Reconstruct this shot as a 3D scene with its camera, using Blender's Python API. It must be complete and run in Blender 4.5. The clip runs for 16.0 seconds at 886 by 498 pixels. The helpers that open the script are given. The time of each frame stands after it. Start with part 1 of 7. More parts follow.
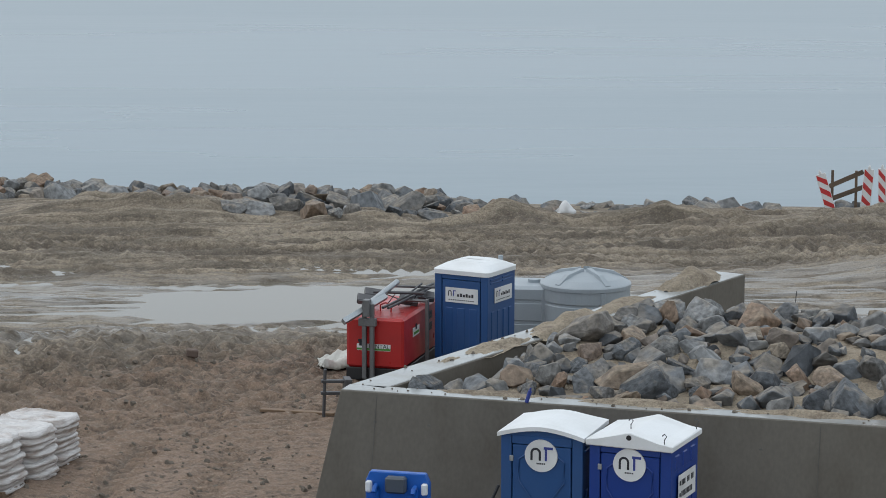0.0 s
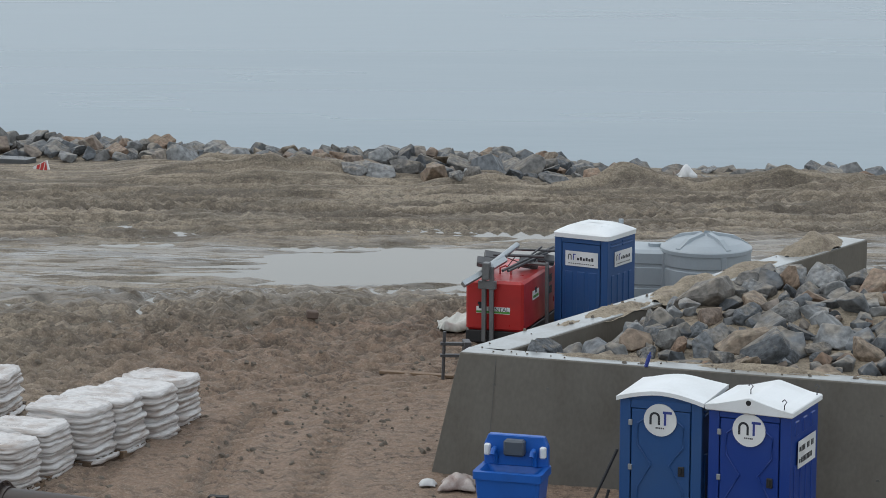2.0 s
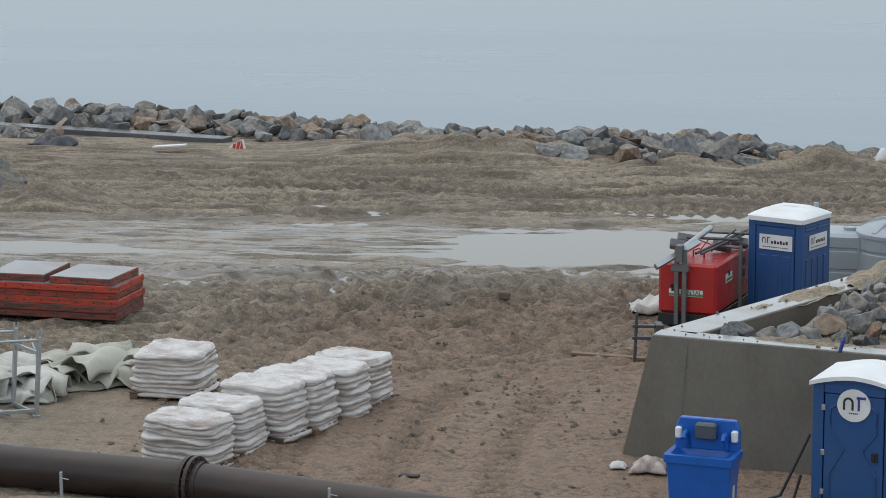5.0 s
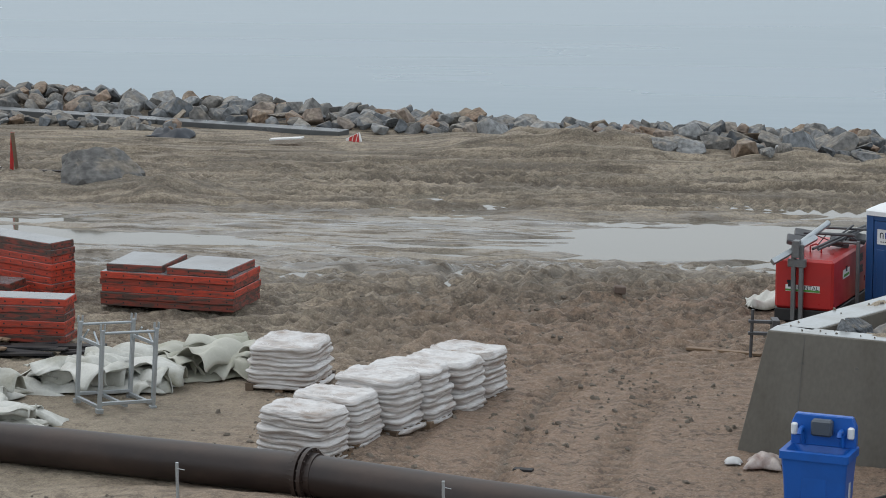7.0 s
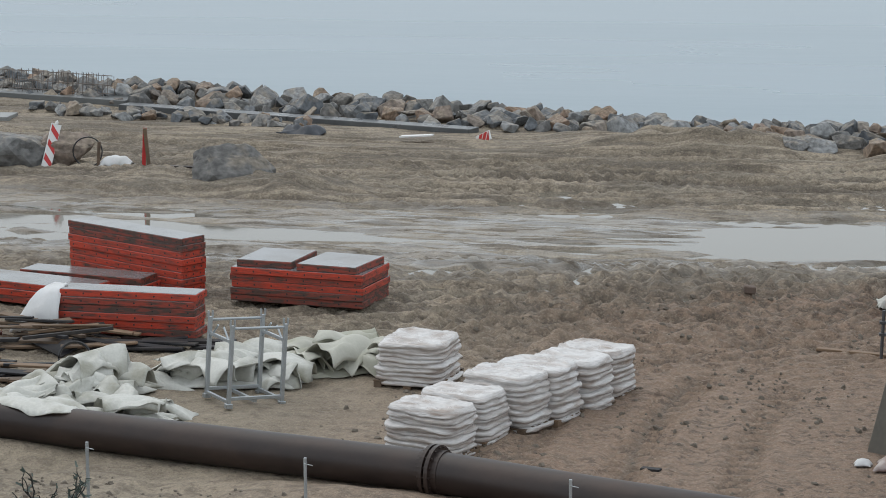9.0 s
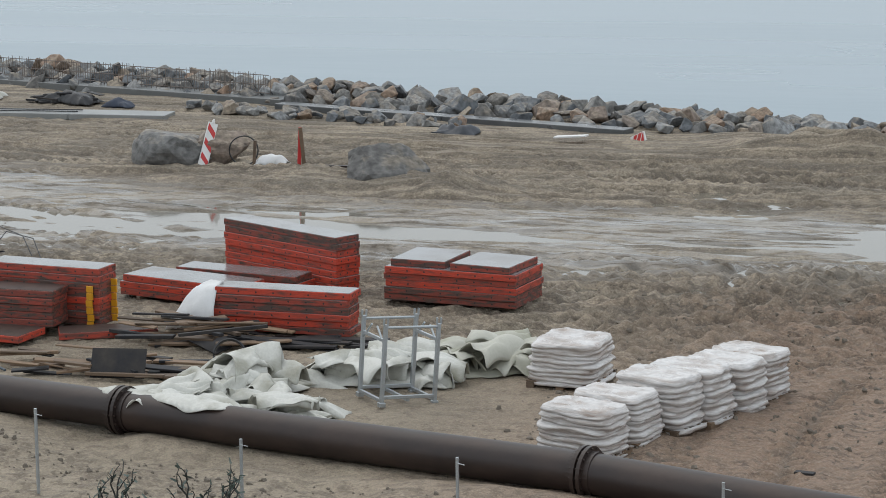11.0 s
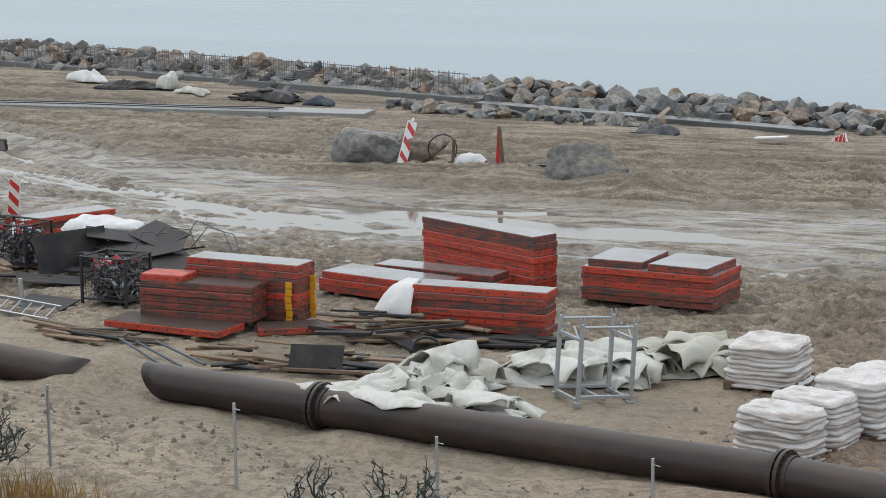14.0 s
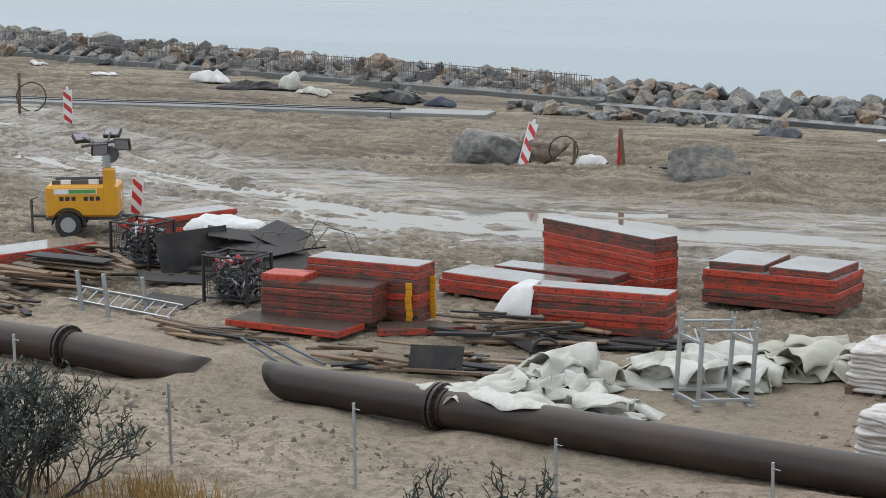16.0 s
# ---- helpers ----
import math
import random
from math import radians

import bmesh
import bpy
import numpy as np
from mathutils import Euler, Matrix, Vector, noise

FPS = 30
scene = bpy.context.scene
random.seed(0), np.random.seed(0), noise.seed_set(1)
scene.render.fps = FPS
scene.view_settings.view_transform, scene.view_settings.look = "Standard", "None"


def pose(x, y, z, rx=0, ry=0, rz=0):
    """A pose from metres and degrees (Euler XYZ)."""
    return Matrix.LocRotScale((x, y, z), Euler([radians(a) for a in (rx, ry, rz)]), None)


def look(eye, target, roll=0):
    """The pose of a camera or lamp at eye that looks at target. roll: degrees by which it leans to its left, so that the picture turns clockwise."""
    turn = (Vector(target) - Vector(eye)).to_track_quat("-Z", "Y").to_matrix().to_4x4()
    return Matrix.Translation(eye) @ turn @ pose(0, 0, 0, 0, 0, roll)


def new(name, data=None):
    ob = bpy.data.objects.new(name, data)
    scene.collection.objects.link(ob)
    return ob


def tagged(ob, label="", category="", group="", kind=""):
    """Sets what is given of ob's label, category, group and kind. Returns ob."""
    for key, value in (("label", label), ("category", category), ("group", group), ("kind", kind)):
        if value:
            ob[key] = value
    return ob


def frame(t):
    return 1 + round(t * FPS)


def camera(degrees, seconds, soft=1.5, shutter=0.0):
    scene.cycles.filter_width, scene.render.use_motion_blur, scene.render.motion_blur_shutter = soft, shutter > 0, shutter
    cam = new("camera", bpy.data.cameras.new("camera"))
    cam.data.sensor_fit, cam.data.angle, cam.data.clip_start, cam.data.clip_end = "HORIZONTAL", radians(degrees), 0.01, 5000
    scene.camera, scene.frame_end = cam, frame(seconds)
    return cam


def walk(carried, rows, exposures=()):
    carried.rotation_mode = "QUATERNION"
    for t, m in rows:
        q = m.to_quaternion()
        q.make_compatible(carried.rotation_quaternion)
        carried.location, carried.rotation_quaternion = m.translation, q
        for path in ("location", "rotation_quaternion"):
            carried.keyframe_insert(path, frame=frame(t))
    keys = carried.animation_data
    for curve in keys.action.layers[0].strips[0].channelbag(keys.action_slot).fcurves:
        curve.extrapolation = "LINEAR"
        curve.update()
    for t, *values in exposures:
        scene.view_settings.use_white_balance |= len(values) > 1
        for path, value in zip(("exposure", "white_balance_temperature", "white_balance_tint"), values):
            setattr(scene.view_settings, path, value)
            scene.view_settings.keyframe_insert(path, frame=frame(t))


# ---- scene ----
cam = camera(19.33, 16.0, soft=0.9)
EYE = 9.7
ROWS = [  # seconds, yaw, pitch, roll of a camera that turns on its stand
    (0.0, -0.021, -9.210, -0.116), (0.5, 0.610, -9.476, -0.103), (1.0, 1.234, -9.716, -0.094),
    (1.5, 1.928, -9.874, -0.057), (2.0, 2.648, -10.028, -0.043), (2.5, 3.311, -10.141, -0.032),
    (3.0, 4.031, -10.220, -0.016), (3.5, 4.731, -10.294, 0.025), (4.0, 5.465, -10.353, 0.073),
    (4.5, 6.209, -10.399, 0.127), (7.0, 9.481, -10.569, 0.293), (7.5, 10.116, -10.598, 0.313),
    (8.0, 10.798, -10.605, 0.338), (8.5, 11.509, -10.598, 0.369), (9.0, 12.352, -10.599, 0.390),
    (9.5, 13.288, -10.590, 0.447), (12.0, 17.241, -10.565, 0.634), (12.5, 17.987, -10.568, 0.650),
    (13.0, 18.695, -10.559, 0.711), (13.5, 19.396, -10.545, 0.748), (14.0, 20.145, -10.526, 0.778),
    (14.5, 20.836, -10.513, 0.790), (15.0, 21.482, -10.499, 0.828), (15.5, 22.158, -10.474, 0.846),
    (16.0, 22.818, -10.459, 0.894),
]
walk(cam, [(t, pose(0, 0, EYE, 90 + pitch, roll, yaw)) for t, yaw, pitch, roll in ROWS], [(0.0, -0.07, 6500, 10), (4.5, 0.0, 6550, 10), (9.0, 0.06, 6620, 10), (16.0, 0.29, 6730, 11)])

# ---- sky and light: a dull, misty, overcast day by the sea ----
world = bpy.data.worlds.new("overcast")
scene.world = world
world.use_nodes = True
wn, wl = world.node_tree.nodes, world.node_tree.links
sky = wn.new("ShaderNodeTexSky")
sky.sky_type, sky.sun_disc = "NISHITA", False
sky.sun_elevation, sky.sun_rotation = radians(60), radians(-53)
sky.air_density, sky.dust_density = 1.5, 4.0
sky_dim = wn.new("ShaderNodeVectorMath")
sky_dim.operation = "SCALE"
sky_dim.inputs["Scale"].default_value = 0.10
wl.new(sky.outputs[0], sky_dim.inputs[0])
cloud = wn.new("ShaderNodeMixRGB")
cloud.inputs[0].default_value = 0.85
cloud.inputs[2].default_value = (0.82, 0.905, 0.98, 1)
wl.new(sky_dim.outputs[0], cloud.inputs[1])
wl.new(cloud.outputs[0], wn["Background"].inputs[0])
wn["Background"].inputs[1].default_value = 1.16
sun = new("sun", bpy.data.lights.new("sun", "SUN"))
sun.data.energy, sun.data.angle, sun.data.color = 0.5, radians(60), (1.0, 0.97, 0.93)
sun.matrix_world = look((-16, 12, 34), (0, 0, 0))


# ---- mesh helpers ----
def part(name, bm, material, parent=None, label="", smooth=False, m=None):
    """One mesh object, under a thing or a part."""
    me = bpy.data.meshes.new(name)
    bm.normal_update()
    bm.to_mesh(me)
    bm.free()
    me.materials.append(material)
    if smooth:
        me.shade_smooth()
    ob = new(name, me)
    if parent:
        ob.parent = parent
    if m is not None:
        ob.matrix_basis = m
    if label:
        ob["label"] = label
    return ob


def again(ob, m, parent=None):
    """The same mesh once more as an object of its own."""
    o = new(ob.name.split(".")[0], ob.data)
    o.parent = parent or ob.parent
    o.matrix_basis = m
    return o


def thing(name, label, category, m=None, group="", kind=""):
    e = new(name)
    e.empty_display_size = 0.2
    if m is not None:
        e.matrix_basis = m
    return tagged(e, label, category, group, kind)


def box(bm, sx, sy, sz, x=0, y=0, z=0, m=None, bev=0.0):
    """A box by its size and the middle of its underside."""
    r = bmesh.ops.create_cube(bm, size=1, matrix=(m or Matrix()) @ Matrix.Translation((x, y, z + sz / 2)) @ Matrix.Diagonal((sx, sy, sz, 1)))
    if bev:
        es = list({e for v in r["verts"] for e in v.link_edges})
        bmesh.ops.bevel(bm, geom=es, offset=bev, segments=1, affect="EDGES")
    return bm


def rod(bm, a, b, r, r2=None, seg=10):
    a, b = Vector(a), Vector(b)
    d = b - a
    m = Matrix.Translation((a + b) / 2) @ d.to_track_quat("Z", "Y").to_matrix().to_4x4()
    bmesh.ops.create_cone(bm, cap_ends=True, segments=seg, radius1=r, radius2=r if r2 is None else r2, depth=d.length, matrix=m)
    return bm


def sweep(bm, path, radii, seg=8):
    """A round bar along a bent line."""
    rings, n = [], len(path)
    path = [Vector(p) for p in path]
    for i, p in enumerate(path):
        d = (path[min(i + 1, n - 1)] - path[max(i - 1, 0)]).normalized()
        q = d.to_track_quat("Z", "Y")
        r = radii[i] if hasattr(radii, "__len__") else radii
        rings.append([bm.verts.new(p + q @ Vector((r * math.cos(2 * math.pi * k / seg), r * math.sin(2 * math.pi * k / seg), 0))) for k in range(seg)])
    for a, b in zip(rings, rings[1:]):
        for k in range(seg):
            bm.faces.new((a[k], a[(k + 1) % seg], b[(k + 1) % seg], b[k]))
    bm.faces.new(rings[0][::-1])
    bm.faces.new(rings[-1])
    return bm


def loft(bm, rings, cap=True):
    """Skin between closed rings of equal length."""
    vs = [[bm.verts.new(p) for p in r] for r in rings]
    n = len(vs[0])
    for a, b in zip(vs, vs[1:]):
        for k in range(n):
            bm.faces.new((a[k], a[(k + 1) % n], b[(k + 1) % n], b[k]))
    if cap:
        bm.faces.new(vs[0][::-1])
        bm.faces.new(vs[-1])
    return bm


def rounded(w, d, r, z, n=5, cx=0, cy=0):
    """A rounded rectangle as a ring."""
    pts = []
    for sx, sy, a0 in ((1, 1, 0), (-1, 1, 90), (-1, -1, 180), (1, -1, 270)):
        for k in range(n):
            a = radians(a0 + 90 * k / (n - 1))
            pts.append(Vector((cx + sx * (w / 2 - r) + r * math.cos(a), cy + sy * (d / 2 - r) + r * math.sin(a), z)))
    return pts


def BM():
    return bmesh.new()


# ---- value noise for landforms ----
def vnoise(x, y, seed=0):
    xi, yi = np.floor(x).astype(np.int64), np.floor(y).astype(np.int64)
    xf, yf = x - xi, y - yi
    u, v = xf * xf * (3 - 2 * xf), yf * yf * (3 - 2 * yf)

    def h(a, b):
        n = (a * 374761393 + b * 668265263 + seed * 1442695041) & 0x7FFFFFFF
        n = ((n ^ (n >> 13)) * 1274126177) & 0x7FFFFFFF
        return ((n ^ (n >> 16)) & 0xFFFF) / 65535.0
    return (h(xi, yi) * (1 - u) + h(xi + 1, yi) * u) * (1 - v) + (h(xi, yi + 1) * (1 - u) + h(xi + 1, yi + 1) * u) * v


def fbm(x, y, size, octaves=4, seed=0, gain=0.5):
    out, amp, tot = 0.0, 1.0, 0.0
    for o in range(octaves):
        c, s = math.cos(o * 1.1 + seed), math.sin(o * 1.1 + seed)
        out = out + amp * vnoise((x * c - y * s) / size + 31.7 * o, (x * s + y * c) / size + 17.3 * o, seed + o)
        tot, amp, size = tot + amp, amp * gain, size * 0.5
    return out / tot - 0.5


# ---- materials ----
def mat(name, colour, rough=0.6, metal=0.0, vary=0.25, size=2.0, grain=40.0, bump=0.15, dirt=None, dirt_amount=0.45, rand=0.0, stretch=(1, 1, 1), spec=0.5):
    """Paint, metal, wood, cloth: colour with broad stains and fine grain, in metres."""
    ma = bpy.data.materials.new(name)
    ma.use_nodes = True
    n, l = ma.node_tree.nodes, ma.node_tree.links
    bsdf = n["Principled BSDF"]
    co = n.new("ShaderNodeTexCoord")
    mp = n.new("ShaderNodeMapping")
    mp.inputs["Scale"].default_value = stretch
    l.new(co.outputs["Object"], mp.inputs[0])
    info = n.new("ShaderNodeObjectInfo")
    shift = n.new("ShaderNodeVectorMath")
    shift.operation = "MULTIPLY_ADD"
    shift.inputs[1].default_value = (37, 23, 11)
    l.new(info.outputs["Random"], shift.inputs[0])
    l.new(mp.outputs[0], shift.inputs[2])
    big, fine = n.new("ShaderNodeTexNoise"), n.new("ShaderNodeTexNoise")
    for t, s, d in ((big, size, 5), (fine, grain, 3)):
        t.inputs["Scale"].default_value, t.inputs["Detail"].default_value = s, d
        l.new(shift.outputs[0], t.inputs["Vector"])
    mixd = n.new("ShaderNodeMixRGB")
    mixd.inputs[1].default_value = (*colour, 1)
    dirt = dirt or tuple(c * 0.45 for c in colour)
    mixd.inputs[2].default_value = (*dirt, 1)
    ramp = n.new("ShaderNodeMapRange")
    ramp.inputs["From Min"].default_value, ramp.inputs["From Max"].default_value = 0.45, 0.75
    ramp.inputs["To Max"].default_value = dirt_amount
    l.new(big.outputs[0], ramp.inputs["Value"])
    if rand:
        step = n.new("ShaderNodeMapRange")
        step.inputs["From Min"].default_value, step.inputs["From Max"].default_value, step.inputs["To Max"].default_value = 0.25, 0.7, rand
        l.new(info.outputs["Random"], step.inputs["Value"])
        add = n.new("ShaderNodeMath")
        add.operation, add.use_clamp = "ADD", True
        l.new(step.outputs[0], add.inputs[0])
        l.new(ramp.outputs[0], add.inputs[1])
        l.new(add.outputs[0], mixd.inputs[0])
    else:
        l.new(ramp.outputs[0], mixd.inputs[0])
    hsv = n.new("ShaderNodeHueSaturation")
    val = n.new("ShaderNodeMapRange")
    val.inputs["To Min"].default_value, val.inputs["To Max"].default_value = 1 - vary, 1 + vary
    l.new(fine.outputs[0], val.inputs["Value"])
    l.new(val.outputs[0], hsv.inputs["Value"])
    l.new(mixd.outputs[0], hsv.inputs["Color"])
    l.new(hsv.outputs[0], bsdf.inputs["Base Color"])
    rr = n.new("ShaderNodeMapRange")
    rr.inputs["To Min"].default_value, rr.inputs["To Max"].default_value = max(rough - 0.15, 0.03), min(rough + 0.15, 1)
    l.new(big.outputs[0], rr.inputs["Value"])
    l.new(rr.outputs[0], bsdf.inputs["Roughness"])
    bsdf.inputs["Metallic"].default_value = metal
    bsdf.inputs["Specular IOR Level"].default_value = spec
    if bump:
        bp = n.new("ShaderNodeBump")
        bp.inputs["Strength"].default_value, bp.inputs["Distance"].default_value = bump, 0.01
        l.new(fine.outputs[0], bp.inputs["Height"])
        l.new(bp.outputs[0], bsdf.inputs["Normal"])
    return ma


def ground_material():
    """Sand churned by tyres: dry grains, wet mud and clods, with tread shade in the colour."""
    ma = bpy.data.materials.new("wet_sand")
    ma.use_nodes = True
    n, l = ma.node_tree.nodes, ma.node_tree.links
    bsdf = n["Principled BSDF"]
    co = n.new("ShaderNodeTexCoord")

    def noise_tex(scale, detail, vec=None, rough=0.55):
        t = n.new("ShaderNodeTexNoise")
        t.inputs["Scale"].default_value, t.inputs["Detail"].default_value, t.inputs["Roughness"].default_value = scale, detail, rough
        l.new(vec or co.outputs["Object"], t.inputs["Vector"])
        return t
    along = n.new("ShaderNodeMapping")
    along.inputs["Scale"].default_value = (0.25, 1.6, 1)
    along.inputs["Rotation"].default_value = (0, 0, radians(4))
    l.new(co.outputs["Object"], along.inputs[0])
    fine_clod = noise_tex(9.0, 5, None, 0.7)
    broad, streak, clod, grain = noise_tex(0.18, 6), noise_tex(1.0, 6, along.outputs[0], 0.65), noise_tex(3.5, 6, None, 0.65), noise_tex(30, 4)
    wet = n.new("ShaderNodeAttribute")
    wet.attribute_name = "wet"

    def mixc(fac, a, b):
        m = n.new("ShaderNodeMixRGB")
        l.new(fac, m.inputs[0])
        for k, c in ((1, a), (2, b)):
            if isinstance(c, tuple):
                m.inputs[k].default_value = (*c, 1)
            else:
                l.new(c, m.inputs[k])
        return m.outputs[0]

    def rng(sock, a, b, lo=0.0, hi=1.0):
        m = n.new("ShaderNodeMapRange")
        for k, val in (("From Min", a), ("From Max", b), ("To Min", lo), ("To Max", hi)):
            m.inputs[k].default_value = val
        l.new(sock, m.inputs["Value"])
        return m.outputs[0]
    red = n.new("ShaderNodeAttribute")
    red.attribute_name = "loam"
    dry = mixc(rng(broad.outputs[0], 0.4, 0.62), (0.345, 0.285, 0.21), (0.235, 0.193, 0.14))
    dry = mixc(red.outputs["Fac"], dry, (0.235, 0.16, 0.112))
    dry = mixc(rng(clod.outputs[0], 0.52, 0.64, 0, 0.62), dry, (0.13, 0.095, 0.07))
    worked = n.new("ShaderNodeAttribute")
    worked.attribute_name = "worked"
    crumb, mottle = noise_tex(6.5, 5, None, 0.72), noise_tex(1.1, 5, None, 0.65)
    onloam = n.new("ShaderNodeMath")
    onloam.operation = "MULTIPLY"
    l.new(rng(crumb.outputs[0], 0.51, 0.57, 0, 0.9), onloam.inputs[0])
    l.new(rng(mottle.outputs[0], 0.42, 0.56, 0.25, 1), onloam.inputs[1])
    crumbs = n.new("ShaderNodeMath")
    crumbs.operation = "MULTIPLY"
    l.new(onloam.outputs[0], crumbs.inputs[0])
    l.new(red.outputs["Fac"], crumbs.inputs[1])
    dry = mixc(crumbs.outputs[0], dry, (0.105, 0.07, 0.05))

    def times(sock):
        m = n.new("ShaderNodeMath")
        m.operation = "MULTIPLY"
        l.new(sock, m.inputs[0])
        l.new(worked.outputs["Fac"], m.inputs[1])
        return m.outputs[0]
    dry = mixc(times(rng(streak.outputs[0], 0.47, 0.56, 0, 0.75)), dry, (0.12, 0.10, 0.075))
    dry = mixc(times(rng(fine_clod.outputs[0], 0.5, 0.6, 0, 0.28)), dry, (0.115, 0.09, 0.068))
    churn = n.new("ShaderNodeAttribute")
    churn.attribute_name = "churn"
    dash = noise_tex(5.0, 3, None, 0.6)
    cm = n.new("ShaderNodeMath")
    cm.operation = "MULTIPLY"
    l.new(rng(dash.outputs[0], 0.48, 0.56, 0, 1.0), cm.inputs[0])
    l.new(rng(churn.outputs["Fac"], 0, 0.7, 0.10, 0.72), cm.inputs[1])
    dry = mixc(cm.outputs[0], dry, (0.095, 0.072, 0.053))
    # tread and rut hollows darkened: shade put into the sand's colour
    trough_shade = n.new("ShaderNodeAttribute")
    trough_shade.attribute_name = "trough_shade"
    dry = mixc(rng(trough_shade.outputs["Fac"], 0.1, 0.9, 0, 0.72), dry, (0.085, 0.066, 0.05))
    # long ruts bent with the wheels' ways
    bend = noise_tex(0.30, 2)
    turn = n.new("ShaderNodeVectorMath")
    turn.operation = "MULTIPLY_ADD"
    turn.inputs[1].default_value = (1.5, 1.5, 0)
    l.new(bend.outputs["Color"], turn.inputs[0])
    l.new(co.outputs["Object"], turn.inputs[2])
    long_map = n.new("ShaderNodeMapping")
    long_map.inputs["Scale"].default_value = (0.16, 3.6, 1)
    long_map.inputs["Rotation"].default_value = (0, 0, radians(-2))
    l.new(turn.outputs[0], long_map.inputs[0])
    long_rut = noise_tex(1.0, 4, long_map.outputs[0], 0.6)
    dry = mixc(times(rng(long_rut.outputs[0], 0.53, 0.58, 0, 0.62)), dry, (0.10, 0.08, 0.06))
    dry = mixc(times(rng(long_rut.outputs[0], 0.44, 0.38, 0, 0.4)), dry, (0.36, 0.31, 0.24))
    speck = noise_tex(19.0, 3, None, 0.6)
    dry = mixc(times(rng(speck.outputs[0], 0.53, 0.61, 0, 0.4)), dry, (0.082, 0.064, 0.05))
    dry = mixc(rng(speck.outputs[0], 0.44, 0.36, 0, 0.26), dry, (0.40, 0.34, 0.26))
    wetc = mixc(rng(streak.outputs[0], 0.46, 0.56), (0.24, 0.215, 0.185), (0.115, 0.098, 0.078))
    wmix = n.new("ShaderNodeMath")
    wmix.operation, wmix.use_clamp = "ADD", True
    l.new(wet.outputs["Fac"], wmix.inputs[0])
    l.new(rng(streak.outputs[0], 0.4, 0.7, -0.35, 0.35), wmix.inputs[1])
    wm = n.new("ShaderNodeMath")
    wm.operation = "MULTIPLY"
    l.new(wmix.outputs[0], wm.inputs[0])
    l.new(rng(wet.outputs["Fac"], 0.02, 0.3), wm.inputs[1])
    thin_map = n.new("ShaderNodeMapping")
    thin_map.inputs["Scale"].default_value = (0.55, 4.5, 1)
    thin_map.inputs["Rotation"].default_value = (0, 0, radians(3))
    l.new(co.outputs["Object"], thin_map.inputs[0])
    thin = noise_tex(1.0, 5, thin_map.outputs[0], 0.7)
    wet_film = n.new("ShaderNodeMath")
    wet_film.operation = "MULTIPLY"
    l.new(wm.outputs[0], wet_film.inputs[0])
    l.new(rng(thin.outputs[0], 0.50, 0.545, 1.0, 0.28), wet_film.inputs[1])
    wm = wet_film
    col = mixc(wm.outputs[0], dry, wetc)
    hsv = n.new("ShaderNodeHueSaturation")
    l.new(rng(grain.outputs[0], 0.25, 0.75, 0.75, 1.25), hsv.inputs["Value"])
    l.new(col, hsv.inputs["Color"])
    l.new(hsv.outputs[0], bsdf.inputs["Base Color"])
    l.new(rng(wm.outputs[0], 0.2, 1.0, 0.8, 0.16), bsdf.inputs["Roughness"])
    add = n.new("ShaderNodeMath")
    add.operation = "MULTIPLY_ADD"
    add.inputs[1].default_value = 0.25
    l.new(grain.outputs[0], add.inputs[0])
    sumh = n.new("ShaderNodeMath")
    sumh.operation = "MULTIPLY_ADD"
    sumh.inputs[1].default_value = 1.3
    l.new(dash.outputs[0], sumh.inputs[0])
    l.new(clod.outputs[0], sumh.inputs[2])
    l.new(sumh.outputs[0], add.inputs[2])
    bp = n.new("ShaderNodeBump")
    bp.inputs["Strength"].default_value, bp.inputs["Distance"].default_value = 0.9, 0.09
    l.new(rng(wm.outputs[0], 0.25, 0.9, 0.9, 0.06), bp.inputs["Strength"])
    l.new(add.outputs[0], bp.inputs["Height"])
    l.new(bp.outputs[0], bsdf.inputs["Normal"])
    return ma


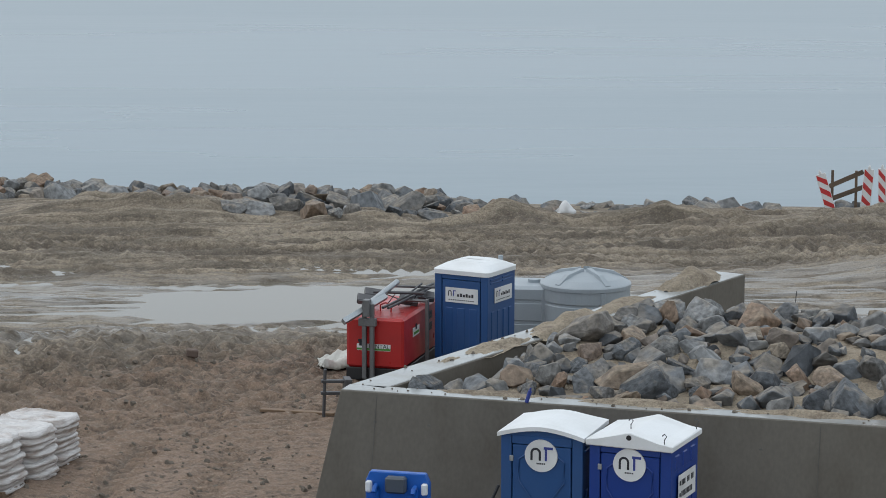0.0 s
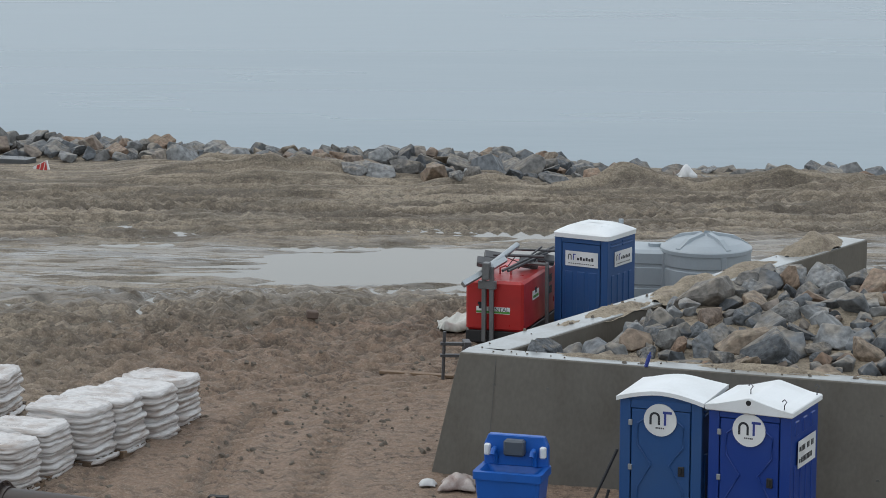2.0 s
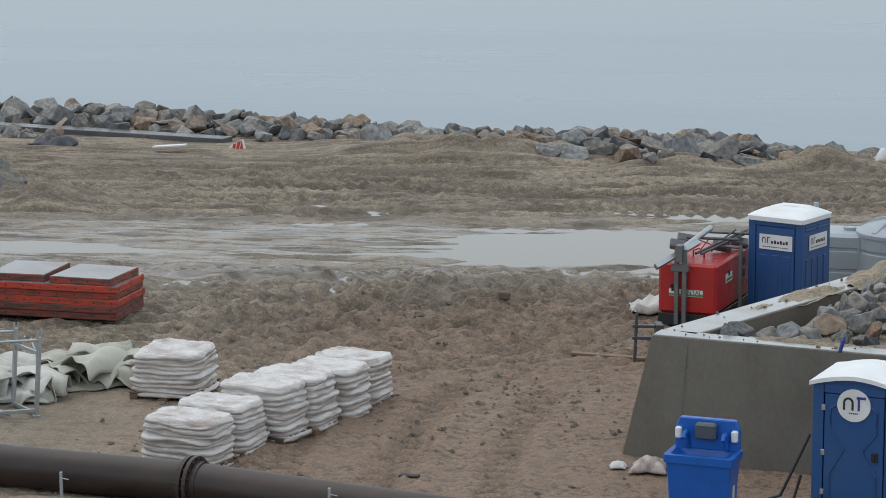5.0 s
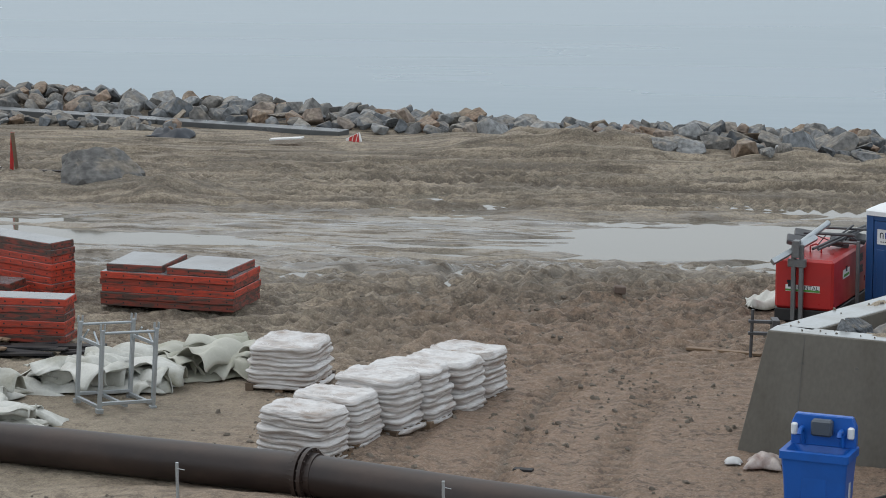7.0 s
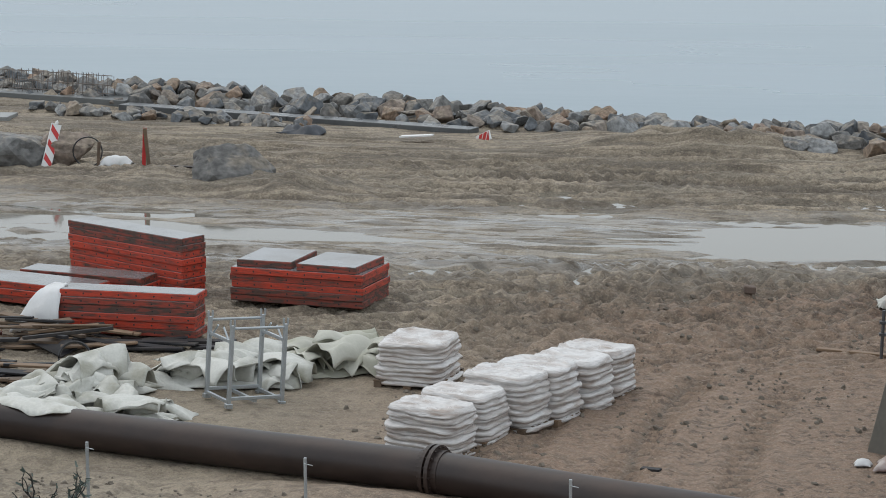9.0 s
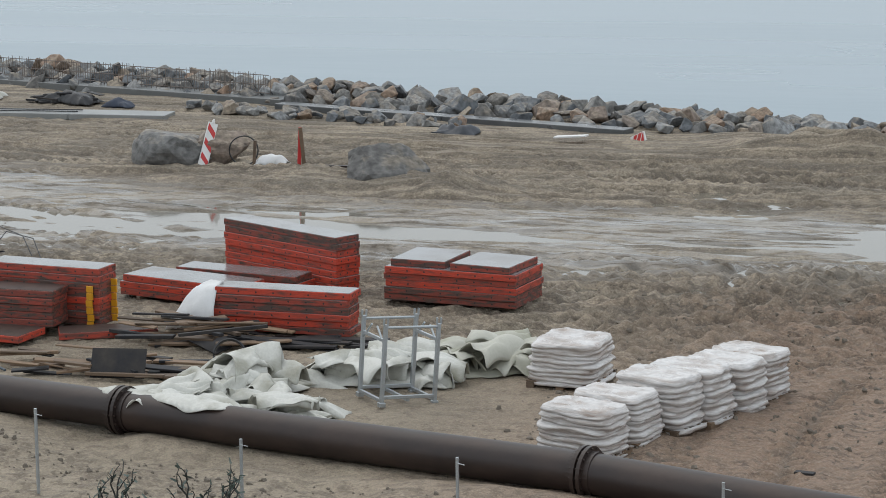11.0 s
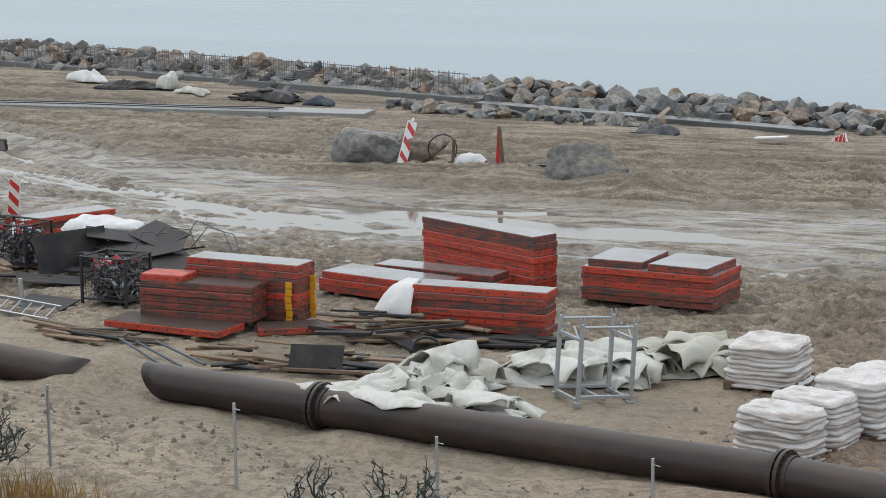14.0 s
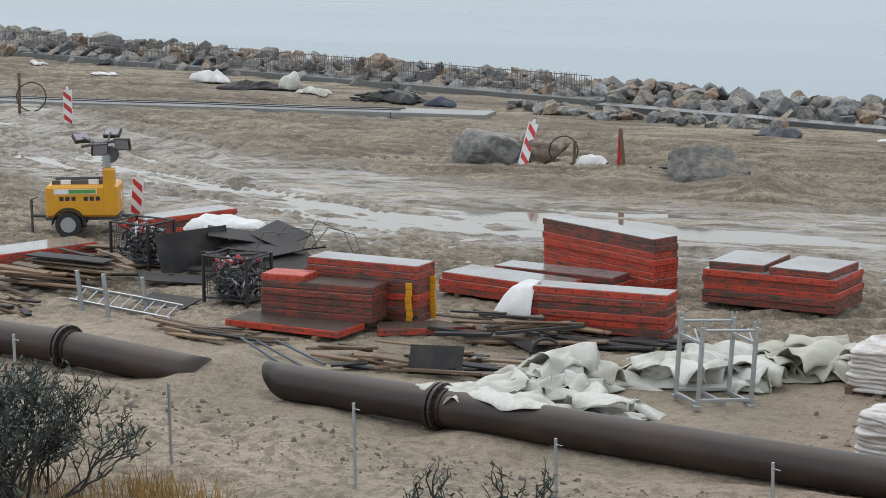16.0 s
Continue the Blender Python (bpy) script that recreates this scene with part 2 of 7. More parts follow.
def water_material(name, body, rough, wave, size, height):
    ma = bpy.data.materials.new(name)
    ma.use_nodes = True
    n, l = ma.node_tree.nodes, ma.node_tree.links
    bsdf = n["Principled BSDF"]
    bsdf.inputs["Base Color"].default_value = (*body, 1)
    bsdf.inputs["IOR"].default_value = 1.33
    co, mp, t = n.new("ShaderNodeTexCoord"), n.new("ShaderNodeMapping"), n.new("ShaderNodeTexNoise")
    mp.inputs["Scale"].default_value = (0.35, 1, 1)
    mp.inputs["Rotation"].default_value = (0, 0, radians(-6))
    t.inputs["Scale"].default_value, t.inputs["Detail"].default_value = size, 5
    l.new(co.outputs["Object"], mp.inputs[0])
    l.new(mp.outputs[0], t.inputs["Vector"])
    bp = n.new("ShaderNodeBump")
    bp.inputs["Strength"].default_value, bp.inputs["Distance"].default_value = wave, height
    slick_map, slick, rr = n.new("ShaderNodeMapping"), n.new("ShaderNodeTexNoise"), n.new("ShaderNodeMapRange")
    slick_map.inputs["Scale"].default_value = (0.010, 0.075, 1)
    slick_map.inputs["Rotation"].default_value = (0, 0, radians(-5))
    slick.inputs["Scale"].default_value, slick.inputs["Detail"].default_value = 1.0, 4
    rr.inputs["From Min"].default_value, rr.inputs["From Max"].default_value = 0.38, 0.62
    rr.inputs["To Min"].default_value, rr.inputs["To Max"].default_value = rough * 0.95, rough * 1.04
    l.new(co.outputs["Object"], slick_map.inputs[0])
    l.new(slick_map.outputs[0], slick.inputs["Vector"])
    l.new(slick.outputs[0], rr.inputs["Value"])
    l.new(rr.outputs[0], bsdf.inputs["Roughness"])
    l.new(t.outputs[0], bp.inputs["Height"])
    l.new(bp.outputs[0], bsdf.inputs["Normal"])
    return ma


def rock_material():
    """Quarried granite and gneiss: grey, some rusty or pink, sand in the hollows."""
    ma = bpy.data.materials.new("quarry_stone")
    ma.use_nodes = True
    n, l = ma.node_tree.nodes, ma.node_tree.links
    bsdf = n["Principled BSDF"]
    co, info = n.new("ShaderNodeTexCoord"), n.new("ShaderNodeObjectInfo")
    isl = n.new("ShaderNodeNewGeometry")
    pick = n.new("ShaderNodeMath")
    pick.operation = "ADD"
    l.new(info.outputs["Random"], pick.inputs[0])
    l.new(isl.outputs["Random Per Island"], pick.inputs[1])
    fr = n.new("ShaderNodeMath")
    fr.operation = "FRACT"
    l.new(pick.outputs[0], fr.inputs[0])
    ramp = n.new("ShaderNodeValToRGB")
    ramp.color_ramp.interpolation = "LINEAR"
    e = ramp.color_ramp.elements
    e[0].position, e[0].color = 0.0, (0.048, 0.053, 0.06, 1)
    e[1].position, e[1].color = 1.0, (0.20, 0.165, 0.125, 1)
    for p, c in ((0.25, (0.135, 0.145, 0.155, 1)), (0.45, (0.105, 0.098, 0.09, 1)), (0.65, (0.215, 0.22, 0.222, 1)), (0.8, (0.14, 0.132, 0.12, 1)), (0.93, (0.21, 0.135, 0.09, 1))):
        q = e.new(p)
        q.color = c
    l.new(fr.outputs[0], ramp.inputs[0])
    big, fine = n.new("ShaderNodeTexNoise"), n.new("ShaderNodeTexNoise")
    for t, s, d in ((big, 2.6, 8), (fine, 8, 8)):
        t.inputs["Scale"].default_value, t.inputs["Detail"].default_value = s, d
        l.new(co.outputs["Object"], t.inputs["Vector"])
    sand = n.new("ShaderNodeMixRGB")
    sand.inputs[2].default_value = (0.235, 0.19, 0.135, 1)
    sep = n.new("ShaderNodeSeparateXYZ")
    l.new(isl.outputs["Normal"], sep.inputs[0])
    up = n.new("ShaderNodeMath")
    up.operation = "MULTIPLY_ADD"
    up.inputs[1].default_value = 0.35
    l.new(sep.outputs["Z"], up.inputs[0])
    l.new(big.outputs[0], up.inputs[2])
    rg = n.new("ShaderNodeMapRange")
    rg.inputs["From Min"].default_value, rg.inputs["From Max"].default_value, rg.inputs["To Max"].default_value = 0.72, 0.88, 0.5
    l.new(up.outputs[0], rg.inputs["Value"])
    l.new(rg.outputs[0], sand.inputs[0])
    l.new(ramp.outputs[0], sand.inputs[1])
    hsv = n.new("ShaderNodeHueSaturation")
    vr = n.new("ShaderNodeMapRange")
    vr.inputs["From Min"].default_value, vr.inputs["From Max"].default_value = 0.3, 0.7
    vr.inputs["To Min"].default_value, vr.inputs["To Max"].default_value = 0.5, 1.5
    l.new(fine.outputs[0], vr.inputs["Value"])
    l.new(vr.outputs[0], hsv.inputs["Value"])
    l.new(sand.outputs[0], hsv.inputs["Color"])
    l.new(hsv.outputs[0], bsdf.inputs["Base Color"])
    bsdf.inputs["Roughness"].default_value = 0.62
    bp = n.new("ShaderNodeBump")
    bp.inputs["Strength"].default_value, bp.inputs["Distance"].default_value = 0.8, 0.06
    both = n.new("ShaderNodeMath")
    both.operation = "MULTIPLY_ADD"
    both.inputs[1].default_value = 0.45
    l.new(fine.outputs[0], both.inputs[0])
    l.new(big.outputs[0], both.inputs[2])
    l.new(both.outputs[0], bp.inputs["Height"])
    l.new(bp.outputs[0], bsdf.inputs["Normal"])
    return ma


SAND = ground_material()
STONE = rock_material()
SEA = water_material("sea_water", (0.165, 0.225, 0.265), 0.28, 0.14, 0.35, 0.25)
POOL = water_material("puddle_water", (0.15, 0.135, 0.11), 0.06, 0.05, 3.0, 0.01)
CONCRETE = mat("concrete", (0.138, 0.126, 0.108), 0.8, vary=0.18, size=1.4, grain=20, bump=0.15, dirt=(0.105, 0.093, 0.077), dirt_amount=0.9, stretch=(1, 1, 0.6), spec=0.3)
# paler than the wall faces: sky light on the wet tops put into the colour
WET_SKYLIT_TOP = mat("wet_concrete_top", (0.33, 0.345, 0.345), 0.2, vary=0.12, size=1.3, grain=18, bump=0.08, dirt=(0.21, 0.19, 0.16), dirt_amount=0.8)
BLUE = mat("blue_plastic", (0.016, 0.072, 0.215), 0.42, vary=0.08, size=1.5, grain=60, bump=0.05, dirt=(0.03, 0.08, 0.19))
BLUE_B = mat("bright_blue_plastic", (0.007, 0.039, 0.225), 0.38, vary=0.08, size=1.5, grain=60, bump=0.05, dirt=(0.015, 0.06, 0.25))
BLUE_C = mat("sky_blue_plastic", (0.011, 0.105, 0.43), 0.35, vary=0.06, size=1.5, grain=60, bump=0.04)
WHITE = mat("white_plastic", (0.74, 0.76, 0.77), 0.4, vary=0.05, size=1.6, grain=30, bump=0.04, dirt=(0.5, 0.5, 0.48), dirt_amount=0.35)
STICKER = mat("white_sticker", (0.70, 0.71, 0.71), 0.45, vary=0.03, bump=0)
BLACK = mat("black_plastic", (0.02, 0.02, 0.022), 0.45, vary=0.2, size=3, bump=0.08)
INK = mat("dark_print", (0.02, 0.022, 0.03), 0.5, vary=0.05, bump=0)
NAVY = mat("navy_print", (0.03, 0.05, 0.25), 0.5, vary=0.05, bump=0)
GREEN = mat("green_print", (0.09, 0.30, 0.05), 0.5, vary=0.05, bump=0)
GREY = mat("grey_plastic", (0.32, 0.36, 0.39), 0.45, vary=0.06, size=1.2, grain=40, bump=0.05, dirt=(0.25, 0.27, 0.29))
RED = mat("red_enamel", (0.42, 0.022, 0.022), 0.33, vary=0.08, size=2.5, grain=40, bump=0.03, dirt=(0.25, 0.02, 0.02))
YELLOW = mat("yellow_enamel", (0.62, 0.29, 0.015), 0.4, vary=0.08, size=2.5, grain=40, bump=0.03, dirt=(0.4, 0.19, 0.03))
STEEL = mat("galvanised_steel", (0.42, 0.45, 0.47), 0.42, metal=0.75, vary=0.15, size=4, grain=50, bump=0.05, dirt=(0.28, 0.28, 0.27))
WORNSTEEL = mat("worn_grey_steel", (0.17, 0.175, 0.18), 0.45, metal=0.4, vary=0.2, size=4, grain=40, bump=0.06, dirt=(0.09, 0.085, 0.08))
DARKSTEEL = mat("dark_steel", (0.10, 0.10, 0.105), 0.5, metal=0.5, vary=0.2, size=4, grain=40, bump=0.08)
RUST = mat("rusty_pipe", (0.026, 0.0175, 0.0155), 0.42, spec=0.4, metal=0.05, vary=0.22, size=1.6, grain=14, bump=0.12, dirt=(0.065, 0.04, 0.03), dirt_amount=0.7, stretch=(0.5, 1, 1))
PANEL_RED = mat("worn_red_frame", (0.47, 0.050, 0.024), 0.5, vary=0.45, size=6.5, grain=30, bump=0.25, dirt=(0.075, 0.045, 0.036), dirt_amount=1.0, rand=0.66, stretch=(0.45, 1, 3))
PLY = mat("wet_plywood_face", (0.17, 0.17, 0.175), 0.17, vary=0.12, size=1.2, grain=12, bump=0.04, dirt=(0.10, 0.075, 0.055), dirt_amount=0.8)
DARKPLY = mat("film_faced_plywood", (0.024, 0.024, 0.027), 0.55, spec=0.18, vary=0.2, size=2, grain=20, bump=0.06, dirt=(0.11, 0.09, 0.07))
WOOD = mat("weathered_timber", (0.20, 0.13, 0.08), 0.7, vary=0.3, size=1.5, grain=18, bump=0.25, dirt=(0.085, 0.06, 0.042), rand=0.7, stretch=(0.3, 3, 3))
WRAP = mat("shrink_wrap", (0.57, 0.545, 0.53), 0.25, vary=0.34, size=4.6, grain=17, bump=0.8, dirt=(0.27, 0.205, 0.165), dirt_amount=0.95, rand=0.1, stretch=(0.5, 0.5, 5.0))
TARP = mat("dirty_white_tarpaulin", (0.52, 0.515, 0.475), 0.5, vary=0.16, size=1.9, grain=25, bump=0.2, dirt=(0.20, 0.19, 0.135), dirt_amount=1.0)
MEMBRANE = mat("white_membrane", (0.62, 0.62, 0.62), 0.55, vary=0.06, size=2.0, grain=25, bump=0.1, dirt=(0.42, 0.41, 0.38))
SIGN_RED = mat("signal_red", (0.50, 0.03, 0.03), 0.45, vary=0.06, bump=0.02, dirt=(0.33, 0.05, 0.04))
SIGN_WHITE = mat("signal_white", (0.68, 0.67, 0.66), 0.45, vary=0.05, bump=0.02, dirt=(0.45, 0.42, 0.38))
RUBBER = mat("rubber", (0.022, 0.022, 0.023), 0.75, vary=0.2, size=5, bump=0.15)
BARK = mat("dark_twigs", (0.022, 0.020, 0.018), 0.8, vary=0.3, size=6, bump=0.3, dirt=(0.07, 0.078, 0.068), dirt_amount=0.7)
NEEDLE = mat("grey_green_foliage", (0.055, 0.075, 0.062), 0.7, vary=0.3, size=3, bump=0.1, dirt=(0.12, 0.145, 0.13), dirt_amount=0.8)
STRAW = mat("dry_grass", (0.33, 0.20, 0.065), 0.8, vary=0.25, size=3, bump=0)
NAVY_CLOTH = mat("navy_cloth", (0.025, 0.035, 0.06), 0.6, vary=0.2, size=3, bump=0.2)


# ---- the land ----
SHORE_X = [-3000, -80, -50, -25, -9, 0, 8, 14, 40, 3000]
SHORE_Y = [1000, 88.3, 79.2, 72.1, 67.4, 65.4, 64.6, 64.6, 63, -400]
ROAD_X = [-3000, -60, -38.6, -30.4, -22.7, -15, -5, 5, 14, 3000]
ROAD_Y = [1800, 76.0, 61.0, 55.2, 52.0, 51.6, 52.6, 53.6, 54.2, 60]


PUDDLES = ((-8.7, 57.1, 0.63, 0.22), (-13.0, 56.7, 0.51, 0.22), (-10.1, 57.8, 0.28, 0.22), (-11.0, 56.6, 0.38, 0.22), (-13.1, 56.7, 0.63, 0.22), (-14.3, 56.1, 0.31, 0.22), (-10.5, 56.7, 0.33, 0.22), (-7.9, 49.2, 0.15, 0.22), (-7.3, 48.6, 0.17, 0.22), (-8.6, 49.8, 0.2, 0.22), (-10.2, 48.8, 0.28, 0.22), (-11.0, 48.7, 0.22, 0.22), (-10.5, 46.8, 0.17, 0.22), (-9.9, 57.6, 0.25, 0.22), (-10.9, 48.7, 0.2, 0.22), (-10.2, 48.8, 0.24, 0.22), (-10.7, 56.6, 0.2, 0.22))


def shore(x):
    return np.interp(x, SHORE_X, SHORE_Y)


def lump(x, y, cx, cy, rx, ry, a=0.0):
    c, s = math.cos(radians(a)), math.sin(radians(a))
    u, v = (x - cx) * c + (y - cy) * s, -(x - cx) * s + (y - cy) * c
    return np.exp(-((u / rx) ** 2 + (v / ry) ** 2))


def road_off(x, y):
    """Signed distance to the middle of the wet track, roughly."""
    e = y - np.interp(x, ROAD_X, ROAD_Y)
    return e / np.sqrt(1 + np.interp(x, [-60, -40, -26, -20, 0], [0.5, 0.5, 0.35, 0.0, 0.0]))


TRACKS = (  # tyre marks: start, end, sideways bow
    (-24, 47.2, 8, 47.8, 0.6), (-20, 46.0, 6, 48.6, -0.5), (-10, 41.5, -1, 49.5, 0.8), (-13, 43.8, 2, 48.2, 0.5), (-11, 40.6, 0.5, 47.0, 0.9),
    (-30, 57.5, 12, 57.4, 0.8), (-26, 60.0, 12, 60.2, -0.6), (-30, 62.6, 12, 59.0, 0.5), (-14, 55.8, 14, 58.8, 0.4), (-22, 58.6, 10, 61.8, 0.3),
    (-45, 70, -20, 61.5, 0.6), (-52, 69, -30, 58.8, 0.8), (-44, 62.5, -24, 50.4, -0.4), (-42, 60.0, -20, 48.6, 0.3), (-5.0, 30.0, -4.3, 41.0, 0.3), (-3.6, 30, -2.9, 40.5, 0.3), (-9, 47, 4, 50.2, 0.2), (2, 58.5, 14, 63.5, 0.5),
    (-13, 40.2, -2, 43.6, 0.5), (-11, 44.6, 0, 42.4, -0.6), (-8.5, 39.6, -5, 49.8, 0.7), (-6.5, 40.4, -1.5, 49.6, -0.8), (-12, 45.8, -1, 45.2, 0.7), (-3.5, 41.2, -6.5, 50.0, 0.4), (-14, 42.6, -5, 47.4, -0.5),
    (-30, 59.2, 10, 58.2, -0.5), (-16, 61.2, 12, 57.2, 0.5), (-24, 63.2, -6, 58.6, 0.4), (-12, 62.4, 8, 62.6, -0.4),
)


def tyre_marks(x, y):
    out = np.zeros_like(x)
    for x0, y0, x1, y1, bow in TRACKS:
        L = math.hypot(x1 - x0, y1 - y0)
        ux, uy = (x1 - x0) / L, (y1 - y0) / L
        for gap in (0.0, 1.7):
            s = (x - x0) * ux + (y - y0) * uy
            d = -(x - x0) * uy + (y - y0) * ux - bow * np.sin(np.clip(s / L, 0, 1) * math.pi) - gap + 0.15 * np.sin(s * 0.5)
            on = np.clip(s, 0, 1) * np.clip(L - s, 0, 1)
            w = np.exp(-(d / 0.27) ** 6) * on
            out = out + w * (0.042 * np.sin(2 * math.pi * (s / 0.36 + np.abs(d) * 1.5)) - 0.035) + 0.045 * np.exp(-((np.abs(d) - 0.40) / 0.10) ** 2) * on
    return out


def ground(x, y):
    """Height of the sand, how wet it is, and where its hollows are painted darker."""
    x, y = np.asarray(x, float), np.asarray(y, float)
    e = y - shore(x)
    wx, wy = x + 1.2 * fbm(x, y, 6, 3, 11), y + 1.2 * fbm(x, y, 6, 3, 12)
    z = 0.10 * fbm(x, y, 9, 4, 1) + 0.07 * fbm(x, y, 1.3, 4, 2)
    r = road_off(wx, wy)
    band = np.exp(-(r / 3.0) ** 4)
    calm = np.where((x > -70) & (x < 18) & (y > 26) & (y < 92), 1.0, 0.0)
    # churned clods and treads on the sides of the track
    churn = np.exp(-((r + 4.5) / 3.2) ** 2) + 0.55 * np.exp(-((r - 6) / 4.0) ** 2)
    beyond = np.clip((r - 3.2) / 1.5, 0, 1)
    churn = churn * (1 - 0.5 * beyond)
    z = z + calm * churn * (0.16 * fbm(x, y, 0.42, 2, 5, 0.6) + 0.10 * fbm(x, y, 0.9, 2, 6))
    z = z + calm * 0.03 * fbm(x, y, 0.38, 2, 8) * np.clip(1 - band, 0.25, 1) * (1 - 0.7 * beyond)
    field = np.exp(-((r + 7.6) / 5.2) ** 4) + 0.8 * np.exp(-((r - 6.5) / 3.4) ** 4)
    ph2 = (y + 0.22 * x) / 0.40 + 2.2 * fbm(x, y, 1.5, 2, 61)
    tread = np.sin(2 * math.pi * ph2) * np.clip(0.45 + 2.6 * fbm(x, y, 1.3, 2, 62), 0, 1) * np.clip(0.55 + 0.9 * np.sin(x * 8.0 + 9 * fbm(x, y, 0.9, 2, 63)), 0.1, 1)
    col = x + 0.35 * y + 1.6 * fbm(x, y, 2.6, 2, 64)
    lug = np.sin(2 * math.pi * ((y - 0.12 * x) / 0.40 + 0.5 * np.floor(col / 0.36) + 0.8 * fbm(x, y, 2.2, 2, 65)))
    lug = np.clip(lug * 1.8, -1, 1) * np.clip(np.abs(np.sin(math.pi * col / 0.36)) * 1.6, 0, 1)
    patch = np.clip(1.0 + 3.0 * fbm(x, y, 2.4, 2, 66), 0, 1)
    tread = (tread * (1 - patch) + lug * patch) * field * calm * (1 - 0.4 * beyond)
    # long thin wheel grooves on the far side of the track
    groove = np.zeros_like(x)
    for k, (run, wide) in enumerate(((0.055, 0.030), (0.08, 0.026), (0.045, 0.034))):
        q = fbm(x * run + 0.04 * y, y + (0.03 - 0.05 * k) * x, 0.9, 2, 70 + k)
        groove = np.maximum(groove, np.exp(-(q / wide) ** 2) * np.clip(0.6 + 3.0 * fbm(x * 0.2, y, 2.5, 2, 80 + k), 0, 1))
    groove = groove * calm * np.clip((r - 2.4) / 1.2, 0, 1) * np.clip((-0.8 - e) / 1.5, 0, 1)
    marks = tyre_marks(x, y) * calm
    # low parts of treads, tyre marks and grooves, for the painted shade
    trough_shade = np.clip(-tread * 0.62, 0, 1) + np.clip(-marks / 0.09, 0, 0.8) + 0.8 * groove
    z = z + 0.04 * tread + marks - 0.13 * groove + 0.10 * beyond * calm * fbm(x * 0.12, y, 0.5, 3, 95)
    # ruts that follow the track
    ph = r * 2.6 + 1.4 * fbm(x * 0.15, y, 1.6, 3, 7)
    rut = np.sin(ph * 2.2) * 0.05 + np.sin(ph * 5.1 + 1) * 0.035
    z = z + rut * np.exp(-((r - 2.5) / 6.5) ** 4) * np.clip(0.45 + 2.4 * fbm(x * 0.3, y, 2.2, 2, 9), 0, 1)
    z = z + 0.16 * fbm(x * 0.16, y, 0.9, 3, 10) * np.exp(-((r - 1.5) / 6.5) ** 4) * (1 - 0.15 * band)
    z = z + (0.10 * fbm(x * 0.14, y, 0.42, 2, 14) + 0.05 * fbm(x * 0.4, y, 0.3, 2, 15)) * band * (1 - 0.85 * lump(wx, wy, -3.0, 52.8, 4.2, 1.6, 4))
    # the low middle of the track, where water stands
    z = z - (0.062 - np.interp(x, [-30, -16, -10, -6.3, -5.4], [0.022, 0.022, 0.05, 0.05, 0.0])) * band - 0.20 * lump(wx, wy, -3.0, 52.8, 4.2, 1.7, 4) - 0.15 * lump(wx, wy, -18.2, 52.3, 3.3, 1.1, -4) - 0.06 * lump(wx, wy, -12.4, 51.2, 4.5, 0.8, 3)
    z = z - 0.06 * lump(wx, wy, -24.5, 52.2, 4.5, 0.8, -24) - 0.05 * lump(wx, wy, -33, 56.8, 5.5, 1.0, -33)
    # the bank under the boulders, the berm in front of the shore rocks
    z = z + 0.26 * lump(wx, wy, -19.5, 57.9, 5.0, 0.9, -4) * (1 + 0.9 * fbm(x, y, 0.9, 3, 91)) + 0.12 * lump(wx, wy, -31, 61, 8, 3, -25)
    berm = np.exp(-((e + 1.6) / 1.2) ** 2)
    z = z + berm * (0.20 + 0.95 * np.maximum(fbm(x, y, 2.4, 4, 21), -0.2)) * np.clip((x + 16) / 6, 0.1, 1) * np.interp(x, [-6, -3], [0.45, 1])
    z = z + 0.45 * lump(wx, wy, 10.2, 56.2, 1.8, 1.3) + 0.30 * lump(wx, wy, 11.5, 62, 3.5, 2.0)
    for px, py, rx, ry, h in ((-7.7, 65.0, 2.3, 0.8, 0.72), (-1.7, 63.9, 1.0, 0.6, 0.26), (-9.9, 66.0, 1.6, 0.7, 0.12), (1.6, 63.4, 1.2, 0.7, 0.36), (5.2, 63.6, 1.1, 0.7, 0.34), (6.9, 63.8, 1.5, 0.7, 0.30), (-16.3, 57.0, 1.2, 0.6, 0.34), (-22.0, 57.0, 1.8, 0.5, 0.2), (-19.2, 56.8, 1.8, 0.4, 0.12)):
        z = z + h * lump(x, y, px, py, rx, ry) * (1 + 1.1 * fbm(x, y, 0.8, 3, 97))
    # sand thrown up round the pipes, and the rough near slope
    near = np.clip((35.2 + 0.24 * (-15 - x) - y) / 2.5, 0, 1) * np.clip((-3 - x) / 4, 0, 1)
    z = z + near * (0.12 + 0.62 * fbm(x, y, 1.5, 4, 31, 0.55) + 0.10 * fbm(x, y, 0.45, 2, 33)) + 0.55 * lump(wx, wy, -19.3, 36.3, 0.9, 0.9) + 0.16 * lump(wx, wy, -20.7, 34.7, 1.6, 0.8)
    z = z + 0.10 * lump(wx, wy, -9.0, 32.4, 1.6, 0.5, -10)
    # wheel tracks on the brown loam in front
    loam = np.clip(1 - np.abs(wx + 2.5) / 8.5, 0, 1) * np.clip((49.0 - wy) / 3.5, 0, 1)
    loam = np.clip(loam * 1.8, 0, 1)
    z = z + loam * (0.05 * fbm(x, y, 0.35, 3, 41) - 0.03 * (lump(x, y, -5.2, 34, 0.25, 3.5, 8) + lump(x, y, -4.0, 34, 0.25, 3.0, 6)))
    # small pools in single ruts
    for px, py, rx, ry in PUDDLES:
        w = np.clip(3.2 * lump(x + 0.9 * fbm(x, y, 0.8, 2, 92), y + 0.35 * fbm(x, y, 0.5, 2, 93), px, py, rx * 1.25, ry * 1.25) - 0.6, 0, 1)
        z = z * (1 - w) - 0.115 * w
    # down to the sea
    z = z + 0.08 * np.exp(-((e - 1.2) / 0.9) ** 2)
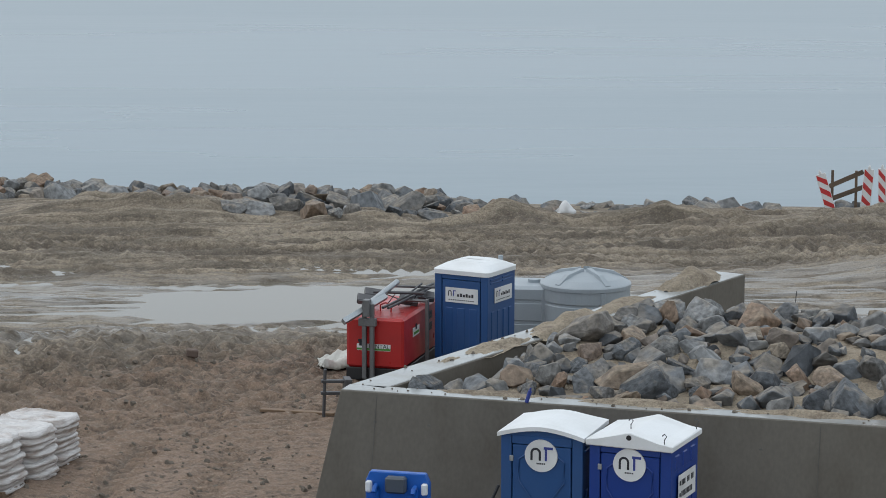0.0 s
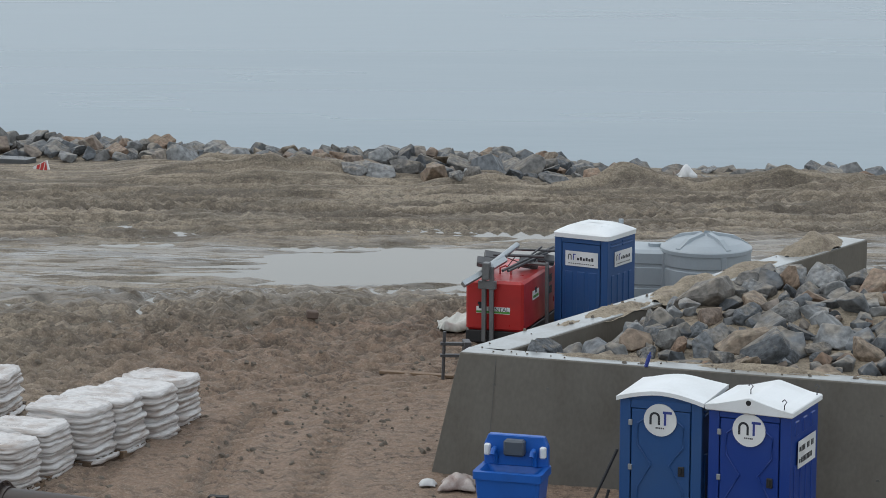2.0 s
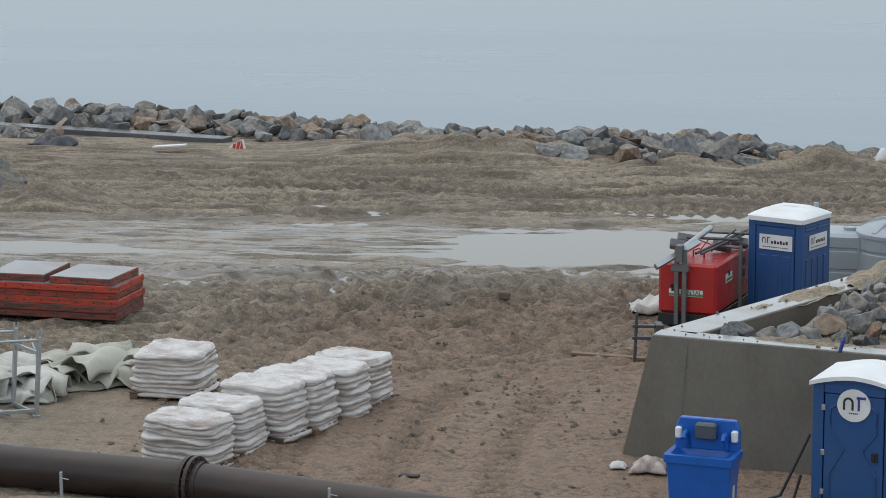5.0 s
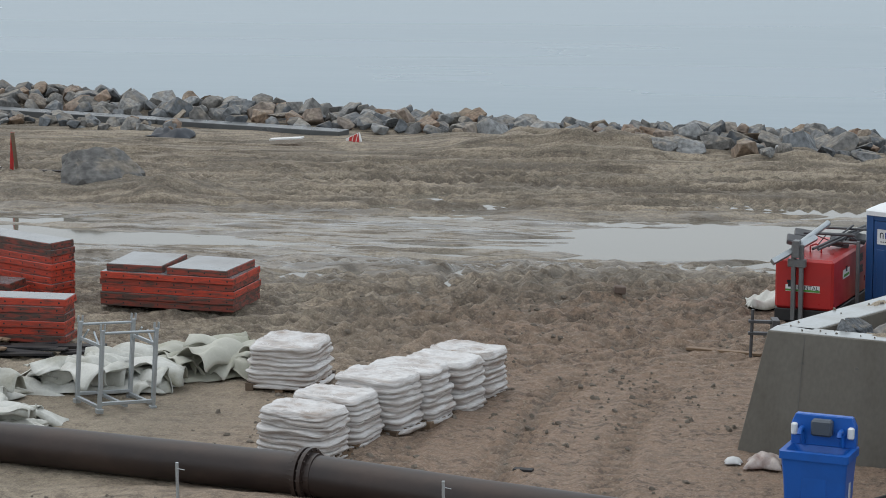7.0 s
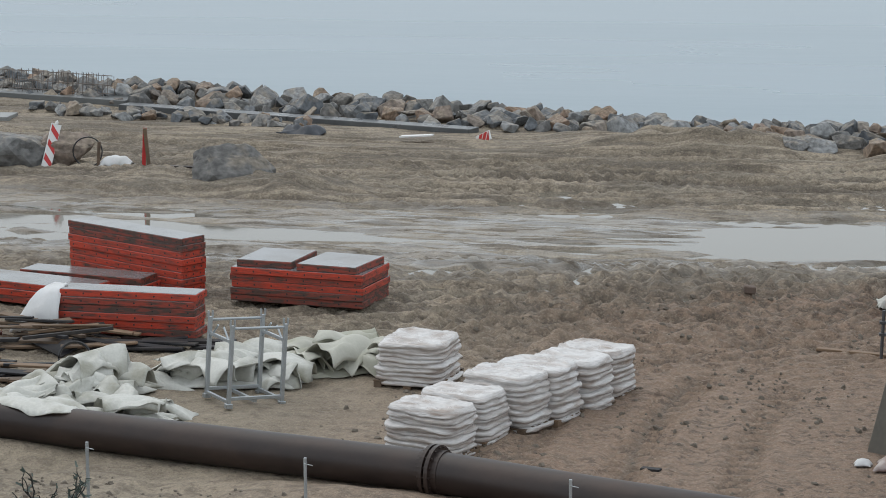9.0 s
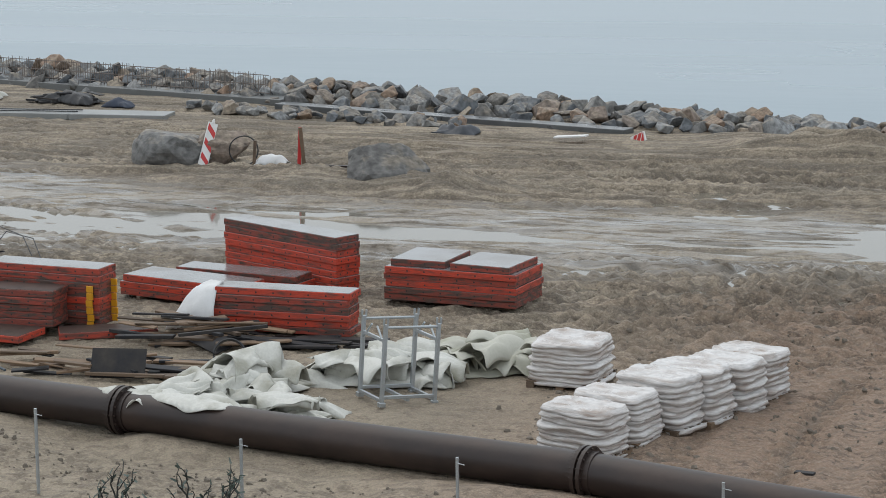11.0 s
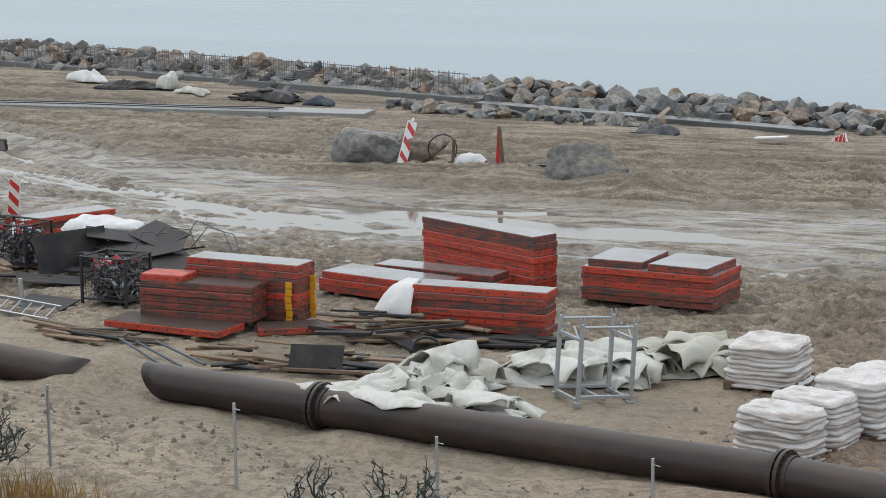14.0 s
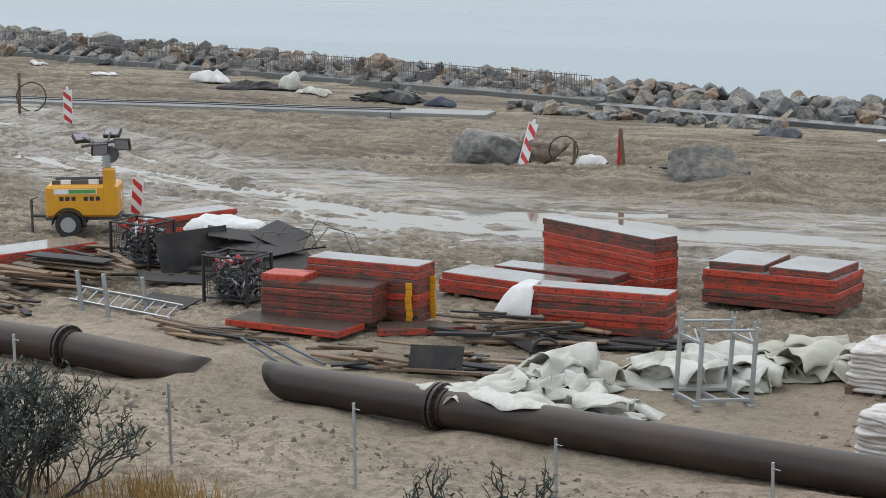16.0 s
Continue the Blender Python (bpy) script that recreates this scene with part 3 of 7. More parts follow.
    z = np.where(e > 1.9, z - 0.42 * (e - 1.9), z)
    z = np.maximum(z, -6.0)
    wet = np.clip(1.25 * np.exp(-(r / 3.4) ** 4) + 0.25 * np.exp(-((r - 6) / 3.5) ** 2) + 0.2 * np.exp(-((r + 5) / 2.5) ** 2) + 0.32 * lump(wx, wy, -11.5, 48.6, 4.5, 2.2), 0, 1)
    return z, wet, loam, np.clip(np.maximum(churn * 1.1, 0.55 * np.exp(-((r + 6.8) / 4.4) ** 4) * calm * (1 - loam)) + 0.5 * near, 0, 1), trough_shade, np.clip((y - 38) / 8, 0.2, 1) * (1 - 0.8 * loam)


LAND = {}


def gz(x, y):
    """Height of the built sheet of sand at one place."""
    xs, ys, Z = LAND["x"], LAND["y"], LAND["z"]
    i = min(max(int(np.searchsorted(xs, x)) - 1, 0), len(xs) - 2)
    j = min(max(int(np.searchsorted(ys, y)) - 1, 0), len(ys) - 2)
    u, v = (x - xs[i]) / (xs[i + 1] - xs[i]), (y - ys[j]) / (ys[j + 1] - ys[j])
    return float((Z[j, i] * (1 - u) + Z[j, i + 1] * u) * (1 - v) + (Z[j + 1, i] * (1 - u) + Z[j + 1, i + 1] * u) * v)


def build_ground():
    xs = np.concatenate([[-4000, -1500, -500, -200, -110, -80], np.arange(-66, 17, 0.105), [22, 40, 90, 300, 1200, 4000]])
    ys = np.concatenate([[-4000, -1200, -300, -80, -10, 12, 22], np.arange(27, 39, 0.115), np.arange(39, 51, 0.085), np.arange(51, 66, 0.10), np.arange(66, 90, 0.16), [95, 102, 130, 250, 1000, 4000]])
    X, Y = np.meshgrid(xs, ys)
    Z, wet, loam, churned, trough_shade, worked = ground(X, Y)
    far = (X < -68) | (X > 18) | (Y < 26)
    Z = np.where(far & (Y < shore(X)), 0.0, Z)
    LAND.update(x=xs, y=ys, z=Z)
    nx, ny = len(xs), len(ys)
    idx = np.arange(nx * ny).reshape(ny, nx)
    quads = np.stack([idx[:-1, :-1], idx[:-1, 1:], idx[1:, 1:], idx[1:, :-1]], -1).reshape(-1, 4)
    me = bpy.data.meshes.new("ground")
    me.vertices.add(nx * ny)
    me.vertices.foreach_set("co", np.stack([X, Y, Z], -1).astype(np.float32).ravel())
    me.loops.add(quads.size)
    me.loops.foreach_set("vertex_index", quads.astype(np.int32).ravel())
    me.polygons.add(len(quads))
    me.polygons.foreach_set("loop_start", np.arange(0, quads.size, 4, dtype=np.int32))
    me.update(calc_edges=True)
    for name, a in (("wet", wet), ("loam", loam), ("churn", churned), ("trough_shade", trough_shade), ("worked", worked)):
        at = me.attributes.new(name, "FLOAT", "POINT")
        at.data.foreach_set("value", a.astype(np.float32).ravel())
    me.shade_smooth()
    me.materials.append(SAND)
    tagged(new("ground", me), "churned wet brown sand with tyre tracks and ruts", "ground", kind="structure")


build_ground()


def flat(name, x0, x1, y0, y1, z, material, label, category):
    bm = BM()
    bm.faces.new([bm.verts.new(p) for p in ((x0, y0, z), (x1, y0, z), (x1, y1, z), (x0, y1, z))])
    return tagged(part(name, bm, material), label, category, kind="structure")


flat("sea", -4500, 4500, 66, 4800, -1.6, SEA, "calm grey-blue sea fading into mist", "sea")
bm = BM()
bm.faces.new([bm.verts.new((x, y, -0.075)) for x, y in ((-66, 70), (-40, 56), (-26, 48), (-14, 46), (17, 46), (17, 58.6), (-15, 58.6), (-30, 62.5), (-45, 71), (-66, 86))])
tagged(part("puddle_water", bm, POOL), "muddy rain water standing in wheel ruts", "puddle", kind="structure")

# ---- rocks ----
def rock_mesh(name, seed, rough=1.0):
    """One quarried block: a chipped hull with slightly broken edges."""
    rnd = random.Random(seed)
    bm = BM()
    pts = []
    for _ in range(rnd.randint(11, 16)):
        v = Vector((rnd.gauss(0, 1), rnd.gauss(0, 1), rnd.gauss(0, 1))).normalized()
        v = Vector([math.copysign(abs(c) ** 0.75, c) for c in v])
        pts.append(bm.verts.new((v.x * rnd.uniform(0.5, 0.62), v.y * rnd.uniform(0.4, 0.52), v.z * rnd.uniform(0.3, 0.42))))
    r = bmesh.ops.convex_hull(bm, input=pts)
    bmesh.ops.delete(bm, geom=[g for g in r["geom_interior"] if isinstance(g, bmesh.types.BMVert)], context="VERTS")
    bmesh.ops.dissolve_limit(bm, angle_limit=radians(16), verts=bm.verts[:], edges=bm.edges[:])
    bmesh.ops.bevel(bm, geom=bm.edges[:], offset=0.022, segments=1, affect="EDGES", clamp_overlap=True)
    bmesh.ops.triangulate(bm, faces=[f for f in bm.faces if f.calc_area() > 0.02])
    big = [e for e in bm.edges if e.calc_length() > 0.22]
    bmesh.ops.subdivide_edges(bm, edges=big, cuts=2, use_grid_fill=True)
    bmesh.ops.triangulate(bm, faces=[f for f in bm.faces if len(f.verts) > 4])
    for v in bm.verts:
        v.co += noise.noise_vector(v.co * 3.1 + Vector((seed, 0, 0))) * 0.022 * rough + noise.noise_vector(v.co * 9 + Vector((0, seed, 0))) * 0.012 * rough
    me = bpy.data.meshes.new(name)
    bm.normal_update()
    bm.to_mesh(me)
    bm.free()
    me.materials.append(STONE)
    return me


def boulder_mesh(seed):
    """A large block with many broken faces that stands broad on the ground."""
    rnd = random.Random(seed)
    planes = []
    for _ in range(15):
        v = Vector((rnd.gauss(0, 1), rnd.gauss(0, 1), rnd.gauss(0, 0.8))).normalized()
        planes.append((v, rnd.uniform(0.40, 0.52)))
    bm = BM()
    bmesh.ops.create_icosphere(bm, subdivisions=4, radius=1)
    for v in bm.verts:
        d = v.co.normalized()
        r = min([h / max(d.dot(p), 1e-3) for p, h in planes if d.dot(p) > 0.02] + [0.75])
        r = r * (1 + 0.07 * noise.noise(d * 2.5 + Vector((seed, 0, 0))) + 0.035 * noise.noise(d * 7 + Vector((0, seed, 0))))
        v.co = Vector((d.x * r * 1.1, d.y * r * 0.85, d.z * r * 0.85))
    me = bpy.data.meshes.new("boulder")
    bm.normal_update()
    bm.to_mesh(me)
    bm.free()
    me.materials.append(STONE)
    return me


ROCKS = [rock_mesh("rock", 100 + i) for i in range(26)]


def rock(x, y, z, s, rnd, label, group, tilt=25, squash=1.0):
    ob = new("boulder", rnd.choice(ROCKS))
    ob.matrix_basis = pose(x, y, z, rnd.uniform(-tilt, tilt), rnd.uniform(-tilt, tilt), rnd.uniform(0, 360)) @ Matrix.Diagonal((s * rnd.uniform(0.8, 1.35), s * rnd.uniform(0.8, 1.15), s * squash * rnd.uniform(0.75, 1.3), 1))
    return tagged(ob, label, "boulder", group)


def rock_heap(name, spots, label, seed):
    """Smaller stones between the large ones, as one mesh."""
    rnd = random.Random(seed)
    bm = BM()
    for x, y, z, s in spots:
        k = len(bm.verts)
        bm.from_mesh(rnd.choice(ROCKS))
        bm.verts.ensure_lookup_table()
        m = pose(x, y, z, rnd.uniform(-40, 40), rnd.uniform(-40, 40), rnd.uniform(0, 360)) @ Matrix.Diagonal((s, s, s, 1))
        bmesh.ops.transform(bm, matrix=m, verts=bm.verts[k:])
    return tagged(part(name, bm, STONE), label, "stones", kind="stuff")


CREST_X = [-66, -50, -38, -25, -15, -9, -6, -4, -1, 0.7, 4, 7, 8, 15]
CREST_Z = [0.85, 0.74, 0.58, 0.50, 0.43, 0.36, 0.34, 0.44, 0.50, 0.20, 0.14, 0.28, 0.18, 0.12]


def shore_rocks():
    """Three rows of quarried blocks, stepped up to an even crest, with smaller stones wedged between."""
    rnd = random.Random(5)
    heap = []
    label = "grey angular quarried boulder in the shore embankment"

    def settle(x, e, top, s, single):
        z = top - 0.33 * s
        if single:
            rock(x, shore(x) + e, z, s, rnd, label, "shore boulders", 32)
        else:
            heap.append((x, shore(x) + e, z, s))
    for e, rise, jit, pace in ((-0.75, 0.0, 0.10, 0.78), (-0.1, 0.45, 0.10, 0.62), (0.95, 1.0, 0.13, 0.66), (1.35, 0.82, 0.08, 0.45), (0.45, 0.62, 0.08, 0.5), (2.1, 0.25, 0.1, 0.7), (3.1, -0.8, 0.1, 0.9), (4.1, -1.8, 0.1, 0.9)):
        x = -66.0
        while x < 15:
            s = rnd.choice((0.46, 0.55, 0.62, 0.7, 0.82)) * rnd.uniform(0.92, 1.1)
            s = s * (1.12 if x < -8 else 1.0)
            crest = float(np.interp(x, CREST_X, CREST_Z))
            foot = min(0.30, crest - 0.04)
            top = (foot + (crest - foot) * rise if e < 2 else crest - 0.5 * (e - 1)) + rnd.uniform(-jit, jit * 0.8)
            if e == -0.75:
                s *= 0.85
            if not (8.6 < x < 9.9):
                settle(x + rnd.uniform(-0.15, 0.15), e + rnd.uniform(-0.2, 0.2), top, s, x > -24 and e in (-0.1, 0.95))
            x += s * pace * rnd.uniform(1.15, 1.6)
    # blocks that rolled out in front of the heap
    for px, py, s in ((-4.6, 64.6, 0.8), (-3.2, 64.3, 0.75), (-2.2, 64.1, 0.6), (-0.2, 64.0, 0.85), (0.8, 63.9, 0.6), (-1.9, 64.9, 1.0), (-5.2, 64.7, 0.6), (-3.0, 65.3, 0.9), (-0.9, 65.2, 1.2), (-3.9, 65.0, 0.7), (-1.2, 64.2, 0.55), (-2.6, 63.5, 0.4)):
        rock(px, py, gz(px, py) + 0.12 * s, s, rnd, "grey angular boulder rolled in front of the embankment", "shore boulders")
    rock_heap("rock_armour", heap, "grey angular stones packed along the shore", 8)


shore_rocks()

# ---- retaining wall and its fill of rock ----
TOP = 1.74
WALL_C = Vector((-1.44, 36.47))


def wall_line(name, a, b, thick, inward, batter, label):
    """A straight wall from a to b along its outer top edge; its outer face leans back."""
    a, b, n = Vector(a), Vector(b), Vector(inward).normalized()
    bm = BM()
    rows = [(a - n * batter[0], b - n * batter[1], -0.4), (a, b, TOP - 0.004)]
    outer = [[bm.verts.new((*p, z)) for p in (r[0], r[1])] for r in rows for z in (r[2],)]
    inner = [[bm.verts.new((*(p + n * thick), z)) for p in (a, b)] for z in (-0.4, TOP - 0.004)]
    (oa, ob), (ta, tb), (ia, ib), (ja, jb) = outer[0], outer[1], inner[0], inner[1]
    for f in ((oa, ob, tb, ta), (ta, tb, jb, ja), (ja, jb, ib, ia), (oa, ta, ja, ia), (ob, ib, jb, tb), (oa, ia, ib, ob)):
        bm.faces.new(f)
    bmesh.ops.recalc_face_normals(bm, faces=bm.faces[:])
    return tagged(part(name, bm, CONCRETE), label, "wall", kind="structure")


FRONT_DIR = (Vector((5.99, 34.18)) - WALL_C).normalized()
ARM_DIR = (Vector((4.98, 46.64)) - WALL_C).normalized()
FRONT_IN = Vector((-FRONT_DIR.y, FRONT_DIR.x))
ARM_IN = Vector((ARM_DIR.y, -ARM_DIR.x))
FRONT_END = WALL_C + FRONT_DIR * 14
ARM_END = WALL_C + ARM_DIR * 12.0


def solid(name, bottom, top, z0, z1, material, label, category, kind="structure", parent=None):
    bm = BM()
    loft(bm, [[Vector((*p, z0)) for p in bottom], [Vector((*p, z1)) for p in top]])
    bmesh.ops.recalc_face_normals(bm, faces=bm.faces[:])
    bmesh.ops.bevel(bm, geom=[e for e in bm.edges if e.calc_length() > 0.3], offset=0.012, segments=1, affect="EDGES")
    ob = part(name, bm, material, parent)
    return tagged(ob, label, category, kind=kind) if not parent else ob


def build_wall():
    lean, ft, at = 0.42, 0.42, 0.62
    c0 = WALL_C - FRONT_IN * lean - FRONT_DIR * 0.42
    inner = WALL_C + FRONT_IN * ft + FRONT_DIR * 1.28
    end_in = FRONT_END + FRONT_IN * ft
    solid("wall_front", [c0, FRONT_END - FRONT_IN * lean, end_in, WALL_C + FRONT_IN * ft],
          [WALL_C, FRONT_END, end_in, WALL_C + FRONT_IN * ft], -0.5, TOP, CONCRETE, "grey cast concrete retaining wall with a leaning face", "wall")
    a0 = WALL_C + FRONT_IN * (ft + 0.004)
    solid("wall_arm", [a0 - ARM_IN * 0.35, a0 + ARM_IN * at, ARM_END + ARM_IN * at, ARM_END - ARM_IN * 0.35],
          [a0, a0 + ARM_IN * at, ARM_END + ARM_IN * at, ARM_END], -0.5, TOP - 0.002, CONCRETE, "grey cast concrete wing wall running back to the track", "wall")
    # wet wall tops as thin strips, with sky light in their pale colour
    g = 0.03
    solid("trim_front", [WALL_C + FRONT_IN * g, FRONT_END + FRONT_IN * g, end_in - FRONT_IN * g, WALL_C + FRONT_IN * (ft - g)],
          [WALL_C + FRONT_IN * g, FRONT_END + FRONT_IN * g, end_in - FRONT_IN * g, WALL_C + FRONT_IN * (ft - g)], TOP - 0.02, TOP + 0.006, WET_SKYLIT_TOP, "rain-wet concrete wall top, sky light put into its pale colour", "wall top")
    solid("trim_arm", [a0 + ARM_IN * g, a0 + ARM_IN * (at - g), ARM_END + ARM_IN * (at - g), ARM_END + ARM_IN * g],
          [a0 + ARM_IN * g, a0 + ARM_IN * (at - g), ARM_END + ARM_IN * (at - g), ARM_END + ARM_IN * g], TOP - 0.02, TOP + 0.006, WET_SKYLIT_TOP, "rain-wet concrete wall top, sky light put into its pale colour", "wall top")
    # formwork joints and tie holes in the front face
    holes = BM()
    back = Vector((FRONT_IN.x, FRONT_IN.y))
    for u in (0.55, 6.9, 13.2):
        p = WALL_C + FRONT_DIR * u
        q0, q1 = p - back * (lean * 1.13 + 0.003), p - back * 0.003
        rod(holes, (*q0, -0.3), (*q1, TOP - 0.03), 0.005, seg=4)
    for u in (0.45, 1.25, 3.6, 6.0, 8.4):
        for h in (0.45, 1.32):
            p = WALL_C + FRONT_DIR * (u + 0.1) - back * (lean * (TOP - h) / (TOP + 0.5) + 0.001)
            rod(holes, (*p, h), (*(p + back * 0.02), h), 0.028, seg=10)
    tagged(part("trim_joints", holes, mat("joint_shadow_grout", (0.12, 0.115, 0.105), 0.8, vary=0.15)), "dark grout in joints and tie holes of the wall", "joints", kind="structure")


build_wall()


def fill_height(x, y):
    """Sand and rubble behind the wall."""
    u = (x - WALL_C.x) * FRONT_IN.x + (y - WALL_C.y) * FRONT_IN.y   # back from the front wall
    v = (x - WALL_C.x) * ARM_IN.x + (y - WALL_C.y) * ARM_IN.y       # in from the arm
    z = 1.45 + 0.24 * np.clip(u - 0.5, 0, 2.5) - 0.34 * np.clip(u - 5.5, 0, 9) - 0.25 * np.clip(1.6 - v, 0, 1.6) * np.clip(u / 3, 0, 1)
    z = z + 0.16 * np.exp(-((u - 0.7) / 0.7) ** 2) - 0.42 * np.clip((1.7 - v) / 0.9, 0, 1) * np.clip((u - 0.5) / 0.8, 0, 1)
    z = z + 0.30 * fbm(x, y, 1.4, 3, 51)
    return z, u, v


def build_fill():
    xs, ys = np.arange(-1.2, 14, 0.14), np.arange(32, 52, 0.14)
    bm = BM()
    grid = {}
    for i, x in enumerate(xs):
        for j, y in enumerate(ys):
            z, u, v = fill_height(np.array(x), np.array(y))
            if u > 0.2 and v > 0.35 and z > -0.5:
                if u < 0.55:
                    z = min(z, TOP + 0.03 + 0.1 * float(fbm(np.array(x), np.array(y), 0.8, 2, 52)))
                grid[i, j] = bm.verts.new((x, y, z))
    for (i, j) in list(grid):
        q = [grid.get(k) for k in ((i, j), (i + 1, j), (i + 1, j + 1), (i, j + 1))]
        if all(q):
            bm.faces.new(q)
    tagged(part("sand_fill", bm, SAND, smooth=True), "sand heaped behind the concrete wall", "sand", kind="structure")
    rnd = random.Random(21)
    placed, heap = [], []
    tries = 0
    while len(placed) < 560 and tries < 16000:
        tries += 1
        x, y = rnd.uniform(-1, 12), rnd.uniform(33.5, 46)
        z, u, v = (float(a) for a in fill_height(np.array(x), np.array(y)))
        s = rnd.choice((0.26, 0.32, 0.36, 0.42, 0.48, 0.56, 0.68)) * rnd.uniform(0.88, 1.12) * (1.0 if tries < 4000 else 0.7)
        if u < 0.40 + s * 0.42 or v < 0.62 + s * 0.45 or u > 7.8 or z < 0.3:
            continue
        if any((x - a) ** 2 + (y - b) ** 2 < (0.265 * (s + c)) ** 2 for a, b, c in placed):
            continue
        placed.append((x, y, s))
        if len(placed) > 200:
            heap.append((x, y, z + 0.12 * s, s))
            continue
        rock(x, y, z + 0.12 * s, s, rnd, "dark grey angular rock with sand on it, heaped behind the wall", "rocks behind the wall", 60)
    for _ in range(700):
        x, y = rnd.uniform(-1, 12), rnd.uniform(33.5, 46)
        z, u, v = (float(a) for a in fill_height(np.array(x), np.array(y)))
        if u > 0.5 and v > 0.75 and u < 9:
            heap.append((x, y, z + 0.02, rnd.uniform(0.1, 0.26)))
    rock_heap("rubble", heap, "small broken stones between the larger rocks", 22)


build_fill()


# ---- lettering and marks ----
def words(text, size, material, parent, m):
    cu = bpy.data.curves.new("lettering", "FONT")
    cu.body, cu.size, cu.extrude, cu.align_x, cu.align_y = text, size, 0.001, "CENTER", "CENTER"
    tmp = bpy.data.objects.new("lettering", cu)
    scene.collection.objects.link(tmp)
    dg = bpy.context.evaluated_depsgraph_get()
    me = bpy.data.meshes.new_from_object(tmp.evaluated_get(dg))
    bpy.data.objects.remove(tmp)
    me.materials.clear()
    me.materials.append(material)
    ob = new("lettering", me)
    ob.parent, ob.matrix_basis = parent, m
    return ob


def arch_mark(bm, x, y, z, w, h, t, mirror=1):
    """A plain bow-shaped mark standing on a front that looks to -y."""
    n = 8
    for r0, r1 in ((w / 2, w / 2 - t),):
        pts = [(-1, -h)] + [(math.cos(math.pi * (1 - k / n)), 0) for k in range(n + 1)] + [(1, -h)]
        outer, inner = [], []
        for k in range(n + 1):
            a = math.pi * (1 - k / n)
            outer.append((x + r0 * math.cos(a), z + r0 * math.sin(a)))
            inner.append((x + r1 * math.cos(a), z + r1 * math.sin(a)))
        outer, inner = [(x - r0, z - h)] + outer + [(x + r0, z - h)], [(x - r1, z - h)] + inner + [(x + r1, z - h)]
        vo, vi = [bm.verts.new((a, y, b)) for a, b in outer], [bm.verts.new((a, y, b)) for a, b in inner]
        for k in range(len(vo) - 1):
            bm.faces.new((vo[k], vo[k + 1], vi[k + 1], vi[k]))


# ---- portable toilets ----
def portable_toilet(m, blue, gabled, decal, label):
    t = thing("portable_toilet", label, "portable toilet", m, "portable toilets")
    W, D, H, UP = 1.08, 1.08, 1.90 if decal == "disc" else 1.88, 0.27
    skid = BM()
    box(skid, W, D, 0.10, bev=0.01)
    part("skid", skid, BLACK, t)
    for name, sx, sy, x, y in (("side_wall", 0.03, D - 0.06, W / 2 - 0.02, 0), ("side_wall", 0.03, D - 0.06, -W / 2 + 0.02, 0), ("back_wall", W - 0.02, 0.03, 0, D / 2 - 0.02)):
        b = BM()
        box(b, sx, sy, H - 0.1, x, y, 0.10, bev=0.006)
        # moulded ribs
        if name == "side_wall":
            s = 1 if x > 0 else -1
            for k in range(4):
                box(b, 0.022, 0.10, 0.95, x + s * 0.018, -0.33 + 0.22 * k, 0.25, bev=0.01)
            if gabled:
                for k in range(3):
                    box(b, 0.03, 0.16, 0.20, x + s * 0.014, -0.3 + 0.3 * k, 1.58, bev=0.014)
            else:
                for k in range(2):
                    for j in range(2):
                        box(b, 0.026, 0.40, 0.035, x + s * 0.016, -0.22 + 0.45 * k, 1.70 + 0.06 * j, bev=0.008)
        part(name, b, blue, t)
    front = BM()
    for x in (-W / 2 + 0.07, W / 2 - 0.07):
        box(front, 0.14, 0.05, H - 0.1, x, -D / 2 + 0.03, 0.10, bev=0.008)
    box(front, W - 0.29, 0.05, 0.12, 0, -D / 2 + 0.03, H - 0.12, bev=0.008)
    if gabled or decal == "disc":
        loft(front, [[Vector((x, yy, z)) for x, z in ((-W / 2 + 0.01, H - 0.005), (W / 2 - 0.01, H - 0.005), (W / 2 - 0.01, H + 0.02), (0.10, H + 0.10), (-0.10, H + 0.10), (-W / 2 + 0.01, H + 0.02))] for yy in (-D / 2 + 0.01, -D / 2 + 0.05)])
    part("front_frame", front, blue, t)
    door = BM()
    dw = W - 0.31
    box(door, dw, 0.035, H - 0.26, 0, -D / 2 + 0.025, 0.13, bev=0.008)
    if decal == "disc":
        # raised moulding: a panel with shoulders and a Y-shaped rib
        moulding = BM()
        sweep(moulding, [(-0.30, -D / 2, 0.30), (-0.30, -D / 2, 0.72), (-0.12, -D / 2, 1.05), (-0.30, -D / 2, 1.30), (-0.30, -D / 2, 1.58), (-0.15, -D / 2, 1.70), (0.15, -D / 2, 1.70), (0.30, -D / 2, 1.58), (0.30, -D / 2, 1.30), (0.12, -D / 2, 1.05), (0.30, -D / 2, 0.72), (0.30, -D / 2, 0.30)], 0.013, 6)
    d = part("door", door, blue, t)
    if decal != "disc":
        for k in range(3):
            rib = BM()
            box(rib, 0.16, 0.03, 1.0, -0.24 + 0.24 * k, -D / 2 + 0.014, 0.25, bev=0.012)
            part("door_rib", rib, blue, d)
    if decal == "disc":
        part("moulding", moulding, blue, d)
        hd = BM()
        box(hd, 0.08, 0.03, 0.13, 0.28, -D / 2 - 0.005, 0.92, bev=0.008)
        rod(hd, (0.28, -D / 2 - 0.03, 0.96), (0.28, -D / 2 - 0.03, 1.03), 0.012)
        part("latch", hd, BLACK, d, "black door latch")
    for z in (0.42, 0.95, 1.55) if decal == "disc" else ():
        hg = BM()
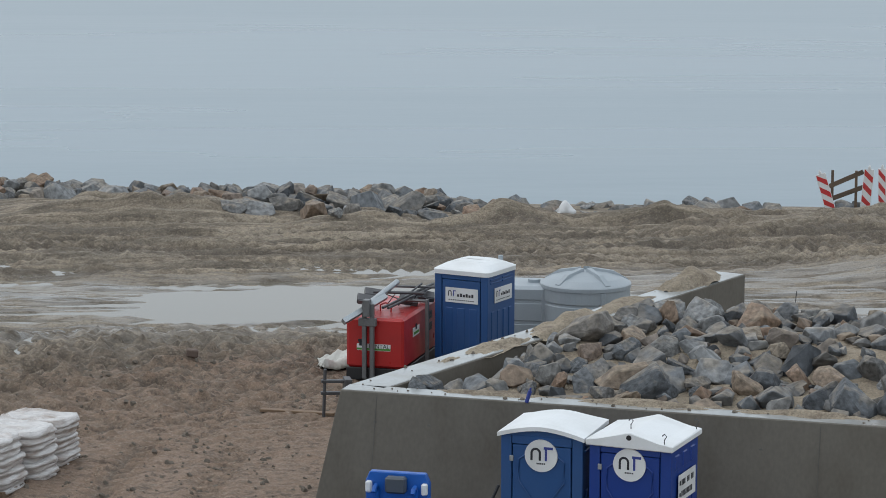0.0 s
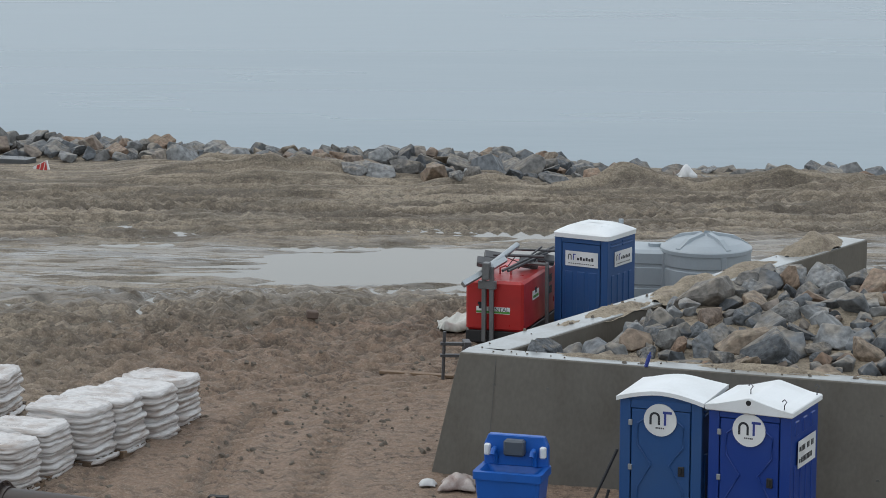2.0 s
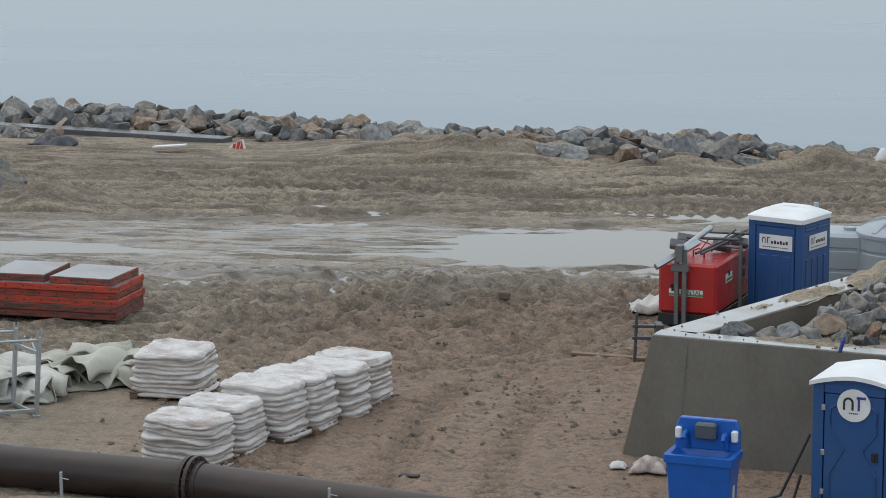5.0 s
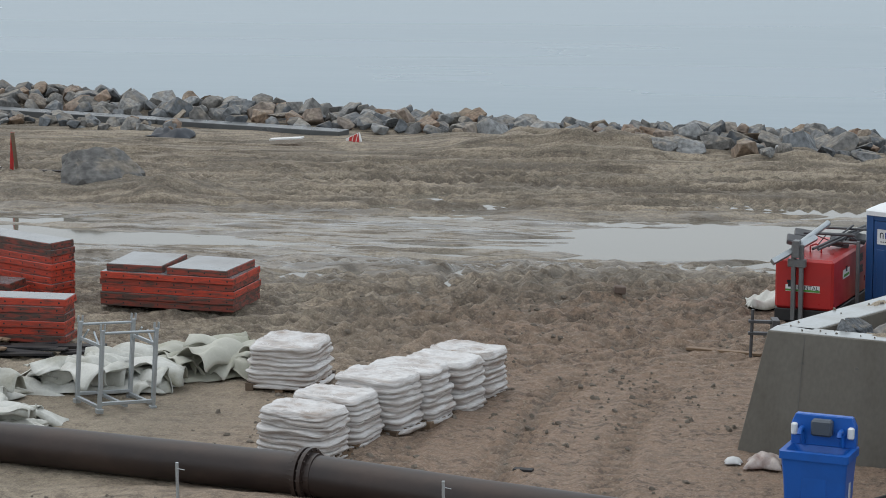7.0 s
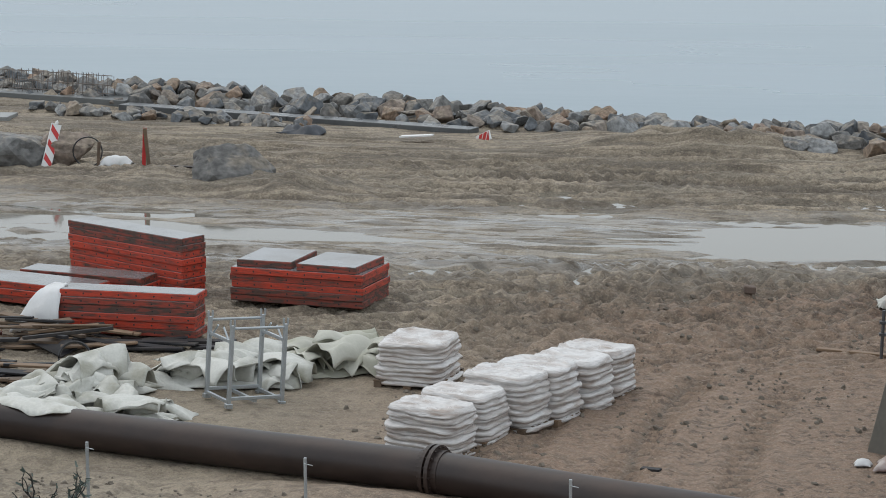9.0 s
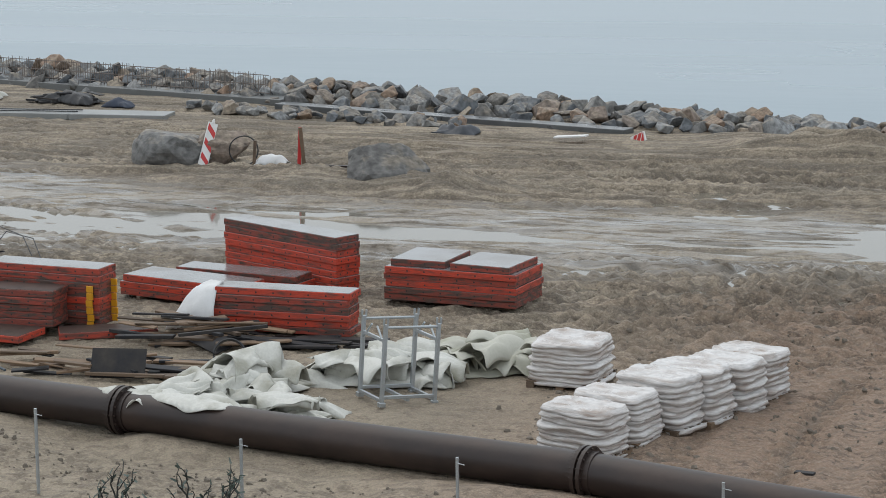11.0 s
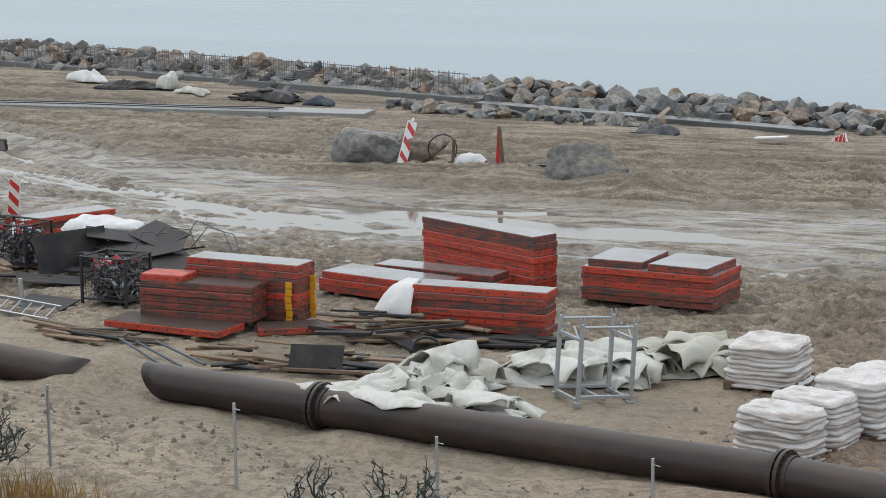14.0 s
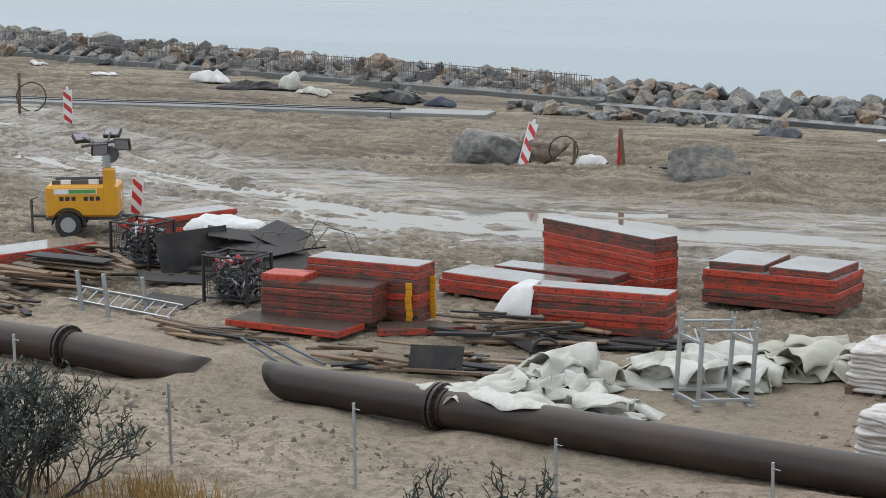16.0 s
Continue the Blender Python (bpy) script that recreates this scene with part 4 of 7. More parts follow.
        box(hg, 0.05, 0.025, 0.075, -dw / 2 - 0.01, -D / 2 - 0.003, z, bev=0.004)
        part("hinge", hg, STEEL, d)
    if decal == "disc":
        ds = BM()
        rod(ds, (0.0, -D / 2 - 0.018, 1.38 + UP), (0.0, -D / 2 + 0.0, 1.38 + UP), 0.215, seg=36)
        disc = part("logo_disc", ds, STICKER, d, "round white sticker with a plain mark")
        a = BM()
        arch_mark(a, -0.07, -D / 2 - 0.0195, 1.415 + UP, 0.14, 0.10, 0.03)
        part("mark", a, INK, disc)
        a = BM()
        box(a, 0.03, 0.002, 0.165, 0.065, -D / 2 - 0.0195, 1.315 + UP)
        box(a, 0.12, 0.002, 0.034, 0.095, -D / 2 - 0.0195, 1.468 + UP)
        part("mark", a, NAVY, disc)
        a = BM()
        for k in range(5):
            box(a, 0.016, 0.002, 0.02, -0.05 + 0.024 * k, -D / 2 - 0.0195, 1.265 + UP)
        tagged(part("small_print", a, INK, disc), kind="stuff")
    else:
        for side in ("front", "side"):
            ds, a, b2, c2 = BM(), BM(), BM(), BM()
            box(ds, 0.66, 0.006, 0.27, 0, 0, -0.135)
            arch_mark(a, -0.24, -0.0045, 0.045, 0.075, 0.07, 0.018)
            box(b2, 0.018, 0.002, 0.10, -0.165, -0.0045, -0.025)
            box(b2, 0.06, 0.002, 0.018, -0.145, -0.0045, 0.068)
            for k in range(6):
                box(c2, 0.042, 0.002, 0.062 if k % 2 else 0.045, -0.07 + 0.058 * k, -0.0045, -0.025)
            for k in range(12):
                box(c2, 0.028, 0.002, 0.016, -0.25 + 0.044 * k, -0.0045, -0.095)
            mm = pose(0.02, -D / 2 - 0.006, 1.48) if side == "front" else pose(W / 2 + 0.008, 0.05, 1.48, 0, 0, 90)
            s = part("sticker", ds, STICKER, t, "white sticker with plain dark marks", m=mm)
            part("mark", a, INK, s)
            part("mark", b2, NAVY, s)
            tagged(part("small_print", c2, INK, s), kind="stuff")
    if gabled:
        ds, c2 = BM(), BM()
        box(ds, 0.66, 0.006, 0.36, 0, 0, -0.18)
        for row, n0 in ((0.05, 9), (-0.10, 8)):
            for k in range(n0):
                if not (row > 0 and k in (3, 6)):
                    box(c2, 0.038, 0.002, 0.075, -0.20 + 0.053 * k, -0.0045, row - 0.02)
        box(c2, 0.05, 0.002, 0.06, -0.27, -0.0045, 0.04)
        box(c2, 0.05, 0.002, 0.05, -0.27, -0.0045, -0.11)
        s = part("sticker", ds, STICKER, t, "white sticker with rows of dark bars", m=pose(W / 2 + 0.024, 0.02, 1.33, 0, 0, 90))
        tagged(part("small_print", c2, INK, s), kind="stuff")
    roof = BM()
    ov = 0.035
    if gabled:
        prof = [(-W / 2 - ov, H - 0.03), (-W / 2 - ov, H + 0.05), (-0.40, H + 0.07), (-0.02, H + 0.18), (0.02, H + 0.18), (0.40, H + 0.07), (W / 2 + ov, H + 0.05), (W / 2 + ov, H - 0.03)]
        loft(roof, [[Vector((x, yy, z)) for x, z in prof] for yy in (-D / 2 - 0.05, -D / 2 + 0.02, D / 2 + 0.03)])
        bmesh.ops.bevel(roof, geom=roof.edges[:], offset=0.012, segments=1, affect="EDGES")
    elif decal == "disc":
        xs = np.linspace(-W / 2 - ov, W / 2 + ov, 13)
        def crown(y, lift):
            up = [(x, H + 0.03 + lift * max(0.0, 1 - abs(x / (W / 2 + ov)) ** 1.7)) for x in xs]
            return [Vector((x, y, z)) for x, z in up] + [Vector((x, y, z - 0.055)) for x, z in up[::-1]]
        loft(roof, [crown(-D / 2 - 0.05, 0.11), crown(-D / 2 + 0.05, 0.14), crown(0, 0.155), crown(D / 2 - 0.1, 0.12), crown(D / 2 + 0.03, 0.06)])
    else:
        rings = []
        for k, (z, w, dd) in enumerate(((H - 0.03, W + 0.06, D + 0.06), (H + 0.05, W + 0.07, D + 0.07), (H + 0.08, W - 0.0, D - 0.0), (H + 0.14, W - 0.22, D - 0.26), (H + 0.175, W - 0.45, D - 0.40), (H + 0.185, W - 0.75, D - 0.70))):
            rings.append(rounded(w, dd, 0.10 if k < 2 else 0.16, z, 6))
        loft(roof, rings)
        for k in range(3):
            box(roof, W - 0.5, 0.05, 0.02, 0, -0.25 + 0.25 * k, H + 0.165, bev=0.008)
    rf = part("roof", roof, WHITE, t, "white moulded plastic roof", smooth=False)
    if gabled:
        for x, y in ((0.45, -D / 2), (W / 2, D / 2 - 0.1), (-0.08, -D / 2 + 0.25)):
            hk = BM()
            z0 = H + 0.06 if abs(x) > 0.2 else H + 0.16
            sweep(hk, [(x, y, z0), (x, y, z0 + 0.06), (x + 0.03, y, z0 + 0.11), (x, y, z0 + 0.14), (x - 0.03, y, z0 + 0.11)], 0.008, 6)
            part("lifting_hook", hk, DARKSTEEL, rf)
        ve = BM()
        rod(ve, (0, -D / 2 - 0.053, H + 0.115), (0, -D / 2 - 0.03, H + 0.115), 0.035, seg=12)
        part("vent", ve, BLACK, rf)
    elif decal == "band":
        vp = BM()
        rod(vp, (0.3, D / 2 - 0.12, H), (0.3, D / 2 - 0.12, H + 0.22), 0.045, seg=14)
        part("vent_pipe", vp, GREY, rf)
    return t


portable_toilet(pose(2.65, 33.0, gz(2.65, 33.0), 0, 0, -24) @ Matrix.Diagonal((1.03, 1.03, 1, 1)), BLUE_B, True, "disc", "bright blue portable toilet with a white peaked roof beside another")
portable_toilet(pose(1.49, 33.5, gz(1.46, 33.5), 0, 0, -19) @ Matrix.Diagonal((1.03, 1.03, 1, 1)), BLUE, False, "disc", "blue portable toilet with a rounded white roof before the wall")
portable_toilet(pose(0.615, 46.35, gz(0.6, 46.3), 0, 0, -29), BLUE, False, "band", "blue portable toilet with white stickers beside a red generator")


# ---- portable wash stand ----
def wash_stand(m):
    t = thing("wash_stand", "blue plastic hand-wash stand with a grey soap box", "wash basin", m)
    b = BM()
    loft(b, [rounded(0.84, 0.46, 0.05, 0.0), rounded(0.88, 0.52, 0.05, 0.55), rounded(0.93, 0.58, 0.05, 0.86)])
    body = part("body", b, BLUE_C, t)
    p = BM()
    box(p, 0.36, 0.03, 0.5, 0, -0.25, 0.16, bev=0.012)
    part("access_panel", p, BLUE_C, body)
    b = BM()
    o, i = (0.98, 0.64), (0.84, 0.44)
    loft(b, [rounded(*o, 0.05, 0.86), rounded(*o, 0.05, 0.97), rounded(*i, 0.06, 0.965), rounded(0.62, 0.30, 0.08, 0.84)])
    part("basin", b, BLUE_C, t)
    b = BM()
    prof = [(-0.46, 0.95), (0.46, 0.95), (0.46, 1.26), (0.40, 1.40), (-0.40, 1.40), (-0.46, 1.26)]
    loft(b, [[Vector((x, y, z)) for x, z in prof] for y in (0.20, 0.31)])
    bmesh.ops.bevel(b, geom=b.edges[:], offset=0.014, segments=1, affect="EDGES")
    back = part("splash_back", b, BLUE_C, t)
    b = BM()
    box(b, 0.30, 0.14, 0.24, 0, 0.13, 1.12, bev=0.03)
    part("paper_dispenser", b, GREY_DARK, back, "dark grey paper towel box")
    for x in (-0.28, 0.28):
        b = BM()
        sweep(b, [(x, 0.18, 0.98), (x, 0.15, 1.16), (x, 0.10, 1.22), (x, 0.02, 1.21), (x, -0.02, 1.15)], 0.035, 8)
        part("tap", b, BLUE_C, t)
    for x in (-0.40, 0.40):
        b = BM()
        box(b, 0.09, 0.08, 0.17, x, 0.16, 1.10, bev=0.02)
        part("soap_dispenser", b, WHITE, back, "white soap dispenser")
    b = BM()
    box(b, 0.10, 0.008, 0.5, 0, 0, -0.25)
    part("sticker", b, STICKER, body, "narrow white sticker", m=pose(0.435, 0.0, 0.5, 0, 0, 90))
    return t


GREY_DARK = mat("dark_grey_plastic", (0.07, 0.085, 0.105), 0.4, vary=0.06, bump=0.03)
wash_stand(pose(-0.62, 33.25, gz(-0.62, 33.2) - 0.02, 0, 0, -14) @ Matrix.Diagonal((0.95, 0.95, 0.93, 1)))


# ---- red mobile light tower / generator behind the wing wall ----
def red_generator(m):
    t = thing("red_generator", "red enclosed generator with a folded grey light mast", "generator", m)
    W, L, H = 1.06, 2.3, 1.12
    b = BM()
    box(b, W, L, 0.22, 0, 0, 0.0, bev=0.01)
    part("base", b, BLACK, t, "black skid base")
    b = BM()
    box(b, W, L, H - 0.22, 0, 0, 0.224, bev=0.045)
    body = part("canopy", b, RED, t)
    for z in (0.83, 0.62):
        for k in range(6):
            b = BM()
            box(b, 0.012, 0.38, 0.014, W / 2 + 0.004, 0.55, z + k * 0.024)
            part("vent_slat", b, BLACK, body)
    b = BM()
    sweep(b, [(-0.1, -0.45, H - 0.01), (-0.1, -0.45, H + 0.12), (0.0, -0.45, H + 0.16), (0.1, -0.45, H + 0.12), (0.1, -0.45, H - 0.01)], 0.016, 8)
    part("lifting_eye", b, RED, body)
    # stickers
    b = BM()
    box(b, 0.62, 0.006, 0.12, 0, 0, -0.06)
    s = part("sticker", b, STICKER, body, "white and green sticker with a dark word", m=pose(-0.02, -L / 2 - 0.004, 0.60))
    words("RENTAL", 0.105, INK, s, pose(0.10, -0.0045, 0.015, 90))
    b = BM()
    box(b, 0.62, 0.002, 0.035, 0, -0.0045, -0.052)
    part("stripe", b, GREEN, s)
    b = BM()
    box(b, 0.13, 0.004, 0.05, -0.22, -0.004, 0.09)
    box(b, 0.05, 0.004, 0.12, -0.24, -0.004, 0.02)
    part("mark", b, INK, s)
    b = BM()
    box(b, 0.42, 0.006, 0.16, 0, 0, -0.08, bev=0.0)
    s = part("sticker", b, STICKER, body, "white and green sticker", m=pose(W / 2 + 0.006, -0.35, 0.78, 0, 0, 90))
    b = BM()
    box(b, 0.34, 0.002, 0.045, 0, -0.0045, -0.05)
    part("stripe", b, GREEN, s)
    b = BM()
    box(b, 0.10, 0.002, 0.10, 0.0, -0.0045, 0.03)
    part("mark", b, INK, s)
    # folded mast: posts in front, tube on top, lamp heads
    mast = BM()
    for x in (-0.16, -0.02):
        box(mast, 0.075, 0.075, 1.35, x, -L / 2 - 0.10, 0.05, bev=0.006)
    box(mast, 0.32, 0.10, 0.14, -0.10, -L / 2 - 0.10, 1.0, bev=0.008)
    box(mast, 0.12, 0.16, 0.30, -0.10, -L / 2 - 0.14, 1.18, bev=0.008)
    mp = part("mast_post", mast, WORNSTEEL, t)
    b = BM()
    rod(b, (-0.12, -L / 2 - 0.12, 1.36), (-0.02, 0.35, 1.52), 0.055, seg=14)
    rod(b, (-0.44, -L / 2 - 0.45, 1.12), (0.10, -L / 2 + 0.35, 1.46), 0.065, seg=4)
    part("mast_tube", b, STEEL, mp)
    b = BM()
    for x in (0.12, 0.22):
        rod(b, (x, -L / 2 + 0.1, 1.30), (x + 0.30, L / 2 + 0.1, 1.36), 0.025, seg=8)
    rod(b, (-0.30, -0.2, 1.42), (0.62, -0.1, 1.42), 0.028, seg=8)
    rod(b, (-0.2, 0.55, 1.40), (0.70, 0.65, 1.40), 0.022, seg=8)
    rod(b, (0.1, -0.4, 1.2), (0.35, 0.7, 1.45), 0.018, seg=8)
    part("mast_rail", b, DARKSTEEL, t)
    for x, y, z in ((-0.40, -0.35, 1.26), (-0.38, 0.05, 1.30), (0.22, 0.25, 1.18), (0.40, 0.72, 1.18)):
        b = BM()
        mm = pose(x, y, z, 25, 10, 20)
        box(b, 0.34, 0.22, 0.10, m=mm, bev=0.015)
        lp = part("flood_lamp", b, DARKSTEEL, t, "dark flood lamp head")
        b = BM()
        box(b, 0.30, 0.012, 0.075, 0, -0.115, 0.012, m=mm)
        part("lamp_glass", b, mat("lamp_glass", (0.12, 0.13, 0.13), 0.12, vary=0.05, bump=0), lp)
    # outrigger at the far side
    b = BM()
    box(b, 0.06, 0.06, 1.25, 0.66, -0.05, 0.05, bev=0.005)
    rod(b, (0.1, -0.05, 1.27), (0.66, -0.05, 1.27), 0.03, seg=4)
    part("outrigger", b, WORNSTEEL, t)
    b = BM()
    for k in range(4):
        sweep(b, [(-0.3 + 0.2 * k, -0.2 + 0.1 * k, 1.15), (-0.15 + 0.2 * k, 0.1, 1.33 + 0.06 * (k % 2)), (0.0 + 0.18 * k, 0.5, 1.17)], 0.010, 6)
    part("cable", b, BLACK, t)
    return t


fr = Vector((-0.66, 45.0, 0))
gm = pose(0, 0, 0, 0, 0, -15).to_3x3()
cc = fr - gm @ Vector((0.53, -1.15, 0))
red_generator(pose(cc.x, cc.y, gz(cc.x, cc.y), 0, 0, -15))


# ---- water tanks ----
def round_tank(m):
    t = thing("round_tank", "grey plastic water tank with a low domed lid", "water tank", m)
    b = BM()
    R = 0.86
    rings = []
    for z, r in ((0, 0.84), (0.02, R), (0.36, R), (0.38, R - 0.02), (0.42, R - 0.02), (0.44, R), (0.80, R), (0.82, R - 0.02), (0.86, R - 0.02), (0.88, R), (1.12, R), (1.14, R - 0.015)):
        rings.append([Vector((r * math.cos(a), r * math.sin(a), z)) for a in np.linspace(0, 2 * math.pi, 48, endpoint=False)])
    loft(b, rings)
    for k in range(4):
        a = radians(20 + 90 * k)
        box(b, 0.10, 0.06, 1.1, R * math.cos(a), R * math.sin(a), 0.02, bev=0.015)
    part("barrel", b, GREY, t, smooth=False)
    b = BM()
    rings = []
    for z, r in ((1.13, R + 0.02), (1.20, R + 0.02), (1.22, R), (1.32, 0.68), (1.41, 0.40), (1.45, 0.14)):
        rings.append([Vector((r * math.cos(a), r * math.sin(a), z)) for a in np.linspace(0, 2 * math.pi, 48, endpoint=False)])
    loft(b, rings)
    lid = part("lid", b, GREY, t)
    for k in range(5):
        a = radians(72 * k + 10)
        b = BM()
        c, s = math.cos(a), math.sin(a)
        loft(b, [[Vector((c * r - s * w, s * r + c * w, z)) for w, z in ((-0.08, z0 - 0.05), (0.08, z0 - 0.05), (0.05, z0 + 0.06), (-0.05, z0 + 0.06))] for r, z0 in ((0.82, 1.20), (0.55, 1.37), (0.12, 1.45))])
        part("rib", b, GREY, lid)
    return t


round_tank(pose(2.78, 49.3, gz(2.78, 49.3)) @ Matrix.Diagonal((1, 1, 0.94, 1)))


def square_tank(m):
    t = thing("square_tank", "low grey plastic box tank beside the round tank", "water tank", m)
    b = BM()
    loft(b, [rounded(1.25, 1.1, 0.08, 0.0), rounded(1.25, 1.1, 0.08, 0.35), rounded(1.21, 1.06, 0.08, 0.37), rounded(1.21, 1.06, 0.08, 0.42), rounded(1.25, 1.1, 0.08, 0.44), rounded(1.25, 1.1, 0.08, 0.76), rounded(1.21, 1.06, 0.08, 0.78), rounded(1.21, 1.06, 0.08, 0.83), rounded(1.25, 1.1, 0.08, 0.85), rounded(1.25, 1.1, 0.08, 1.04), rounded(1.05, 0.9, 0.1, 1.10)])
    part("tank_shell", b, GREY, t)
    b = BM()
    rod(b, (0.3, 0, 1.08), (0.3, 0, 1.16), 0.12, seg=20)
    part("cap", b, GREY, t)
    return t


square_tank(pose(1.50, 49.6, gz(1.5, 49.6), 0, 0, -6))


# ---- pallets of bagged material in film ----
def bag_pallet(m, seed, h=0.84, w=1.22, d=0.82):
    t = thing("bag_pallet", "pallet of stacked bags wrapped in translucent white film", "pallet load", m, "wrapped pallets")
    rnd = random.Random(seed)
    for k in range(5):
        b = BM()
        box(b, w, 0.1, 0.022, 0, -d / 2 + 0.05 + k * (d - 0.1) / 4, 0.105)
        part("deck_board", b, WOOD, t)
    for x in (-w / 2 + 0.07, 0, w / 2 - 0.07):
        b = BM()
        box(b, 0.13, d, 0.10, x, 0, 0.0, bev=0.006)
        part("runner", b, WOOD, t)
    b = BM()
    layers, per = 9, 5
    n = 72
    rings = []
    jx = [rnd.uniform(-0.04, 0.04) for _ in range(layers)]
    jy = [rnd.uniform(-0.035, 0.035) for _ in range(layers)]
    for L in range(layers):
        for k in range(per):
            f = k / per
            z = 0.045 + h * (L + f) / layers
            bulge = 0.034 * math.sin(math.pi * min(1, f * 1.05)) ** 0.6 - 0.035 * (L + f) / layers
            ring = []
            for i in range(n):
                a = 2 * math.pi * i / n
                c, s = math.cos(a), math.sin(a)
                p = 6.0
                r = (abs(c) ** p + abs(s) ** p) ** (-1 / p)
                x, y = r * c * (w / 2 - 0.01 + bulge) + jx[L], r * s * (d / 2 - 0.01 + bulge) + jy[L]
                nz = noise.noise(Vector((x * 3 + seed, y * 3, z * 9))) * 0.022 + noise.noise(Vector((x * 7, y * 7 + seed, z * 34))) * 0.022
                dz = 0.04 * noise.noise(Vector((x * 2.2, y * 2.2, L * 3.7 + seed)))
                ring.append(Vector((x + nz * c, y + nz * s, z + dz)))
            rings.append(ring)
    top = 0.045 + h
    for q, dz in ((0.96, 0.02), (0.9, 0.03), (0.75, 0.03), (0.55, 0.015), (0.35, 0.01), (0.2, 0.015), (0.06, 0.015)):
        ring = []
        for i, v in enumerate(rings[layers * per - 1]):
            x, y = v.x * q, v.y * q
            ring.append(Vector((x, y, top + dz + 0.030 * noise.noise(Vector((x * 3.0 + seed, y * 5, 1))) + 0.03 * abs(noise.noise(Vector((x * 9, y * 9, seed)))))))
        rings.append(ring)
    loft(b, rings)
    part("wrapped_load", b, WRAP, t, smooth=True)
    return t


row = Vector((0.35, 0.937))
side = Vector((0.937, -0.35))
for k, (foot, tall, turn) in enumerate(zip(((-7.2, 35.2), (-6.92, 36.21), (-6.45, 37.0), (-6.1, 37.66), (-5.76, 38.53), (-5.54, 39.46)), (0.70, 0.70, 0.79, 0.80, 0.79, 0.74), (0, 2, -2, 1, -1, 1))):
    c = Vector(foot) - side * 0.60 - row * 0.42
    bag_pallet(pose(c.x, c.y, gz(c.x, c.y) - 0.05, 0, 0, -20.5 + turn), 60 + k, tall, 1.16)
bag_pallet(pose(-9.06, 39.28, gz(-9.06, 39.3), 0, 0, -6), 70, 0.66, 1.12, 1.2)


# ---- concrete formwork panels, stacked ----
_panels = {}
OLDPLY = mat("brown_wet_plywood", (0.065, 0.043, 0.036), 0.5, spec=0.25, vary=0.25, size=2.5, grain=14, bump=0.08, dirt=(0.04, 0.033, 0.03), dirt_amount=0.8)


def formwork_panel(L, W):
    """A framed panel, lying flat: rim with holes, sheet on top."""
    key = (round(L, 2), round(W, 2))
    if key in _panels:
        return _panels[key]
    H = 0.120
    rim = BM()
    for sx, sy, x, y in ((L, 0.05, 0, -W / 2 + 0.025), (L, 0.05, 0, W / 2 - 0.025), (0.05, W - 0.10, -L / 2 + 0.025, 0), (0.05, W - 0.10, L / 2 - 0.025, 0)):
        box(rim, sx, sy, H, x, y, 0.0, bev=0.008)
    for k in range(1, 4):
        box(rim, 0.04, W - 0.1, 0.07, -L / 2 + L * k / 4, 0, 0.0)
    holes = BM()
    n = max(4, int(L / 0.3))
    for k in range(n):
        x = -L / 2 + 0.12 + (L - 0.24) * k / (n - 1)
        rod(holes, (x, -W / 2 - 0.002, H / 2), (x, -W / 2 + 0.01, H / 2), 0.017, seg=8)
    for k in range(3):
        y = -W / 2 + 0.12 + (W - 0.24) * k / 2
        rod(holes, (L / 2 - 0.01, y, H / 2), (L / 2 + 0.002, y, H / 2), 0.017, seg=8)
    sheet = BM()
    box(sheet, L - 0.03, W - 0.03, 0.008, 0, 0, H - 0.003)
    _panels[key] = (rim, holes, sheet)
    out = []
    for nm, bm_, ma in (("frame", rim, PANEL_RED), ("bolt_hole", holes, BLACK), ("plywood_face", sheet, PLY)):
        me = bpy.data.meshes.new(nm)
        bm_.normal_update()
        bm_.to_mesh(me)
        bm_.free()
        me.materials.append(ma)
        out.append(me)
    _panels[key] = out
    return out


def put_panel(m, L, W, group, face=None, label="red steel-framed formwork panel, worn and wet, lying in a stack"):
    t = thing("formwork_panel", label, "formwork panel", m, group)
    fr_, ho, sh = formwork_panel(L, W)
    f = new("frame", fr_)
    f.parent = t
    p = tagged(new("bolt_hole", ho), kind="stuff")
    p.parent = f
    if face:
        sh = sh.copy()
        sh.materials[0] = face
    s = new("plywood_face", sh)
    s.parent = t
    return t


def stack(fl, fr, W, n, group, seed, z0=0.05, slide=0.03, face=None, blocks=True):
    """n panels one on another; fl and fr are the ends of the front foot."""
    rnd = random.Random(seed)
    a, b = Vector(fl), Vector(fr)
    L = (b - a).length
    d = (b - a).normalized()
    back = Vector((-d.y, d.x))
    ang = math.degrees(math.atan2(d.y, d.x))
    c = (a + b) / 2 + back * W / 2
    g0 = gz(c.x, c.y)
    for i in range(n):
        sx, sy = rnd.uniform(-slide, slide), rnd.uniform(-slide, slide)
        p = c + d * sx + back * sy
        put_panel(pose(p.x, p.y, g0 + z0 + i * 0.127, 0, 0, ang + rnd.uniform(-0.5, 0.5)), round(L, 1), W, group, face)
    if blocks and z0 > 0.03:
        for u in (-0.32, 0.32):
            p = c + d * L * u
            bm_ = BM()
            box(bm_, 0.10, W + 0.12, z0 + 0.02, 0, 0, -0.02, bev=0.004)
            tagged(part("timber_bearer", bm_, WOOD, m=pose(p.x, p.y, g0, 0, 0, ang + rnd.uniform(-6, 6))), "grey timber bearer under a panel stack", "timber", group)
    return c, d, back, ang, g0 + z0 + n * 0.127


